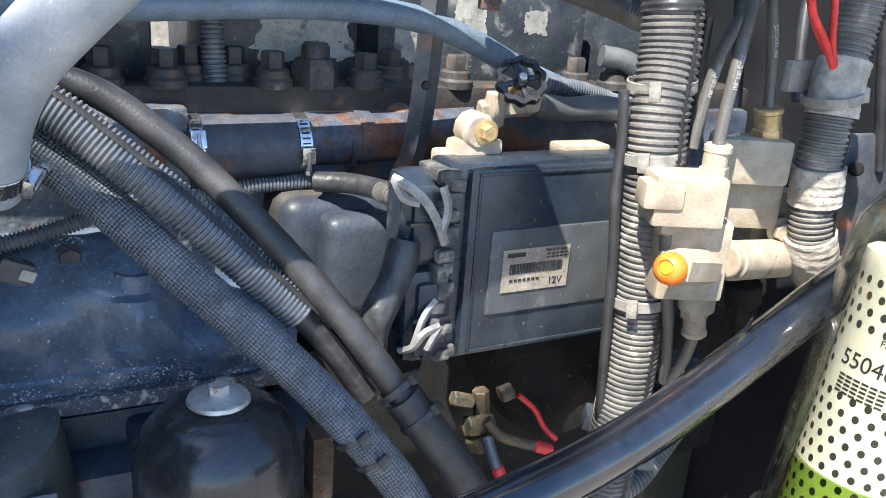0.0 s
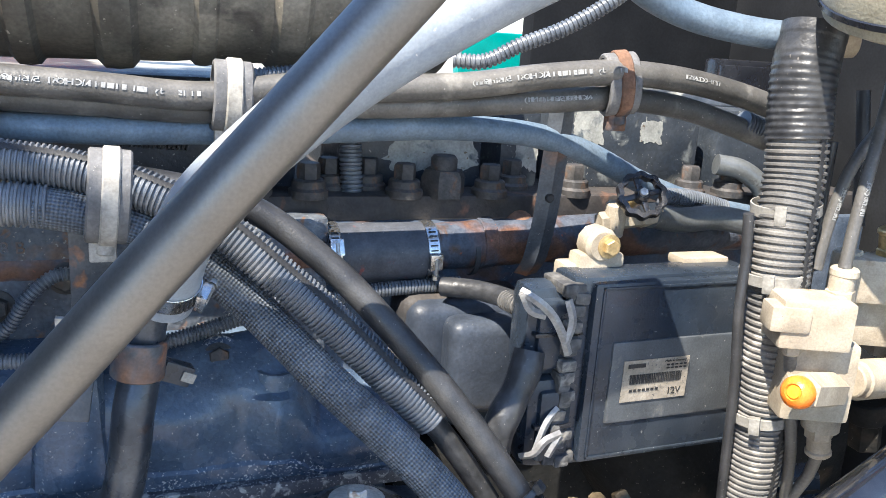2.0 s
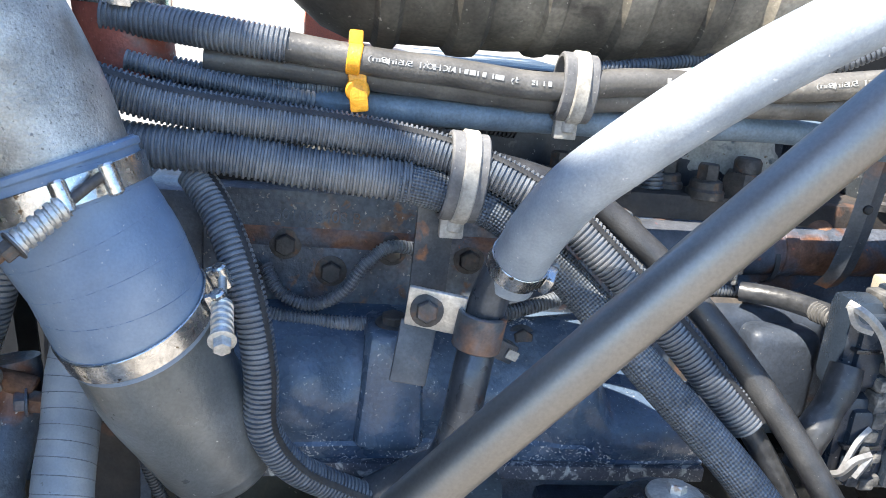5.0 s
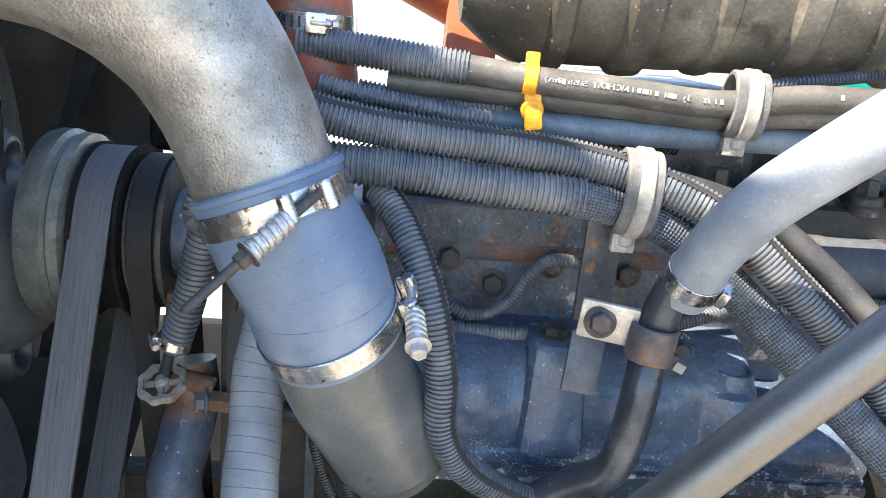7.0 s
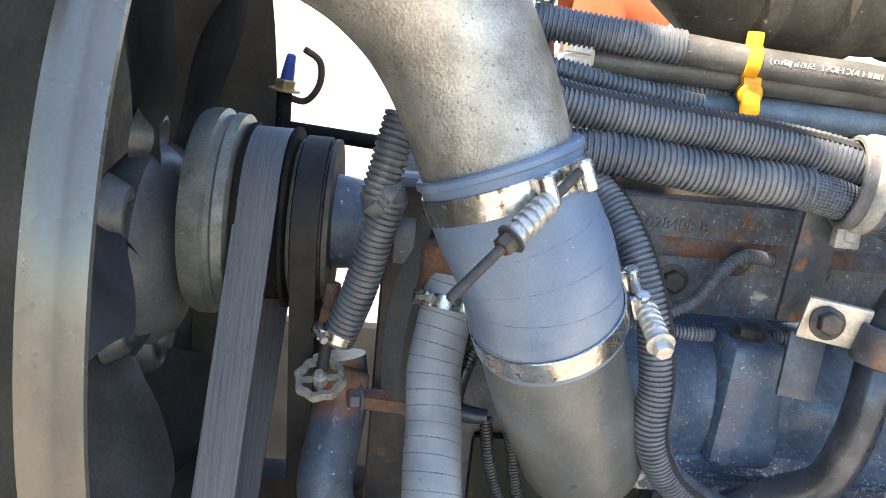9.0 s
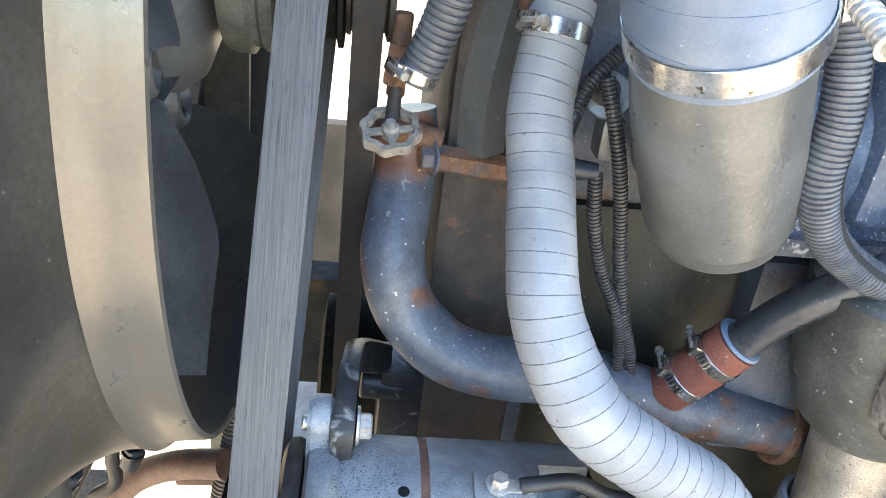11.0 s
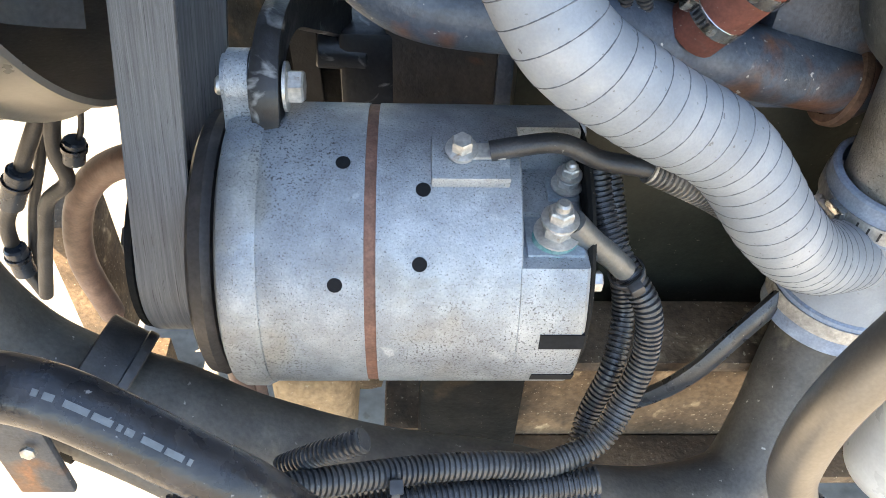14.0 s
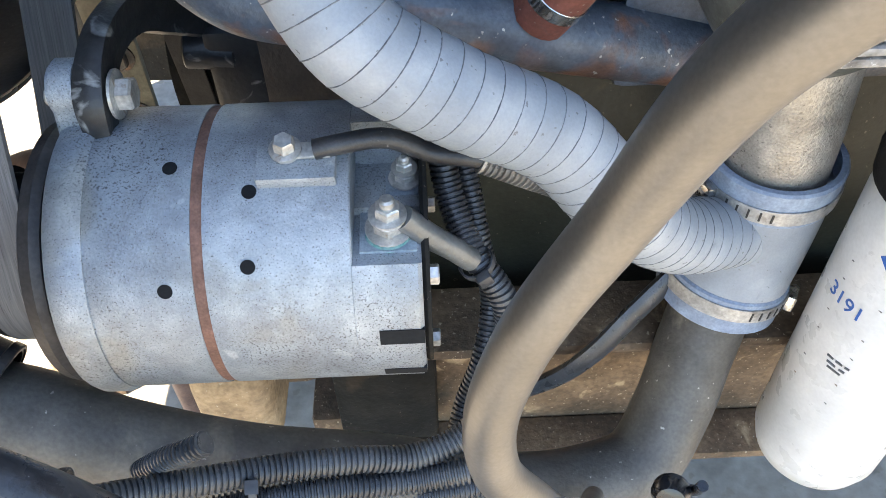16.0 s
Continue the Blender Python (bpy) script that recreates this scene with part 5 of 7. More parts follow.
part("plate", pbox((0.850, 0.620, 1.217), (1.018, 0.620, 1.044), 0.012, 0.004), M_STRAP, bk)
part("tab", pbox((0.715, 0.585, 1.298), (0.751, 0.585, 1.268), 0.01, 0.003), M_PALE, bk)
part("stud", rod((0.879, 0.615, 1.179), Vector((0.859, 0.600, 1.184)), 0.008, 16), M_DARK, bk)

# ---- clear fuel filter ----
FACE = math.atan2(-0.40, -0.45)
ff = thing("fuel_filter", (0.701, 0.400, 0.941), "clear fuel filter bowl with a perforated cream element", "filter")
fa = Vector((0.615, 0.430, 1.093)) + V(0.060, -0.031, 0.0)
part("bowl", lathe([(0.069, -0.19), (0.068, 0.065), (0.065, 0.09), (0.054, 0.112), (0.03, 0.126), (0, 0.13), (0, 0.127), (0.029, 0.123), (0.052, 0.110), (0.062, 0.089), (0.0655, 0.065), (0.0665, -0.19), (0.069, -0.19)], Matrix.Translation(fa), 48), M_GLASS, ff, "clear yellowish bowl")
part("element", lathe([(0, -0.185), (0.0515, -0.185), (0.0515, 0.052), (0.052, 0.053), (0.052, 0.066), (0.048, 0.069), (0, 0.069)], Matrix.Translation(fa), 40), M_PAPER, ff, "cream perforated filter element")
part("fuel", lathe([(0.0525, -0.188), (0.0628, -0.188), (0.0628, -0.118), (0.0525, -0.121), (0.0525, -0.188)], Matrix.Translation(fa), 40), M_FUEL, ff, "green fuel in the bowl")
holes = bmesh.new()
for row in range(20):
    for k in range(26):
        a = (k + 0.5 * (row % 2)) * 2 * math.pi / 26
        z = 0.056 - row * 0.0122
        if not (-0.050 < z < 0.006 and math.cos(a - FACE) > 0.35):
            d, w = V(math.cos(a), math.sin(a), 0), V(-math.sin(a), math.cos(a), 0)
            holes.faces.new([holes.verts.new(fa + d * 0.0518 + w * (0.0029 * math.cos(q * 0.628)) + V(0, 0, z + 0.0035 * math.sin(q * 0.628))) for q in range(10)])
ob = part("perforation", holes, M_INK, ff)
ob["kind"] = "stuff"


def on_can(bm, centre, r, ang, z):
    for v in bm.verts:
        a = ang + v.co.x / r
        d = V(math.cos(a), math.sin(a), 0)
        v.co = centre + d * (r + 0.0004 + v.co.z) + V(0, 0, z + v.co.y)
    return bm


part("number", on_can(flat(letters("550463", 0.019, 0.0002), pose(0, 0, 0)), fa, 0.0515, FACE - 0.52, -0.022), M_INK, ff, "printed number 550463")
part("print_line", on_can(letters("Filtre à ca", 0.008, 0.0002), fa, 0.0515, FACE - 0.22, 0.0), M_INK, ff)
part("print_rows", on_can(join(*[flat(bars([(-0.02 + 0.007 * k, -0.0145 + 0.007 * k) for k in range(6)], 0.0016), Matrix.Translation((0, -0.0035 * j, 0))) for j in range(5)]), fa, 0.0515, FACE - 0.60, -0.036), M_INK, ff)
part("collar", lathe([(0.060, -0.22), (0.074, -0.22), (0.077, -0.21), (0.074, -0.188), (0.067, -0.185), (0.060, -0.22)], Matrix.Translation(fa), 40), M_CAN, ff)
part("base", lathe([(0, -0.36), (0.05, -0.36), (0.055, -0.34), (0.05, -0.22), (0, -0.22)], Matrix.Translation(fa), 32), M_DARK, ff)
ff.rotation_euler = (0, radians(9), 0)

# ---- black oil filter ----
of = thing("oil_filter", (0.178, 0.592, 0.82), "glossy black spin-on oil filter with a pale washer bolt", "filter")
FO = Matrix.Translation((0.178, 0.592, 0))
part("can", lathe([(0, 0.82), (0.066, 0.82), (0.066, 0.975), (0.064, 0.99), (0.058, 1.006), (0.046, 1.02), (0.032, 1.027), (0, 1.029)], FO, 56), M_CAN, of)
part("washer", lathe([(0, 1.028), (0.0225, 1.028), (0.0245, 1.030), (0.0235, 1.033), (0.012, 1.036), (0, 1.036)], FO, 36), M_ZINC, of, "pale zinc washer")
part("bolt", hexhead((0.178, 0.592, 1.035), (0, 0, 1), 0.0085, 0.008), M_ZINC, of)
part("seam", lathe([(0.066, 0.905), (0.0672, 0.906), (0.0672, 0.909), (0.066, 0.91)], FO, 48), M_CAN, of)
solo("engine_casting", join(box((0.13, 0.54, 0.74), (0.33, 0.70, 0.825), 0.012), box((0.125, 0.70, 0.86), (0.30, 0.81, 0.91), 0.01)), M_BLOCK, "dark cast oil filter head", "casting")
solo("sandy_strut", pbox((0.277, 0.660, 0.933), (0.298, 0.660, 0.864), 0.03, 0.003), M_SAND, "sandy post beside the oil filter", "post")

# ---- small fittings below the module ----
lw = thing("brass_fittings", (0.459, 0.660, 0.881), "small corroded brass fittings below the module", "fitting")
for a, b2, r2 in (((0.420, 0.660, 0.952), (0.443, 0.660, 0.944), 0.008), ((0.439, 0.660, 0.916), (0.469, 0.660, 0.913), 0.012), ((0.458, 0.670, 0.950), (0.464, 0.670, 0.902), 0.009), ((0.450, 0.660, 0.904), (0.460, 0.660, 0.888), 0.013), ((0.482, 0.670, 0.939), (0.496, 0.670, 0.943), 0.010)):
    part("nut", rod(a, b2, r2, 6), M_OILY, lw)
hose("red_cable", [(0.499, 0.660, 0.941), (0.517, 0.655, 0.924), (0.531, 0.650, 0.900), (0.540, 0.640, 0.891)], 0.0032, M_RED, "thin red cable below the module", "wire", group="red cables", seg=10)
cg = thing("battery_cable", (0.462, 0.640, 0.879), "tan cable with a red end sleeve", "wire")
part("cable", sweep(Path([(0.456, 0.650, 0.925), (0.468, 0.645, 0.910), (0.493, 0.640, 0.898), (0.512, 0.635, 0.892)], 0.004), 0.0060, 12), M_OILY, cg)
part("end_sleeve", rod((0.508, 0.635, 0.894), (0.527, 0.630, 0.887), 0.0065, 14), M_RED, cg, "red heat-shrink sleeve")
ch = thing("battery_cable", (0.453, 0.620, 0.887), "grey cable with a red end sleeve", "wire")
part("cable", sweep(Path([(0.456, 0.645, 0.908), (0.456, 0.635, 0.897), (0.459, 0.625, 0.883)], 0.004), 0.0062, 12), M_GREYPIPE, ch)
part("end_sleeve", rod((0.458, 0.625, 0.886), (0.466, 0.620, 0.868), 0.0068, 14), M_RED, ch, "red heat-shrink sleeve")
solo("dark_duct", lathe([(0, -0.12), (0.075, -0.12), (0.085, -0.05), (0.085, 0.06), (0.07, 0.1), (0, 0.11)], aim((0.60, 0.80, 0.93), (0.4, -0.2, -0.6)), 32), M_DARK, "dark rounded casting below the module", "casting")
random.seed(9)
for k, (px, py) in enumerate(((1190, 800), (1250, 745), (1290, 700), (1230, 840), (1180, 860), (1330, 670))):
    c = thing("fuse_block", (0.62 + 0.03 * k, 0.6, 0.9), "black plastic relay block beside the frame", "electrical box", "relay blocks")
    at = Vector((0.60 + 0.035 * (k % 3), 0.60 + 0.03 * (k // 3), 0.885 + 0.03 * (k % 3) + 0.02 * (k // 3)))
    part("body", box((-0.03, -0.012, -0.01), (0.03, 0.012, 0.01), 0.002, pose(*at, 10, random.uniform(-15, 15), -30)), M_BOX, c)
    part("tab", box((-0.012, -0.014, -0.003), (0.014, -0.011, 0.004), 0.001, pose(*at, 10, random.uniform(-15, 15), -30)), M_PALE, c)
conduit("corrugated_conduit", [(0.592, 0.620, 0.818), (0.637, 0.620, 0.831), (0.673, 0.630, 0.854), (0.702, 0.640, 0.871)], 0.015, "corrugated conduit under the brace tube", M_LOOM, 0.005)

# ---- clamps round the hoses along the top ----
def oval_band(at, wide, tall, axis, half, t0, t1):
    """A flat band bent to an oval round an axis, with its edges eased."""
    up = (V(0, 0, 1) - axis * axis.z).normalized()
    side = axis.cross(up)
    bm = bmesh.new()
    rings = []
    for j in range(48):
        a = 2 * math.pi * j / 48
        n = (up * (math.cos(a) / tall) + side * (math.sin(a) / wide)).normalized()
        p = at + up * (tall * math.cos(a)) + side * (wide * math.sin(a))
        e = (t1 - t0) * 0.35
        rings.append([bm.verts.new(p + axis * w + n * t) for w, t in ((-half, t0), (-half, t1 - e), (-half + e, t1), (half - e, t1), (half, t1 - e), (half, t0))])
    for p, q in zip(rings, rings[1:] + rings[:1]):
        for j in range(6):
            i = (j + 1) % 6
            bm.faces.new((p[j], p[i], q[i], q[j]))
    return bm


def oval_clamp(at, wide, tall, axis, label, rust=False):
    """A cushioned pipe clip: a grey rubber oval with a pale steel band round its middle, on a bent foot."""
    at, axis = Vector(at), Vector(axis).normalized()
    e = thing("pipe_clamp", at - V(0, 0, tall), label, "pipe clamp", "moulded clamps")
    up = (V(0, 0, 1) - axis * axis.z).normalized()
    part("cushion", oval_band(at, wide, tall, axis, 0.0165, 0.0, 0.0045), M_CLIPDARK, e, "dark grey rubber cushion")
    part("band", oval_band(at + axis * 0.001, wide, tall, axis, 0.0068, 0.003, 0.0068), M_RUSTY if rust else M_PALE, e)
    part("foot", join(box((-0.013, -0.004, -0.016), (0.008, 0.006, 0.002), 0.002, Matrix.Translation(at - up * (tall + 0.004))), rod(at - up * (tall + 0.014), at - up * (tall - 0.004), 0.008, 16)), M_RUSTY if rust else M_PALE, e)
    return e


oval_clamp((-0.006, 0.708, 1.262), 0.021, 0.034, (1, 0.05, -0.08), "grey rubber and white clamp round two conduits")
oval_clamp((0.094, 0.752, 1.341), 0.016, 0.026, (1, 0.02, -0.05), "grey rubber and white clamp round two hoses")
oval_clamp((0.462, 0.728, 1.369), 0.016, 0.026, (1, -0.1, 0.12), "grey rubber clamp with a rusty steel band", True)
cl = thing("cable_clip", (-0.098, 0.745, 1.309), "bright yellow plastic clip on a hose", "clip")
yc = Vector((-0.102, 0.750, 1.349))
part("loop", tube_ring(yc, Vector(A[1]) - Vector(A[0]), 0.0112, 0.003, 0.012), M_YELLOW, cl)
part("stem", box((-0.007, -0.005, -0.045), (0.009, 0.004, -0.008), 0.003, pose(*yc, 0, -8, 0)), M_YELLOW, cl)
part("hook", tube_ring(yc + V(0.004, 0, -0.026), (0, 1, 0.2), 0.006, 0.0045, 0.009, 24), M_YELLOW, cl)
part("top_tab", box((-0.006, -0.006, 0.008), (0.006, 0.004, 0.024), 0.002, pose(*yc)), M_YELLOW, cl)
# print on the upper hose: maker's names as bars, the rest in letters
def hose_print(path, ac, r, s, text, size=0.0072):
    part("print", on_hose(letters(text, size, 0.0002), path, s, r, (0.05, -1, 0.25), True), M_WHITEINK, ac)


def hose_mark(path, ac, r, s, count, size):
    spans = [(k * size * 0.78 - count * size * 0.39, k * size * 0.78 - count * size * 0.39 + size * (0.40 if k % 3 else 0.55)) for k in range(count)]
    part("print_bar", on_hose(bars(spans, size * 0.62), path, s, r, (0.05, -1, 0.25), True), M_WHITEINK, ac, "row of plain white bars")


for s0 in (0.128, 0.528):
    hose_print(pathA, ac_a, 0.0125, s0, "A/C HOSE")
    hose_print(pathA, ac_a, 0.0125, s0 - 0.040, "5/16 in (8mm)", 0.0062)
    hose_mark(pathA, ac_a, 0.0125, s0 + 0.038, 8, 0.0068)
    hose_print(pathA, ac_a, 0.0125, s0 + 0.068, "by")
    hose_mark(pathA, ac_a, 0.0125, s0 + 0.090, 4 if s0 < 0.5 else 2, 0.0066)
hose_print(pathB, ac_b, 0.0118, 0.63, "A/C HOSE 5/8 IN (16 MM)", 0.0062)
hose_mark(pathB, ac_b, 0.0118, 0.70, 6, 0.0062)
hose_print(pathA, ac_a, 0.0125, pathA.length - 0.13, "TYPE C CLASS II", 0.006)
hose_print(pathA, ac_a, 0.0125, 0.335, "II", 0.007)

# ---- intake elbow, blue sleeve and lower pipe ----
E1 = [(-0.290, 0.633, 1.215), (-0.312, 0.634, 1.262), (-0.334, 0.637, 1.313), (-0.360, 0.636, 1.357), (-0.391, 0.628, 1.390), (-0.438, 0.618, 1.418), (-0.510, 0.615, 1.433)]
pe = Path(E1, 0.008, [0.96, 0.98, 1.0, 1.03, 1.06, 1.08, 1.08])
solo("intake_elbow", sweep(pe, 0.0565, 48), M_ALU, "rough cast aluminium intake elbow", "pipe")
S1 = [(-0.313, 0.633, 1.267), (-0.298, 0.631, 1.231), (-0.277, 0.635, 1.194), (-0.262, 0.645, 1.152), (-0.2555, 0.6515, 1.136)]
ps = Path(S1, 0.004)
sl = thing("silicone_sleeve", S1[4], "blue silicone sleeve joining the intake pipes", "hose")
part("sleeve", sweep(ps, 0.0588, 56, lambda s, a: 1.0 + (0.006 if 0.002 < (s + 0.022 * a / 6.28) % 0.022 < 0.02 else 0.0)), M_SILI, sl)
part("rim", tube_ring(ps.p[1], ps.t[1], 0.0572, 0.0042, 0.006, 56), M_SILI, sl)
D1 = [(-0.264, 0.644, 1.155), (-0.240, 0.666, 1.088), (-0.218, 0.690, 1.040), (-0.204, 0.706, 1.008), (-0.200, 0.711, 0.998), (-0.198, 0.714, 0.993), (-0.197, 0.715, 0.991)]
lip_pipe = thing("lower_intake_pipe", D1[5], "dull grey cast pipe below the blue sleeve", "pipe")
part("barrel", sweep(Path(D1, 0.002, [0.98, 1.0, 0.995, 0.98, 0.94, 0.86, 0.74]), 0.0562, 48), M_GREYPIPE, lip_pipe)
part("outlet", rod((-0.205, 0.715, 1.030), (-0.19, 0.85, 1.000), 0.040, 32), M_GREYPIPE, lip_pipe)


def tbolt_clamp(at, axis, r, out, bolt_dir, label, far):
    """A wide band with two trunnions, a spring and a long bolt."""
    at, axis, out = Vector(at), Vector(axis).normalized(), Vector(out)
    out = (out - axis * out.dot(axis)).normalized()
    side = axis.cross(out)
    bd = (side * bolt_dir + axis * (0.34 if far > 0.06 else 0.05)).normalized()
    e = thing("band_clamp", at, label, "hose clamp", "spring band clamps")
    part("band", tube_ring(at, axis, r, 0.0016, 0.019, 64), M_STEEL, e)
    c = at + out * (r + 0.011)
    for k in (-1, 1):
        q = c + side * (0.016 * k)
        part("trunnion", join(rod(q - axis * 0.011, q + axis * 0.011, 0.0058, 16), box((-0.010, -0.0025, -0.010), (0.010, 0.0025, 0.002), 0.001, Matrix.Translation(q) @ Matrix((axis, side, out)).transposed().to_4x4())), M_STEEL, e)
    s0 = c + bd * 0.018
    sp = Path([s0, s0 + bd * 0.036], 0.0006)
    part("spring", sweep(sp, 0.0085, 16, lambda s, a: 1.0 if ((s / 0.0062) + a / 6.283) % 1 < 0.62 else 0.8), M_ZINC, e)
    part("bolt", rod(c - bd * 0.02, c + bd * far, 0.0035, 12), M_BOLT if far > 0.06 else M_ZINC, e)
    part("nut", hexhead(c + bd * (0.055), bd, 0.0072, 0.008, 0.002), M_BOLT if far > 0.06 else M_ZINC, e)
    part("washer", rod(c + bd * 0.0535, c + bd * 0.056, 0.010, 18), M_ZINC, e)
    return e


axA = (Vector(S1[1]) - Vector(S1[0])).normalized()
axB = (Vector(S1[4]) - Vector(S1[3])).normalized()
tbolt_clamp((-0.3045, 0.632, 1.247), axA, 0.0593, (0.50, -0.85, 0.1), 1, "wide steel band clamp with a long rusty bolt", 0.112)
tbolt_clamp((-0.2600, 0.646, 1.149), axB, 0.0593, (0.98, 0.10, 0), 1, "wide steel band clamp with spring bolt", 0.06)

# ---- red charge hose behind ----
ro = thing("charge_hose", (-0.32, 0.80, 1.25), "orange-red silicone charge hose", "hose")
part("hose", rod((-0.295, 0.800, 1.315), (-0.307, 0.800, 1.411), 0.040, 36), M_REDHOSE, ro)
worm_clamp((-0.302, 0.800, 1.382), (0, 0, 1), 0.0405, (0.2, -1, 0), width=0.016)
part("neck", rod((-0.307, 0.800, 1.409), (-0.311, 0.800, 1.445), 0.038, 30), M_ALU, ro)

# ---- ribbed air cleaner duct along the top ----
DM = aim((-0.075, 0.860, 1.457), (1, 0.0, 0.03))
dt = thing("air_duct", (0.028, 0.860, 1.385), "dark dusty ribbed air cleaner body along the top", "air cleaner")
part("body", lathe([(0, -0.10), (0.06, -0.09), (0.085, -0.06), (0.097, -0.03), (0.098, 0.12), (0.0965, 0.14), (0.098, 0.16), (0.099, 0.38), (0.07, 0.41), (0, 0.42)], DM, 64), M_DUCT, dt)
for x, w, h in ((0.0, 0.014, 0.006), (0.075, 0.02, 0.008), (0.15, 0.012, 0.004), (0.225, 0.02, 0.008), (0.30, 0.014, 0.006), (0.365, 0.024, 0.010)):
    part("band", lathe([(0.096, x - w), (0.097 + h, x - w * 0.6), (0.098 + h, x), (0.097 + h, x + w * 0.6), (0.096, x + w)], DM, 64), M_DUCT, dt)
conduit("corrugated_conduit", [(0.120, 0.800, 1.357), (0.172, 0.800, 1.365), (0.230, 0.810, 1.374), (0.275, 0.820, 1.382)], 0.0065, "thin corrugated conduit above the hoses", pitch=0.004, seg=12)
conduit("corrugated_conduit", [(0.277, 0.700, 1.384), (0.299, 0.690, 1.384), (0.330, 0.680, 1.400), (0.367, 0.670, 1.417), (0.403, 0.660, 1.441), (0.434, 0.660, 1.464)], 0.0068, "thin corrugated conduit rising over the hoses", pitch=0.0042, seg=14)
conduit("corrugated_conduit", [(0.245, 0.820, 1.383), (0.227, 0.820, 1.384), (0.222, 0.820, 1.393), (0.235, 0.820, 1.401), (0.265, 0.830, 1.399)], 0.009, "bent corrugated conduit end", pitch=0.005, seg=14)
hose("vent_hose", [(0.395, 0.660, 1.480), (0.437, 0.660, 1.452), (0.476, 0.655, 1.437), (0.520, 0.645, 1.428), (0.570, 0.632, 1.424), (0.614, 0.620, 1.427)], 0.0130, M_LIGHTTUBE, "grey rubber hose arching over the conduit", seg=24)
hv = thing("hose_end", (0.623, 0.615, 1.426), "braided fitting at the hose end", "fitting")
part("ferrule", rod((0.606, 0.622, 1.424), (0.630, 0.612, 1.427), 0.0185, 24), M_TAN, hv)
# Lid of a filter housing; no reservoir is built under it.
lid = thing("filter_housing_lid", (0.601, 0.520, 1.449), "tan plastic filter lid with a dark groove", "lid")
part("lid", lathe([(0, -0.02), (0.07, -0.02), (0.085, -0.012), (0.088, 0.0), (0.086, 0.05), (0.07, 0.07), (0, 0.075)], aim((0.616, 0.520, 1.463), (-0.35, -0.25, 1)), 48), M_LID, lid)
part("groove", tube_ring((0.616, 0.520, 1.463), (-0.35, -0.25, 1), 0.0865, 0.003, 0.006, 48), M_CAN, lid)
solo("bulkhead_plate", join(pbox((0.764, 0.980, 1.398), (0.881, 0.980, 1.302), 0.02, 0.006), pbox((0.773, 0.975, 1.390), (0.862, 0.975, 1.314), 0.006, 0.003)), M_CAN, "black oval access plate on the bulkhead", "plate")

# ---- far things beyond the engine ----
tl = thing("teal_crate", (0.9, 1.95, 1.2), "teal painted panel beyond the engine", "panel")
part("panel", box((0.75, 1.93, 0.9), (1.25, 1.97, 1.42), 0.01), M_TEAL, tl)
ot = thing("orange_frame", (-0.15, 1.25, 1.2), "orange painted steel frame beyond the engine", "frame")
part("beam", join(rod((-0.42, 1.35, 1.56), (-0.02, 1.35, 1.38), 0.05, 20), box((-0.16, 1.3, 0.9), (-0.08, 1.4, 1.44), 0.01)), M_ORPAINT, ot)
part("rusty_bar", rod((-0.30, 1.25, 1.50), (0.05, 1.25, 1.41), 0.012, 12), M_RUSTY, ot)
wh = thing("pale_block", (0.05, 1.5, 1.2), "pale cream painted casting beyond the engine", "casting")
part("body", box((-0.05, 1.45, 0.0), (0.3, 1.6, 1.33), 0.03), M_PALE, wh)

# ---- fan drive pulleys ----
FP = V(0, 0.905, 1.143)
def turned(name, prof, mt, parent, label=""):
    return part(name, lathe(prof, aim(V(-0.012, FP.y, FP.z), (1, 0, 0)), 64), mt, parent, label)


fd = thing("fan_drive", (-0.5, 0.835, 1.05), "fan drive with grooved pulleys and a worn alloy disc", "pulley")
turned("drive_disc", [(0.03, -0.578), (0.09, -0.578), (0.104, -0.574), (0.107, -0.566), (0.107, -0.553), (0.101, -0.550), (0.101, -0.545), (0.104, -0.542), (0.103, -0.532), (0.09, -0.529), (0.03, -0.528)], M_ALUD, fd, "worn alloy drive disc")
turned("belt_pulley", [(0.03, -0.527), (0.095, -0.527), (0.096, -0.522), (0.087, -0.521), (0.087, -0.484), (0.095, -0.482), (0.095, -0.478), (0.03, -0.478)], M_DARK, fd)
prof = [(0.03, -0.476), (0.082, -0.476)]
for k in range(7):
    x = -0.474 + k * 0.0045
    prof += [(0.083, x), (0.083, x + 0.0015), (0.079, x + 0.0022), (0.079, x + 0.0037)]
prof += [(0.086, -0.441), (0.086, -0.436), (0.03, -0.436)]
turned("grooved_pulley", prof, M_PULLEY, fd)
turned("snout", [(0, -0.436), (0.05, -0.436), (0.048, -0.42), (0.044, -0.40), (0.052, -0.392), (0.052, -0.375), (0.06, -0.372), (0.06, -0.352), (0, -0.352)], M_BLUEPIPE, fd, "blue and rusty pump snout")
for k in range(5):
    a = k * 1.257 + 0.4
    part("bolt", hexhead((-0.578, FP.y + 0.06 * math.cos(a), FP.z + 0.06 * math.sin(a)), (-1, 0, 0), 0.007, 0.006), M_BOLT, fd)

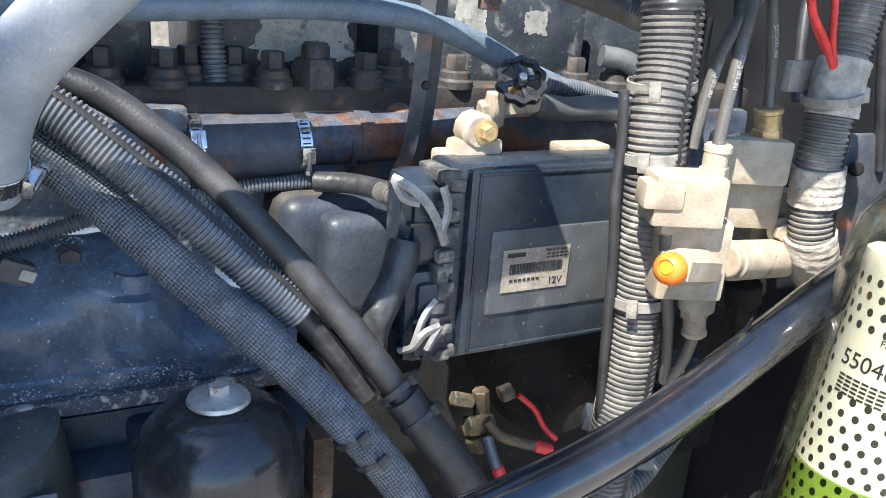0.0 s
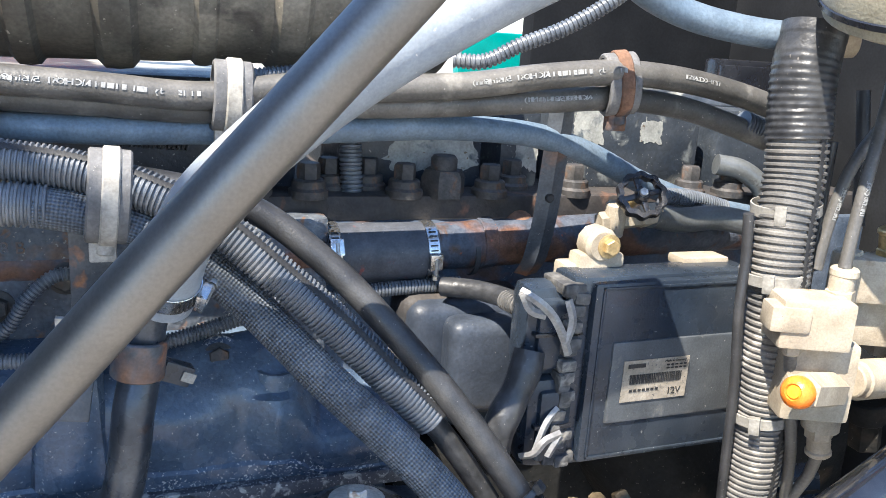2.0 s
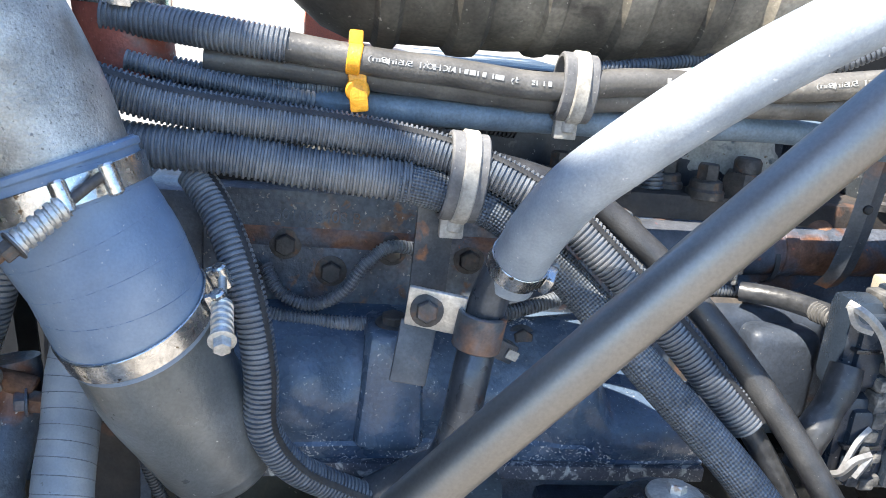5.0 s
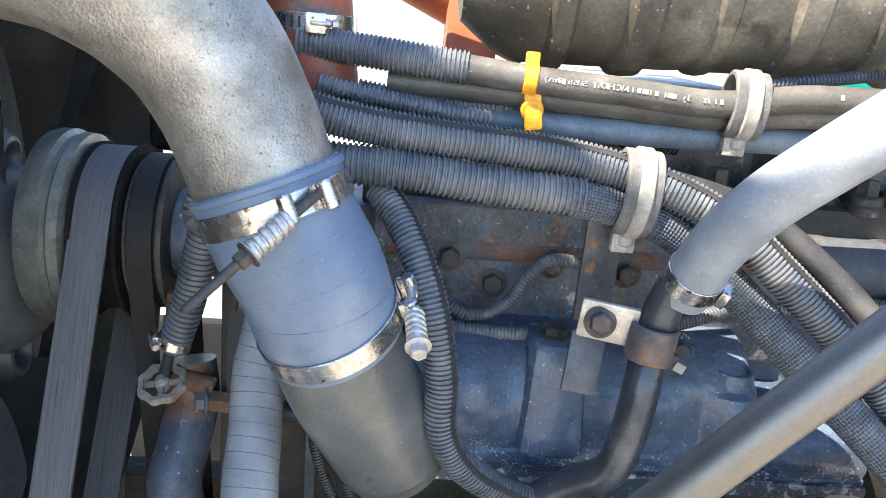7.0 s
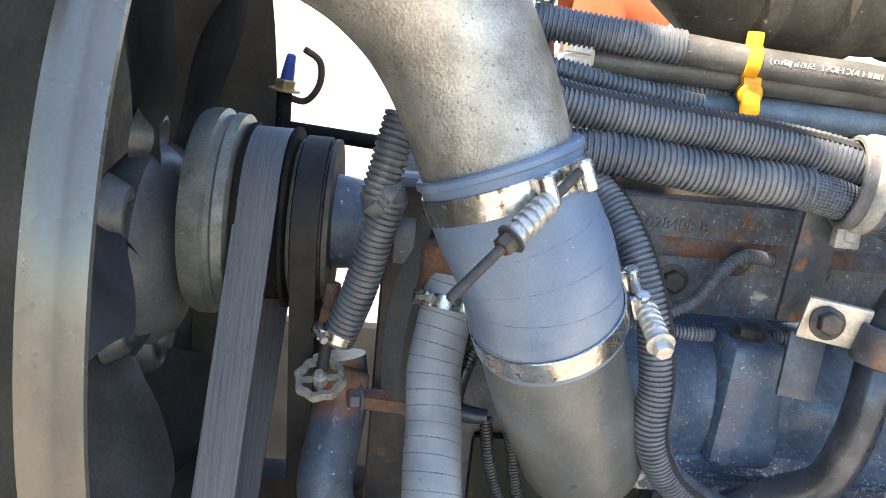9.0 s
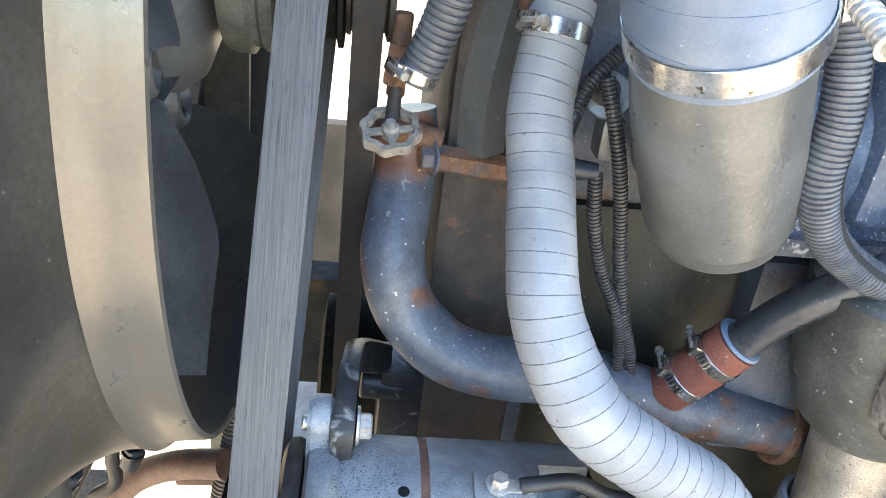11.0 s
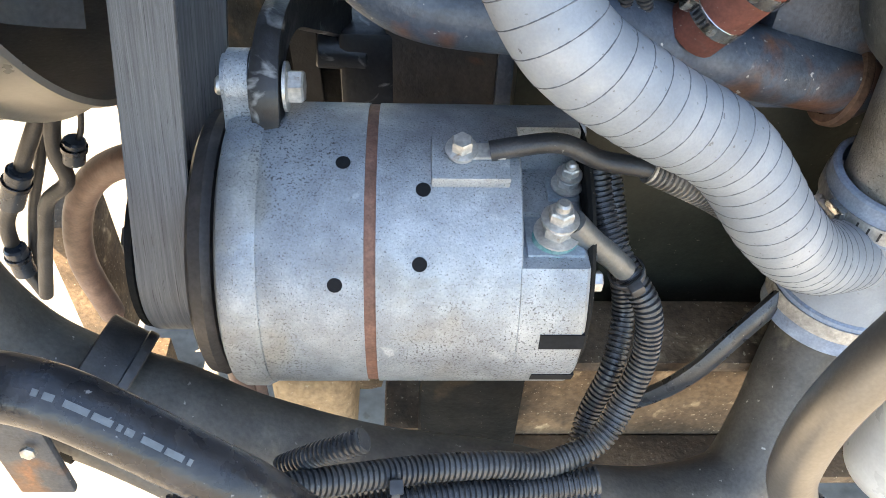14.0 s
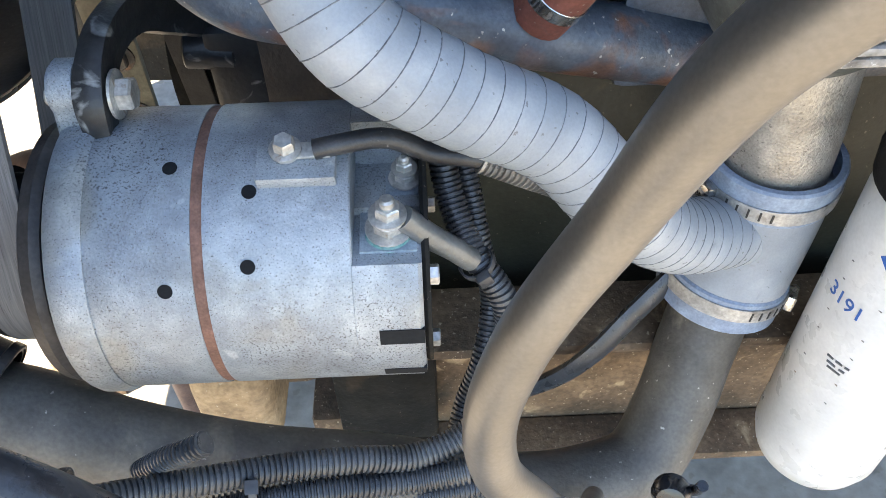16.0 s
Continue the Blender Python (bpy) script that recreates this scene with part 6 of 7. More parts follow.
# ---- belts ----
AP = V(0, 0.684, 0.661)
def loop_belt(x0, x1, cA, rA, cB, rB, thick, ridges, lean=0.0):
    """A flat belt round two pulleys, its outer face ribbed by fine lines."""
    d = Vector((cB[0] - cA[0], cB[1] - cA[1]))
    L = d.length
    th = math.atan2(d.y, d.x)
    be = math.asin((rA - rB) / L)
    pts = []
    n = 28
    a0, a1 = th + math.pi / 2 - be, th + 1.5 * math.pi + be
    for k in range(n + 1):
        a = a0 + (a1 - a0) * k / n
        pts.append((cA[0], cA[1], rA, a, 0.0))
    b0, b1 = th - math.pi / 2 + be, th + math.pi / 2 - be
    for k in range(n + 1):
        a = b0 + (b1 - b0) * k / n
        pts.append((cB[0], cB[1], rB, a, lean))
    m = ridges * 2
    cross = [(x0 + (x1 - x0) * j / m, thick + (0.0002 if j % 2 else 0.0)) for j in range(m + 1)] + [(x1, 0.0), (x0, 0.0)]
    bm = bmesh.new()
    rings = [[bm.verts.new((x + k, cy + (r + h) * math.cos(a), cz + (r + h) * math.sin(a))) for x, h in cross] for cy, cz, r, a, k in pts]
    for p, q in zip(rings, rings[1:] + rings[:1]):
        for j in range(len(cross)):
            i = (j + 1) % len(cross)
            bm.faces.new((p[j], p[i], q[i], q[j]))
    return bm


solo("drive_belt", loop_belt(-0.535, -0.497, (FP.y, FP.z), 0.0875, (AP.y, AP.z), 0.060, 0.005, 11, -0.018), M_BELT, "wide grey ribbed drive belt", "belt")
solo("drive_belt", loop_belt(-0.482, -0.457, (FP.y, FP.z), 0.0835, (1.02, 0.62), 0.09, 0.004, 9), M_BLKBELT, "narrow black ribbed belt behind the wide one", "belt")
cp = thing("crank_pulley", (-0.45, 1.02, 0.5), "dark crank pulley behind the alternator", "pulley")
part("wheel", lathe([(0, -0.50), (0.06, -0.50), (0.09, -0.495), (0.092, -0.43), (0.05, -0.42), (0, -0.42)], aim((0, 1.02, 0.62), (1, 0, 0)), 48), M_DARK, cp)

# ---- fan, shroud and radiator ----
FC = V(-0.650, 0.905, 1.10)
fan = thing("cooling_fan", (-0.650, 0.905, 0.78), "dark plastic radiator fan with broad blades", "fan")
part("hub", lathe([(0, -0.03), (0.08, -0.03), (0.10, -0.01), (0.105, 0.02), (0.09, 0.04), (0.05, 0.055), (0, 0.055)], aim(FC, (1, 0, 0)), 40), M_FAN, fan)


def blade(k):
    """A broad curved blade on a waisted arm."""
    a0 = k * math.pi / 3 + math.pi / 6
    bm = bmesh.new()
    rows = []
    for i in range(15):
        u0 = i / 14
        r = 0.095 + 0.245 * u0
        w = 0.046 - 0.016 * math.exp(-((u0 - 0.16) / 0.10) ** 2) + 0.098 * min(1.0, max(0.0, (u0 - 0.14) / 0.40)) ** 0.8
        row = []
        for j in range(13):
            u = (j / 12 - 0.5) * 2
            off = V(0.40 * w * u - 0.022 * (1 - u * u) + 0.012, 0, 0)
            da = (w * 0.95 * u) / r * 0.85 + 0.16 * u0 ** 2
            row.append(bm.verts.new(FC + off + V(0, r * math.cos(a0 + da), r * math.sin(a0 + da))))
        rows.append(row)
    for p, q in zip(rows, rows[1:]):
        for j in range(12):
            bm.faces.new((p[j], p[j + 1], q[j + 1], q[j]))
    bmesh.ops.solidify(bm, geom=list(bm.faces), thickness=0.006)
    return bm


for k in range(6):
    part("blade", blade(k), M_FAN, fan)
for k in range(6):
    a = k * math.pi / 3 + math.pi / 6
    c = FC + V(0.016, 0.112 * math.cos(a), 0.112 * math.sin(a))
    eye = lathe([(0.017, -0.014), (0.018, 0.000), (0.0215, 0.0045), (0.026, 0.003), (0.031, -0.006), (0.036, -0.018), (0.017, -0.018), (0.017, -0.014)], aim(c, (1, -0.12 * math.cos(a), -0.12 * math.sin(a))), 28)
    part("blade_root", eye, M_FAN, fan, "moulded eye at the blade root")

sh = thing("fan_shroud", (-0.62, 0.95, 0.55), "dark fan shroud with a worn bright ring", "shroud")
SC = (0.905, 1.072)


def ring_wall(prof, a0, a1, n=90):
    bm = bmesh.new()
    rows = []
    for k in range(n + 1):
        a = a0 + (a1 - a0) * k / n
        rows.append([bm.verts.new((x, SC[0] + r * math.cos(a), SC[1] + r * (1.2 if math.sin(a) > 0 else 1.0) * math.sin(a))) for r, x in prof])
    for p, q in zip(rows, rows[1:]):
        for j in range(len(prof) - 1):
            bm.faces.new((p[j], p[j + 1], q[j + 1], q[j]))
    bmesh.ops.solidify(bm, geom=list(bm.faces), thickness=0.003)
    return bm


part("lip", ring_wall([(0.361, -0.566), (0.365, -0.567), (0.366, -0.571), (0.367, -0.585), (0.369, -0.598), (0.3725, -0.602), (0.376, -0.606)], math.radians(70), math.radians(290), 140), M_LIP, sh, "worn bright metal ring")
part("throat", ring_wall([(0.361, -0.569), (0.363, -0.66), (0.365, -0.74)], math.radians(70), math.radians(290), 140), M_SHROUD, sh)


def shroud_panel():
    """The flat plate round the ring, cut off along a sloping lower edge."""
    bm = bmesh.new()
    inner, outer = [], []
    for k in range(121):
        a = math.radians(70 + (234 - 70) * k / 120)
        tall = 1.2 if math.sin(a) > 0 else 1.0
        yi, zi = SC[0] + 0.374 * math.cos(a), SC[1] + 0.374 * tall * math.sin(a)
        yo, zo = SC[0] + 0.80 * math.cos(a), SC[1] + 0.80 * tall * math.sin(a)
        if zo < 0.768 + (0.70 - yo) * 0.29:
            lo, hi = 0.0, 1.0
            for _ in range(24):
                m = (lo + hi) / 2
                y, z = yi + (yo - yi) * m, zi + (zo - zi) * m
                if z < 0.768 + (0.70 - y) * 0.29:
                    hi = m
                else:
                    lo = m
            yo, zo = yi + (yo - yi) * lo, zi + (zo - zi) * lo
        inner.append((yi, zi))
        outer.append((yo, zo))
    steps = (0.0, 0.04, 0.10, 0.3, 0.6, 1.0)
    rows = []
    for (yi, zi), (yo, zo) in zip(inner, outer):
        rows.append([bm.verts.new((-0.6055 - 0.012 * min(1, u * 12) - 0.05 * u, yi + (yo - yi) * u, zi + (zo - zi) * u)) for u in steps])
    for p, q in zip(rows, rows[1:]):
        for j in range(len(steps) - 1):
            bm.faces.new((p[j], p[j + 1], q[j + 1], q[j]))
    bmesh.ops.solidify(bm, geom=list(bm.faces), thickness=0.004)
    return bm


part("flare", shroud_panel(), M_SHROUD, sh)
part("far_ring", ring_wall([(0.362, -0.572), (0.364, -0.66), (0.366, -0.78)], math.radians(-70), math.radians(71), 70), M_SHROUD, sh)
part("far_panel", box((-0.665, 1.255, 0.80), (-0.645, 1.478, 1.80), 0.004), M_SHROUD, sh, "dark far side of the shroud")
ra = thing("radiator", (-0.9, 1.0, 0.5), "dark radiator core beyond the fan", "radiator")
part("leg", box((-0.98, 1.66, 0.0), (-0.88, 1.74, 0.56), 0.004), M_DARK, ra)
part("core", box((-0.98, 0.35, 0.55), (-0.86, 1.75, 1.75), 0.01), M_DARK, ra)
part("side_tank", box((-1.0, 0.28, 0.5), (-0.84, 0.36, 1.8), 0.015), M_DARK, ra)

# ---- water pump valve, corrugated hose, brackets ----
hw = Vector((-0.445, 0.812, 1.005))
handwheel(hw, (-0.08, -0.45, 0.88), 0.0255, M_ZINCD, "corroded cast handwheel on a drain valve", 8)
dv = thing("drain_valve", hw + V(0, 0.03, -0.03), "rusty drain valve with a grey nut", "valve")
part("stem", rod(hw, hw + V(0.002, 0.025, 0.03), 0.006, 12), M_BOLT, dv)
part("body", join(rod(hw + V(0.0, 0.028, 0.03), hw + V(0.004, 0.03, 0.065), 0.011, 6), rod(hw + V(0.002, 0.03, 0.02), hw + V(0.004, 0.032, 0.09), 0.008, 16)), M_RUSTY, dv)
part("tee", rod(hw + V(0.0, 0.035, -0.005), hw + V(0.045, 0.035, -0.02), 0.012, 16), M_RUSTY, dv)
conduit("corrugated_conduit", [(-0.430, 0.800, 1.052), (-0.414, 0.795, 1.099), (-0.400, 0.790, 1.161), (-0.392, 0.785, 1.202), (-0.399, 0.785, 1.194), (-0.394, 0.790, 1.231), (-0.385, 0.800, 1.273)], 0.0165, "dark corrugated hose rising from the drain valve", pitch=0.0058, seg=22)
worm_clamp((-0.429, 0.800, 1.058), (0.3, 0, 1), 0.0165, (-1, -0.6, 0.3), width=0.010)
pa = thing("pump_bracket", (-0.362, 0.830, 0.982), "grey cast bracket with a rusty foot", "bracket")
part("arm", sweep(Path([(-0.344, 0.860, 1.203), (-0.350, 0.855, 1.150), (-0.360, 0.850, 1.090), (-0.366, 0.848, 1.031), (-0.364, 0.845, 0.981)], 0.008, None, (1, 0, 0)), 0.021, 4), M_GREYPIPE, pa)
part("foot", rod((-0.405, 0.838, 0.975), (-0.326, 0.842, 0.967), 0.0125, 6), M_RUSTY, pa)
part("nut", hexhead((-0.405, 0.838, 0.975), (-1, -0.3, 0), 0.011, 0.010, 0.003), M_BLUEPIPE, pa)
tb2 = thing("pump_tab", (-0.328, 0.810, 1.127), "rusty cast outlet with a flat flange", "casting")
part("flange", pbox((-0.345, 0.820, 1.114), (-0.301, 0.820, 1.208), 0.05, 0.01), M_RAIL, tb2)
part("outlet", rod((-0.327, 0.800, 1.108), (-0.329, 0.805, 1.157), 0.029, 28), M_RUSTY, tb2)
part("gasket_edge", pbox((-0.344, 0.880, 0.833), (-0.329, 0.880, 0.939), 0.02, 0.004), M_RUSTY, tb2)

# ---- radiator pipe ----
RP = [(-0.433, 0.875, 1.005), (-0.427, 0.868, 0.966), (-0.430, 0.842, 0.924), (-0.433, 0.812, 0.885), (-0.417, 0.800, 0.841), (-0.380, 0.785, 0.811), (-0.317, 0.775, 0.801), (-0.266, 0.780, 0.797), (-0.175, 0.790, 0.767), (-0.091, 0.800, 0.744), (-0.008, 0.810, 0.723)]
hose("radiator_pipe", RP, 0.029, M_BLUEPIPE, "blue painted steel radiator pipe with rust patches", "pipe", seg=36)
solo("pipe_flange", tube_ring((-0.021, 0.815, 0.722), (1, 0, -0.2), 0.03, 0.009, 0.012), M_RUSTY, "rusty flange at the pipe end", "flange")

# ---- wrapped silicone hose to the tee ----
WH = [(-0.325, 0.794, 1.126), (-0.330, 0.781, 1.092), (-0.336, 0.759, 1.049), (-0.333, 0.730, 1.007), (-0.331, 0.697, 0.965), (-0.326, 0.674, 0.929), (-0.312, 0.657, 0.896), (-0.288, 0.641, 0.862), (-0.238, 0.641, 0.823), (-0.172, 0.653, 0.777), (-0.116, 0.656, 0.708), (-0.067, 0.680, 0.655), (0.005, 0.722, 0.612)]
def wrapped(pitch, r):
    def rf(s, a):
        u = ((s / pitch) + a / (2 * math.pi)) % 1.0
        return 1.0 + 0.010 * (((u + 0.5) % 1.0) - 0.5)
    return rf


wpath = Path(WH, 0.0016, [0.0255, 0.0252, 0.0252, 0.0255, 0.0262, 0.0270, 0.0280, 0.0288, 0.0292, 0.0294, 0.0296, 0.0300, 0.0300])
wh2 = thing("wrapped_hose", WH[-1], "pale blue-grey wrapped silicone hose with spiral seams", "hose")
part("hose", sweep(wpath, 1.0, 44, wrapped(0.0145, 0.0272)), M_WRAP, wh2)


def spiral(path, r, pitch, width):
    """The thin dark line of the wrap's seam, standing in its groove."""
    bm = bmesh.new()
    n = int(path.length / pitch * 30)
    tapering = r is None
    last = None
    for k in range(n + 1):
        s = path.length * k / n
        p, t, x, y = path.at(s)
        a = -2 * math.pi * s / pitch + math.pi
        d = x * math.cos(a) + y * math.sin(a)
        if tapering:
            r = path.r[min(int(round(s / path.length * (len(path.r) - 1))), len(path.r) - 1)] * 1.007
        row = [bm.verts.new(p + d * (r - 0.0003) + t * (-width / 2)), bm.verts.new(p + d * (r + 0.0003)), bm.verts.new(p + d * (r - 0.0003) + t * (width / 2))]
        if last:
            bm.faces.new((last[0], last[1], row[1], row[0]))
            bm.faces.new((last[1], last[2], row[2], row[1]))
        last = row
    return bm


part("wrap_seam", spiral(wpath, None, 0.0145, 0.0011), M_SEAMLINE, wh2, "dark spiral seam")
part("wrap_seam", spiral(ps, 0.0592, 0.024, 0.0008), M_SILSEAM, sl, "fine spiral seam")
worm_clamp((-0.3285, 0.785, 1.103), Vector(WH[0]) - Vector(WH[1]), 0.0262, (-0.8, -0.6, 0), "worm clamp at the hose top", 0.013)
TE = [(0.012, 0.738, 0.770), (0.020, 0.742, 0.711), (0.023, 0.743, 0.662), (0.022, 0.744, 0.597), (0.012, 0.735, 0.537), (-0.009, 0.702, 0.477), (-0.030, 0.667, 0.425), (-0.062, 0.632, 0.390), (-0.120, 0.612, 0.390), (-0.196, 0.595, 0.415)]
bdir = (Vector(TE[0]) - Vector(TE[1])).normalized()
solo("cooler_barrel", lathe([(0, 0.0), (0.034, 0.0), (0.040, 0.004), (0.054, 0.014), (0.066, 0.028), (0.074, 0.046), (0.0785, 0.07), (0.0795, 0.10), (0.0795, 0.17), (0.07, 0.176), (0, 0.178)], aim(Vector(TE[0]) + bdir * 0.012, bdir), 52), M_BARREL, "scuffed dark round cooler body above the pipe", "cooler")
te = thing("coolant_tee", TE[4], "pale silicone coolant tee on steel pipes", "hose")
part("upper_pipe", sweep(Path([Vector(TE[0]) + bdir * 0.045] + TE[:3], 0.008), 0.044, 36), M_ALU, te, "bare steel pipe end")
part("tee_body", sweep(Path(TE[2:5], 0.004), 0.0535, 44), M_WRAP, te)
for p0, p1 in ((TE[2], TE[3]), (TE[4], TE[3])):
    d = (Vector(p1) - Vector(p0)).normalized()
    part("cuff", tube_ring(Vector(p0) - d * 0.002, d, 0.049, 0.0065, 0.036, 48), M_SILI2, te)
worm_clamp(Vector(TE[2]).lerp(Vector(TE[3]), 0.05), Vector(TE[3]) - Vector(TE[2]), 0.0558, (-1, -0.35, 0.2), "worm clamp on the tee", 0.014, band=M_DULLBAND)
worm_clamp(Vector(TE[4]).lerp(Vector(TE[3]), 0.05), Vector(TE[3]) - Vector(TE[4]), 0.0558, (1, -0.5, 0), "worm clamp on the tee", 0.014, band=M_DULLBAND)
lp = thing("lower_coolant_pipe", TE[7], "dark steel coolant pipe running to the radiator", "pipe")
LP = TE[4:] + [(-0.293, 0.585, 0.477), (-0.399, 0.582, 0.510), (-0.488, 0.582, 0.550), (-0.552, 0.594, 0.572), (-0.606, 0.602, 0.589), (-0.652, 0.615, 0.612), (-0.682, 0.628, 0.652), (-0.698, 0.638, 0.715), (-0.705, 0.642, 0.80)]
part("pipe", sweep(Path(LP, 0.008, [1.0] * len(TE[4:]) + [0.93, 0.92, 0.97, 1.06, 1.08, 1.08, 1.05, 1.02, 1.0]), 0.0365, 36), M_PIPE2, lp)
part("coupler", tube_ring((-0.590, 0.604, 0.602), (-0.055, 0.014, 0.033), 0.0385, 0.004, 0.034, 40), M_RUBBER, lp)
part("coupler_band", tube_ring((-0.578, 0.601, 0.595), (-0.055, 0.014, 0.033), 0.041, 0.003, 0.008, 40), M_BLKTAPE, lp)

# ---- small sensor wires beside the intake pipe ----
conduit("corrugated_conduit", [(-0.283, 0.760, 1.002), (-0.277, 0.760, 0.965), (-0.260, 0.762, 0.915), (-0.235, 0.765, 0.867), (-0.225, 0.770, 0.833), (-0.223, 0.775, 0.784)], 0.0062, "thin corrugated conduit from a sensor", M_LOOMBLK, pitch=0.0034, seg=12)
conduit("corrugated_conduit", [(-0.285, 0.775, 1.075), (-0.276, 0.768, 1.048), (-0.268, 0.765, 1.023), (-0.258, 0.765, 0.986), (-0.243, 0.768, 0.918), (-0.228, 0.770, 0.864), (-0.212, 0.775, 0.824), (-0.197, 0.780, 0.761)], 0.0062, "thin corrugated conduit from a sensor", M_LOOMBLK, pitch=0.0034, seg=12)
conduit("corrugated_conduit", [(-0.273, 0.790, 1.094), (-0.288, 0.785, 1.077), (-0.300, 0.780, 1.057), (-0.306, 0.775, 1.041)], 0.0068, "thin corrugated conduit to the sensor plug", M_LOOMBLK, pitch=0.0036, seg=12)
se = thing("sensor_plug", (-0.316, 0.767, 1.002), "black angled sensor plug", "connector")
part("body", sweep(Path([(-0.306, 0.772, 1.045), (-0.313, 0.768, 1.022), (-0.314, 0.765, 1.007), (-0.300, 0.762, 1.004), (-0.282, 0.760, 1.004)], 0.003, [0.8, 1.0, 1.2, 1.0, 0.8]), 0.0085, 12), M_BOX, se)
sn = thing("sensor", (-0.266, 0.790, 1.012), "grey sensor body with a rusty bolt", "sensor")
part("body", join(pbox((-0.276, 0.790, 1.001), (-0.255, 0.790, 1.037), 0.03, 0.006), rod((-0.274, 0.800, 1.055), (-0.268, 0.820, 1.048), 0.02, 20)), M_GREYPIPE, sn)
part("bolt", hexhead((-0.278, 0.797, 1.059), (0, -1, 0.1), 0.0085, 0.007, 0.002), M_BOLT, sn)

# ---- alternator ----
alt = thing("alternator", (-0.37, 0.69, 0.57), "large dusty silver-blue alternator with corroded terminals", "alternator")
AX = lambda x: V(x, AP.y, AP.z)
AM = aim(AX(0), (1, 0, 0))
AR = 0.1020
part("front_housing", lathe([(0.03, -0.484), (AR - 0.004, -0.484), (AR, -0.478), (AR + 0.0003, -0.440), (AR, -0.400), (0.03, -0.400)], AM, 84), M_ALT, alt)
part("front_flange", lathe([(0.03, -0.494), (AR - 0.006, -0.494), (AR + 0.001, -0.491), (AR + 0.0035, -0.486), (AR + 0.0035, -0.472), (AR + 0.001, -0.467), (0.03, -0.467)], AM, 84), M_ALT, alt, "raised front flange")
part("stack_band", lathe([(0.03, -0.4005), (AR - 0.001, -0.4005), (AR - 0.001, -0.392), (0.03, -0.392)], AM, 84), M_SEAM, alt, "brown stator band")
part("rear_housing", lathe([(0.03, -0.3925), (AR, -0.3925), (AR, -0.301), (AR - 0.001, -0.300), (0.03, -0.300)], AM, 84), M_ALT, alt)


def ear_plate(x0, x1, y, z, r):
    """An upright cast ear: a round eye that widens down into the housing."""
    prof = [(y + r * math.cos(math.radians(q)), z + r * math.sin(math.radians(q))) for q in range(-20, 201, 11)]
    prof += [(y - r * 1.35, z - 0.035), (y - r * 2.1, z - 0.085), (y + r * 1.9, z - 0.085), (y + r * 1.25, z - 0.035)]
    bm = bmesh.new()
    face = bm.faces.new([bm.verts.new((x0, p, q)) for p, q in prof])
    up = bmesh.ops.extrude_face_region(bm, geom=[face])
    bmesh.ops.translate(bm, vec=(x1 - x0, 0, 0), verts=[g for g in up["geom"] if isinstance(g, bmesh.types.BMVert)])
    bmesh.ops.recalc_face_normals(bm, faces=bm.faces)
    rim = [e for e in bm.edges if abs(e.verts[0].co.x - e.verts[1].co.x) < 1e-6]
    bmesh.ops.bevel(bm, geom=rim, offset=0.0035, segments=2, affect="EDGES")
    return bm


part("mount_ear", ear_plate(-0.495, -0.473, 0.718, 0.780, 0.0205), M_ALT, alt)



def round_alt(x, a, lift=0.0):
    """A place on the alternator's skin: along its axis, at an angle above the near side."""
    r = AR + lift
    return V(x, AP.y - r * math.cos(a), AP.z + r * math.sin(a))


def skin_angle(p):
    return math.atan2(p[2] - AP.z, AP.y - p[1])


for p in ((-0.414, 0.659, 0.755), (-0.363, 0.643, 0.747), (-0.418, 0.601, 0.709), (-0.365, 0.609, 0.719), (-0.42, 0.62, 0.60), (-0.37, 0.62, 0.595), (-0.37, 0.645, 0.60)):
    a = skin_angle(p)
    q = round_alt(p[0], a)
    n = V(0, -math.cos(a), math.sin(a))
    part("vent_hole", lathe([(0, -0.003), (0.0048, -0.003), (0.0048, 0.0004), (0, 0.0004)], aim(q, n), 20), M_PANEL, alt)
a1 = skin_angle((0, 0.66, 0.764))
tm = Matrix.Translation(round_alt(-0.333, a1, -0.004)) @ Matrix((V(1, 0, 0), V(0, math.sin(a1), math.cos(a1)), V(0, -math.cos(a1), math.sin(a1)))).transposed().to_4x4()
part("terminal_pad", box((-0.025, -0.02, -0.004), (0.025, 0.014, 0.011), 0.0015, tm), M_ALT, alt)
part("terminal_bolt", join(hexhead(tm @ V(-0.006, 0.0, 0.015), tm.to_3x3() @ V(0, 0, 1), 0.0072, 0.008, 0.002), rod(tm @ V(-0.006, 0, 0.01), tm @ V(-0.006, 0, 0.016), 0.009, 18)), M_ZINC, alt)
part("cable_lug", box((-0.012, -0.006, 0.0118), (0.022, 0.006, 0.0145), 0.001, tm), M_ZINC, alt)
FLOOR = 0.7215


def rear_end():
    """The last stretch of the housing, with a level recess cut into it for the studs."""
    ring = []
    for k in range(73):
        a = math.radians(95 + (360 + 36.5 - 95) * k / 72)
        ring.append((AP.y - AR * math.cos(a), AP.z + AR * math.sin(a)))
    y0, y1 = ring[-1][0], ring[0][0]
    ring += [(y0 + 0.03, FLOOR), (y0 + 0.045, FLOOR), (y0 + 0.046, FLOOR + 0.006), (y1 - 0.002, FLOOR + 0.006)]
    bm = bmesh.new()
    rows = [[bm.verts.new((x, y, z)) for y, z in ring] for x in (-0.3005, -0.2590)]
    rows.append([bm.verts.new((-0.2565, AP.y + (y - AP.y) * 0.975, AP.z + (z - AP.z) * 0.975)) for y, z in ring])
    n = len(ring)
    for p, q in zip(rows, rows[1:]):
        for j in range(n):
            bm.faces.new((p[j], p[(j + 1) % n], q[(j + 1) % n], q[j]))
    bm.faces.new(rows[0])
    bm.faces.new(list(reversed(rows[-1])))
    return bm


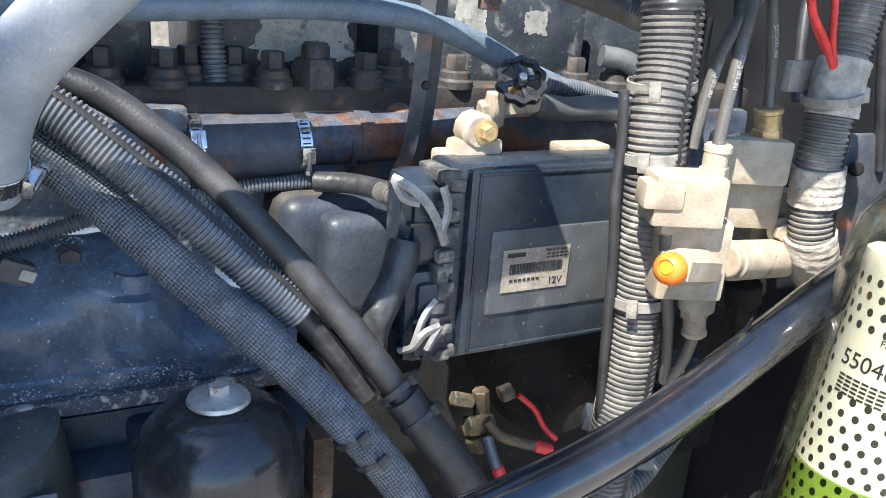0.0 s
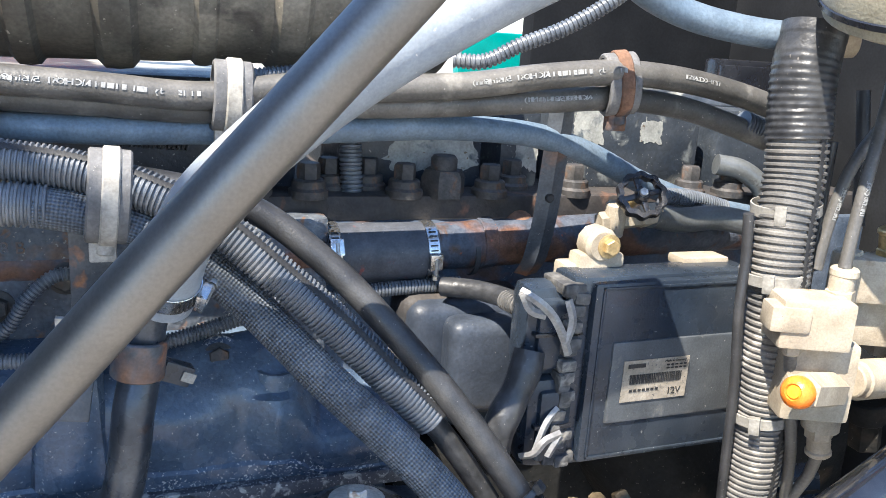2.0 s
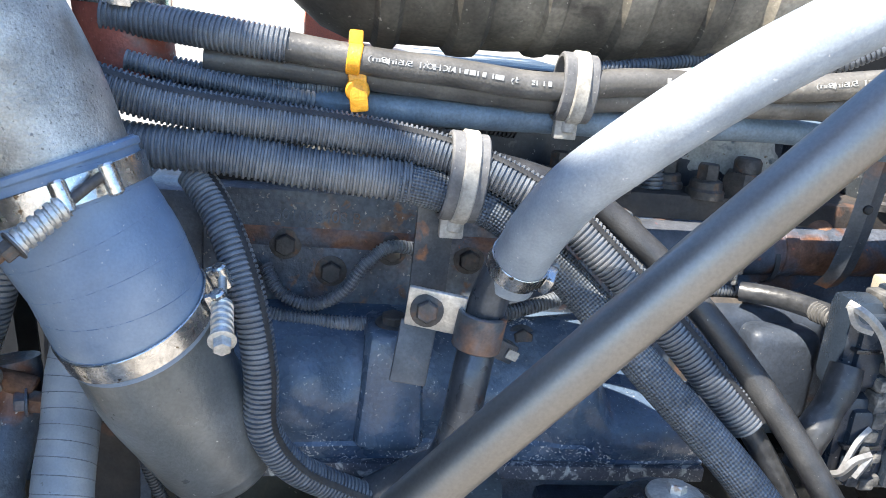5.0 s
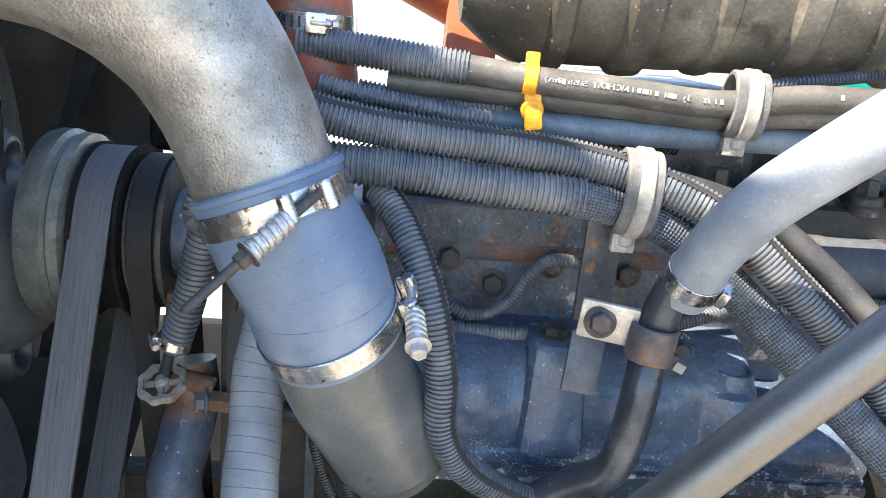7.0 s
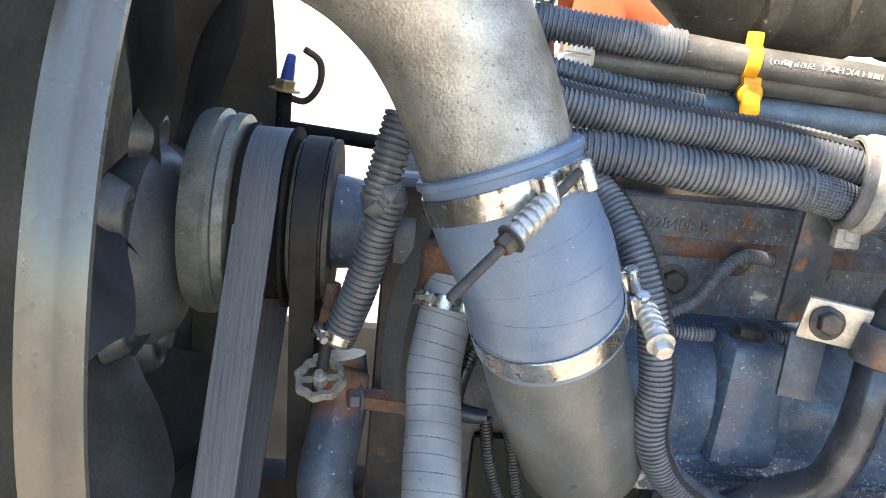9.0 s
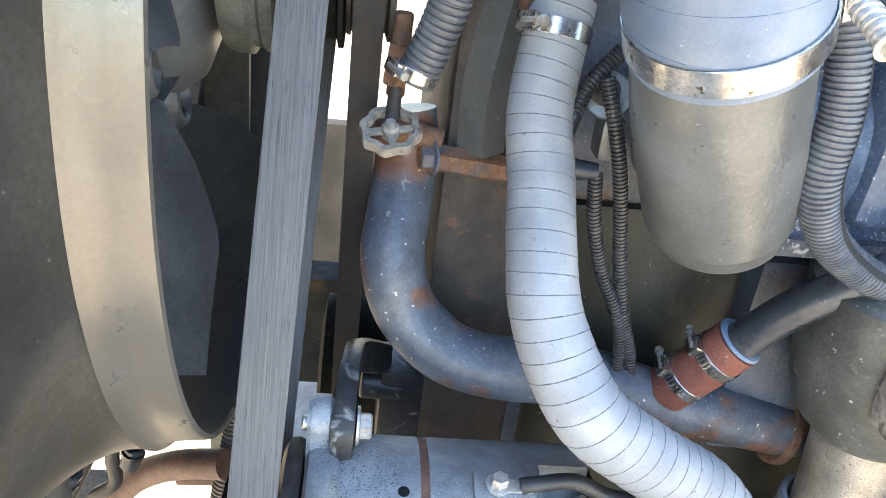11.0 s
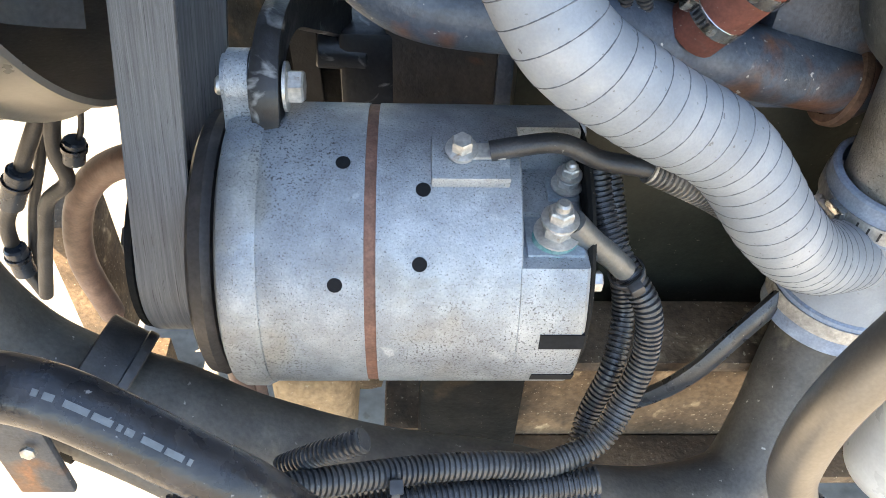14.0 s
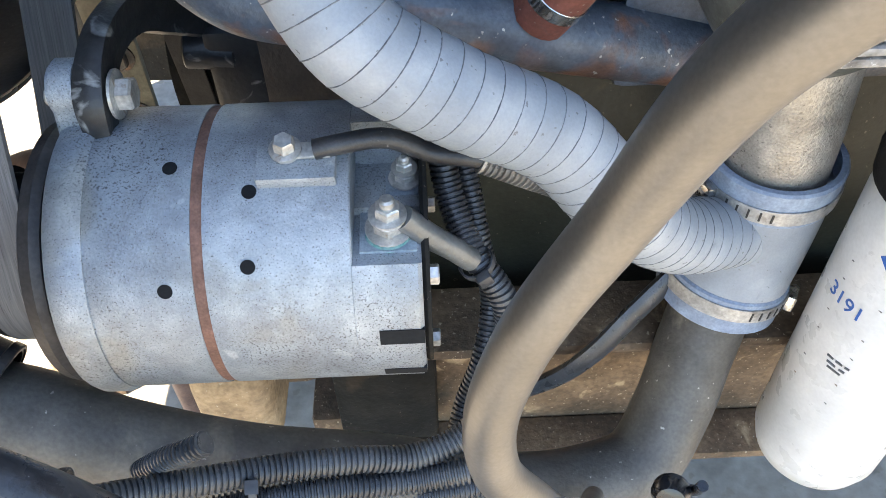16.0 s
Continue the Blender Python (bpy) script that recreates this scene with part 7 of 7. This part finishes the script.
part("rear_end", rear_end(), M_ALT, alt)
part("terminal_ledge", box((-0.296, 0.612, FLOOR - 0.004), (-0.259, 0.648, FLOOR + 0.002), 0.001), M_ALTD, alt, "pale terminal seat")
UPW = V(0.02, -0.12, 0.99).normalized()
base1, base2 = V(-0.277, 0.627, FLOOR + 0.002), V(-0.266, 0.668, FLOOR + 0.0085)
for b0, s in ((base1, 1.0), (base2, 0.72)):
    part("terminal_stud", rod(b0, b0 + UPW * (0.036 * s), 0.0048 * s, 16), M_ZINC, alt)
    part("stud_nut", hexhead(b0 + UPW * (0.006 * s), UPW, 0.0105 * s, 0.009 * s, 0.002), M_ZINC, alt)
    part("stud_washer", rod(b0 + UPW * (0.015 * s), b0 + UPW * (0.0185 * s), 0.0112 * s, 20), M_ZINC, alt)
    part("top_nut", hexhead(b0 + UPW * (0.0195 * s), UPW, 0.0085 * s, 0.008 * s, 0.002), M_ZINC, alt)
part("verdigris", lathe([(0.005, 0), (0.0155, 0), (0.013, 0.0035), (0.005, 0.006)], aim(base1, UPW), 28), M_COPPER, alt, "blue-green corrosion")
part("rear_pad", box((-0.013, -0.010, -0.003), (0.0085, 0.012, 0.0006), 0.0008, Matrix.Translation(base2)), M_ALTD, alt)
for z0, y0 in ((0.672, -1), (0.624, -1)):
    a = math.asin(max(-1, min(1, (z0 - AP.z) / AR)))
    q = round_alt(-0.272, a)
    part("slot", box((-0.014, -0.0065, -0.01), (0.0155, 0.0065, 0.0005), 0, Matrix.Translation(q) @ Matrix((V(1, 0, 0), V(0, math.sin(a), math.cos(a)), V(0, -math.cos(a), math.sin(a)))).transposed().to_4x4()), M_PANEL, alt)
part("end_plate", lathe([(0, -0.2565), (0.091, -0.2565), (0.093, -0.254), (0.092, -0.2515), (0, -0.2515)], AM, 60), M_DARK, alt)
for k in range(4):
    a = 0.5 + k * math.pi / 2
    part("through_bolt", hexhead((-0.2515, AP.y - 0.084 * math.cos(a), AP.z + 0.084 * math.sin(a)), (1, 0, 0), 0.007, 0.006), M_ZINC, alt)
part("rear_stud", join(rod((-0.262, 0.735, 0.752), (-0.262, 0.73, 0.775), 0.004, 12), hexhead((-0.262, 0.733, 0.757), (0, -0.2, 1), 0.007, 0.006)), M_BRASS, alt)
part("fan_disc", lathe([(0.02, -0.514), (0.088, -0.514), (0.0955, -0.510), (0.0975, -0.502), (0.094, -0.4965), (0.02, -0.494)], AM, 64), M_DISC, alt, "dark cooling fan disc")
part("pulley", lathe([(0, -0.563), (0.02, -0.563), (0.063, -0.560), (0.064, -0.555), (0.059, -0.554), (0.059, -0.510), (0.02, -0.494), (0, -0.494)], AM, 56), M_DARK, alt)
part("pulley_nut", hexhead((-0.563, AP.y, AP.z), (-1, 0, 0), 0.014, 0.014, 0.003), M_BOLT, alt)
hose("charging_cable", [tm @ V(0.012, 0, 0.0135), tm @ V(0.03, 0.002, 0.016), tm @ V(0.055, 0.006, 0.015), (-0.244, 0.665, 0.757), (-0.218, 0.660, 0.756), (-0.192, 0.660, 0.743), (-0.161, 0.675, 0.715)], 0.0068, M_RUBBER, "black cable from the alternator terminal", "wire", seg=14)
conduit("corrugated_conduit", [(-0.216, 0.660, 0.755), (-0.192, 0.660, 0.743), (-0.156, 0.670, 0.716), (-0.106, 0.690, 0.664)], 0.0095, "tan dusty conduit over the cable", M_LOOMDUST, 0.0038, None, 14)

# ---- alternator bracket ----
ab = thing("alternator_bracket", (-0.44, 0.80, 0.72), "black cast alternator bracket with peeling paint", "bracket")
part("link", sweep(Path([(-0.466, 0.702, 0.758), (-0.466, 0.709, 0.779), (-0.465, 0.732, 0.795), (-0.463, 0.765, 0.797), (-0.460, 0.800, 0.787), (-0.450, 0.835, 0.765), (-0.43, 0.875, 0.735)], 0.004, [1.0, 1.15, 1.0, 0.95, 0.95, 1.0, 1.0], (1, 0, 0)), 0.017, 12, lambda s, a: 1.0 if abs(math.cos(a)) < 0.75 else 0.6), M_CANP, ab)
part("pivot_bolt", join(hexhead((-0.4545, 0.712, 0.779), (1, 0, 0), 0.0115, 0.010, 0.003), rod((-0.500, 0.712, 0.779), (-0.455, 0.712, 0.779), 0.0065, 14)), M_ZINC, ab)
part("arm", rod((-0.451, 0.865, 0.712), (-0.408, 0.865, 0.709), 0.017, 28), M_CANP, ab)
part("block", pbox((-0.432, 0.850, 0.735), (-0.385, 0.850, 0.640), 0.06, 0.006), M_CANP, ab)

# ---- conduits from the alternator and along the bottom ----
conduit("corrugated_conduit", [(-0.241, 0.700, 0.733), (-0.237, 0.685, 0.709), (-0.229, 0.665, 0.689), (-0.218, 0.645, 0.675), (-0.202, 0.630, 0.655), (-0.196, 0.620, 0.621), (-0.208, 0.600, 0.577), (-0.227, 0.580, 0.554), (-0.263, 0.565, 0.547), (-0.314, 0.555, 0.562), (-0.362, 0.545, 0.574), (-0.407, 0.530, 0.590), (-0.448, 0.515, 0.606), (-0.478, 0.500, 0.623), (-0.517, 0.490, 0.623)], 0.0102, "corrugated conduit from the alternator along the bottom", M_LOOMBLK)
conduit("corrugated_conduit", [(-0.225, 0.720, 0.710), (-0.219, 0.700, 0.683), (-0.214, 0.680, 0.655), (-0.205, 0.660, 0.612), (-0.213, 0.630, 0.579), (-0.229, 0.610, 0.538), (-0.237, 0.590, 0.520)], 0.0092, "second corrugated conduit down from the alternator", M_LOOMBLK)
conduit("corrugated_conduit", [(-0.229, 0.555, 0.539), (-0.272, 0.550, 0.536), (-0.323, 0.540, 0.548), (-0.371, 0.530, 0.557), (-0.418, 0.520, 0.560), (-0.458, 0.500, 0.580)], 0.0105, "corrugated conduit along the bottom", M_LOOMBLK)
conduit("corrugated_conduit", [(-0.217, 0.570, 0.481), (-0.259, 0.565, 0.482), (-0.315, 0.560, 0.482), (-0.368, 0.550, 0.493)], 0.0095, "corrugated conduit along the bottom", M_LOOMBLK)
conduit("corrugated_conduit", [(-0.457, 0.540, 0.587), (-0.435, 0.535, 0.610), (-0.409, 0.530, 0.632), (-0.399, 0.530, 0.639)], 0.0085, "short open conduit end pointing up", M_LOOMBLK)
hose("terminal_lead", [base1 + UPW * 0.017 + V(0.009, 0, 0), (-0.249, 0.628, 0.717), (-0.236, 0.632, 0.702), (-0.223, 0.636, 0.685)], 0.0085, M_GREYPIPE, "grey lead with a taped joint at the terminal", "wire", seg=14)
tie((-0.219, 0.640, 0.677), (0.4, 0.2, -0.9), 0.0118, (0.3, -1, 0), "black cable tie on the conduit", M_BLKTAPE, 0.006)
tie((-0.487, 0.508, 0.627), (1, 0.1, -0.1), 0.0125, (-0.2, -0.4, 1), "black cable tie on the bottom conduit", M_BLKTAPE, 0.006)
tie((-0.382, 0.535, 0.569), (1, 0.1, -0.1), 0.0165, (-0.2, -0.6, 1), "black cable tie on the bottom conduit", M_BLKTAPE, 0.006)
GH = [(-0.623, 0.500, 0.695), (-0.600, 0.490, 0.743), (-0.570, 0.480, 0.772), (-0.540, 0.475, 0.769), (-0.512, 0.470, 0.753), (-0.486, 0.465, 0.734), (-0.456, 0.460, 0.710), (-0.428, 0.460, 0.667)]
pg = Path(GH, 0.004)
gh = thing("coolant_return_hose", GH[5], "shiny black rubber hose with faded print", "hose")
part("hose", sweep(pg, 0.0165, 28), M_GLOSSHOSE, gh)
part("print_bar", on_hose(bars([(k * 0.006 - 0.035, k * 0.006 - 0.0318 + 0.0008 * (k % 3)) for k in range(13)], 0.0032), pg, 0.16, 0.0165, (0.2, -0.5, 0.9)), M_GREYPIPE, gh)
hose("brown_hose", [(-0.586, 0.850, 0.604), (-0.630, 0.870, 0.584), (-0.687, 0.900, 0.539), (-0.740, 0.930, 0.457), (-0.769, 0.950, 0.360), (-0.770, 0.970, 0.230)], 0.0165, M_BRNHOSE, "reddish brown rubber hose looping below the fan")
hose("brown_hose", [(-0.560, 0.880, 0.560), (-0.592, 0.880, 0.559), (-0.645, 0.885, 0.552)], 0.010, M_BRNHOSE, "reddish brown rubber hose looping below the fan")
for q, r2 in ((((-0.709, 0.900, 0.640), (-0.741, 0.900, 0.585), (-0.762, 0.900, 0.548), (-0.789, 0.900, 0.497), (-0.805, 0.900, 0.467), (-0.810, 0.900, 0.407), (-0.793, 0.890, 0.363)), 0.0085), (((-0.696, 0.880, 0.648), (-0.714, 0.880, 0.579), (-0.713, 0.880, 0.544), (-0.738, 0.880, 0.520), (-0.758, 0.880, 0.467), (-0.787, 0.880, 0.370)), 0.0080), (((-0.688, 0.870, 0.655), (-0.673, 0.870, 0.647), (-0.675, 0.870, 0.622), (-0.689, 0.870, 0.593)), 0.0030), (((-0.725, 0.920, 0.622), (-0.749, 0.920, 0.551), (-0.782, 0.920, 0.470), (-0.810, 0.910, 0.370)), 0.0060)):
    hose("black_cable", list(q), r2, M_RUBBER, "black cable hanging below the shroud", "wire", group="black cables", seg=12)
for p0, p1, r2 in (((-0.764, 0.895, 0.545), (-0.789, 0.895, 0.497), 0.0135), ((-0.685, 0.868, 0.607), (-0.693, 0.868, 0.579), 0.0105), ((-0.807, 0.895, 0.433), (-0.808, 0.895, 0.391), 0.0125)):
    cc = thing("cable_connector", p1, "black round connector on a hanging cable", "connector", "cable connectors")
    part("body", rod(p0, p1, r2, 18, 0.002), M_BOX, cc)
    part("collar", tube_ring(Vector(p0).lerp(Vector(p1), 0.35), Vector(p1) - Vector(p0), r2 * 1.0, 0.002, 0.006, 24), M_CAN, cc)

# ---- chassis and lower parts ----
fr = thing("chassis_rail", (0.1, 0.80, 0.20), "sandy dust-covered chassis rail below the engine", "chassis")
part("lower_flange", box((-0.30, 0.72, 0.22), (1.0, 0.779, 0.235), 0.004), M_SAND, fr)
part("web", box((-0.30, 0.78, 0.22), (1.0, 0.80, 0.444), 0.004), M_SAND, fr)
part("upper_flange", box((-0.30, 0.72, 0.445), (1.0, 0.80, 0.46), 0.004), M_SAND, fr)
part("cross_member", join(box((-0.50, 0.86, 0.20), (-0.40, 1.3, 0.29), 0.02), box((-0.40, 0.77, 0.20), (-0.29, 0.86, 0.262), 0.01)), M_SAND, fr)
part("mount_cushion", box((-0.518, 0.745, 0.24), (-0.430, 0.86, 0.388), 0.03, None, 5), M_DIRT, fr, "rounded mount caked with tan dirt")
part("gusset", box((-0.36, 0.74, 0.26), (-0.25, 0.79, 0.44), 0.01, None), M_DARK, fr)
for x in (-0.33, -0.22, -0.1, 0.05):
    part("rivet", hexhead((x, 0.78, 0.40), (0, -1, 0), 0.012, 0.008, 0.003), M_SAND, fr)
fr2 = thing("chassis_rail", (-0.2, 1.57, 0.20), "dark far chassis rail across the engine bay", "chassis")
part("rail", box((-0.76, 1.53, 0.21), (1.0, 1.61, 0.45), 0.006), M_DARK, fr2)
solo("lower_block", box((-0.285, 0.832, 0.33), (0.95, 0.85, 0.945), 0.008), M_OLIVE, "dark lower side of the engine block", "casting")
stt = thing("support_posts", (-0.593, 0.90, 0.02), "pair of brown posts under the alternator", "post")
for x, r2 in ((-0.593, 0.0165), (-0.570, 0.0075)):
    part("post", rod((x, 0.90, 0.02), (x - 0.004, 0.90, 0.373), r2, 16), M_BRNHOSE, stt)
hose("ground_strap", [(-0.030, 0.735, 0.548), (-0.068, 0.715, 0.516), (-0.104, 0.700, 0.475), (-0.136, 0.700, 0.437), (-0.172, 0.700, 0.415)], 0.0145, M_LOOMBLK, "black rubber strap behind the conduit", "wire", rf=lambda s, a: 1.0 - 0.45 * abs(math.sin(a)))
wf = thing("white_filter", (0.116, 0.655, 0.425), "white spin-on filter with blue print", "filter")
WF = Matrix.Translation((0.116, 0.655, -0.096))
part("can", lathe([(0, 0.462), (0.041, 0.463), (0.053, 0.472), (0.058, 0.490), (0.058, 0.795), (0.055, 0.808), (0, 0.81)], WF, 48), M_WHITE, wf)
wc0 = V(0.116, 0.655, -0.096)
part("mark", on_can(flat(join(box((-0.006, -0.006, -0.0002), (0.006, 0.006, 0.0003), 0), box((0.002, -0.01, -0.0002), (0.010, -0.002, 0.0003), 0)), pose(0, 0, 0, 0, 0, 45)), wc0, 0.058, -2.58, 0.772), M_BLUEINK, wf, "plain blue mark")
part("number", on_can(letters("3191", 0.019, 0.0002), wc0, 0.058, -2.86, 0.712), M_BLUEINK, wf, "blue printed number")
for z in (0.748, 0.728, 0.692, 0.668, 0.632, 0.605):
    part("print_line", on_can(bars([(-0.026, 0.012)], 0.0006), wc0, 0.058, -2.60, z), M_STRAP, wf)
part("print_rows", on_can(join(*[bars([(-0.010, -0.004), (-0.002, 0.004), (0.006, 0.010)], 0.0022), flat(bars([(-0.008, 0.0), (0.003, 0.008)], 0.0022), Matrix.Translation((0, -0.006, 0))), flat(bars([(-0.006, 0.006)], 0.0022), Matrix.Translation((0, -0.011, 0)))]), wc0, 0.058, -2.54, 0.656), M_STRAP, wf)
part("head", lathe([(0, 0.811), (0.060, 0.811), (0.062, 0.83), (0.05, 0.87), (0, 0.87)], WF, 40), M_DARK, wf, "dark filter head")
cwl = thing("hose_clip", (-0.084, 0.520, 0.565), "black wing clip on the lower pipe", "clip")
part("knob", lathe([(0, 0), (0.013, 0.002), (0.014, 0.008), (0.01, 0.016), (0, 0.018)], aim((-0.089, 0.520, 0.568), (-0.3, -0.8, 0.4)), 20), M_CAN, cwl)
part("wing", sweep(Path([(-0.088, 0.520, 0.574), (-0.077, 0.515, 0.572), (-0.074, 0.510, 0.588)], 0.003), 0.004, 10), M_CAN, cwl)
wd = thing("ribbed_casting", (0.01, 0.60, 0.855), "weathered pale ribbed casting above the coolant tee", "casting")
part("block", box((-0.058, 0.602, 0.856), (0.06, 0.66, 0.93), 0.003), M_RIBBED, wd)
random.seed(12)
for k in range(8):
    z = 0.860 + k * 0.0075
    part("rib", box((-0.0585 + random.uniform(-0.001, 0.001), 0.5975 + random.uniform(-0.001, 0.0008), z), (0.06, 0.604, z + 0.0048 + random.uniform(-0.0008, 0.0008)), 0.0012), M_RIBBED, wd)

rs = thing("radiator_strut", (-0.645, 1.166, 0.40), "olive flat strut with bolts beside the radiator", "bracket")
part("bar", box((-0.665, 1.16, 0.0), (-0.61, 1.172, 1.1), 0.003), M_STRUT, rs)
for z in (0.51, 0.64, 0.42):
    part("bolt", hexhead((-0.636, 1.16, z), (0, -1, 0), 0.014, 0.010, 0.004), M_BOLT, rs)
conduit("corrugated_conduit", [(-0.573, 0.920, 0.704), (-0.581, 0.900, 0.646), (-0.588, 0.880, 0.587), (-0.596, 0.870, 0.531), (-0.599, 0.870, 0.445)], 0.0125, "dusty brown conduit hanging behind the belt", M_LOOMDUST, 0.005)

fb = thing("flange_bolt", (0.087, 0.800, 1.078), "rusty bolt on a corroded round boss", "bolt")
part("boss", lathe([(0, 0), (0.024, 0), (0.023, 0.008), (0.015, 0.012), (0, 0.012)], aim((0.087, 0.800, 1.078), (0, -0.9, 0.35)), 30), M_COVER, fb)
part("hex", hexhead((0.086, 0.789, 1.084), (0, -0.9, 0.35), 0.0105, 0.009, 0.003), M_BOLT, fb)
sp = thing("small_plug", (0.039, 0.700, 1.101), "small black wire plug beside the pipe clamp", "connector")
part("body", box((-0.012, -0.008, -0.009), (0.014, 0.008, 0.009), 0.002, pose(*(0.042, 0.700, 1.111), 0, 25, 10)), M_BOX, sp)
part("tab", box((0.004, -0.010, -0.004), (0.016, -0.007, 0.005), 0.001, pose(*(0.042, 0.700, 1.111), 0, 25, 10)), M_CLIP, sp)

bs = thing("pressure_sender", (-0.539, 1.150, 1.246), "small brass sender with a blue cap", "sensor")
part("cap", lathe([(0, 0), (0.009, 0), (0.0085, 0.012), (0.006, 0.034), (0.004, 0.036), (0, 0.036)], aim((-0.546, 1.150, 1.263), (0.15, 0, 1)), 20), M_BLUECAP, bs, "tapered blue cap")
part("nut", hexhead((-0.548, 1.150, 1.251), (0.1, 0, 1), 0.0145, 0.012, 0.003), M_BRASS, bs)
part("stem", join(rod((-0.548, 1.150, 1.199), (-0.548, 1.150, 1.254), 0.010, 16), rod((-0.548, 1.150, 1.203), (-0.345, 1.15, 1.19), 0.010, 12)), M_DARK, bs)
hose("sender_wire", [(-0.550, 1.160, 1.244), (-0.521, 1.150, 1.240), (-0.502, 1.140, 1.264), (-0.503, 1.130, 1.295), (-0.520, 1.120, 1.307)], 0.0045, M_BRNHOSE, "brown wire looping from the sender", "wire", seg=10)
sk = thing("lower_tube", (-0.598, 0.560, 0.594), "grey tube with a clamp below the return hose", "pipe")
part("tube", sweep(Path([(-0.666, 0.600, 0.589), (-0.627, 0.580, 0.573), (-0.588, 0.570, 0.556), (-0.544, 0.560, 0.529), (-0.495, 0.550, 0.492)], 0.006), 0.0150, 26), M_PIPE2, sk)
part("band", tube_ring((-0.613, 0.577, 0.562), Vector((-0.588, 0.570, 0.556)) - Vector((-0.627, 0.580, 0.573)), 0.0155, 0.002, 0.010, 30), M_DARK, sk)
hb = thing("hose_bracket", (-0.615, 0.530, 0.622), "small grey steel bracket with a hole", "bracket")
part("plate", pbox((-0.635, 0.530, 0.570), (-0.598, 0.530, 0.658), 0.006, 0.002), M_STRAP, hb)
part("rivet", hexhead((-0.609, 0.526, 0.632), (0, -1, 0.2), 0.005, 0.003), M_ZINC, hb)

sb = thing("shroud_brace", (-0.80, 0.575, 0.893), "dark flat brace with a pale edge", "brace")
part("bar", sweep(Path([(-0.81, 0.583, 0.876), (-0.65, 0.428, 0.963), (-0.487, 0.268, 1.052), (-0.466, 0.247, 1.063)], 0.02, None, (0, 0, 1)), 0.0085, 4), M_STRUT, sb)
part("pale_edge", sweep(Path([(-0.805, 0.583, 0.8845), (-0.65, 0.430, 0.9705), (-0.487, 0.2700, 1.0595), (-0.466, 0.2490, 1.071)], 0.02), 0.0010, 8), M_ZINC, sb, "thin pale edge")
tp = thing("dusty_plate", (-0.787, 1.020, 0.215), "tan dusty steel plate behind the hose", "bracket")
part("plate", pbox((-0.850, 1.020, 0.060), (-0.800, 1.020, 0.339), 0.10, 0.004), M_SAND, tp)
part("foot", box((-0.84, 0.99, 0.0), (-0.74, 1.05, (-0.812, 1.020, 0.073)[2]), 0.004), M_SAND, tp)
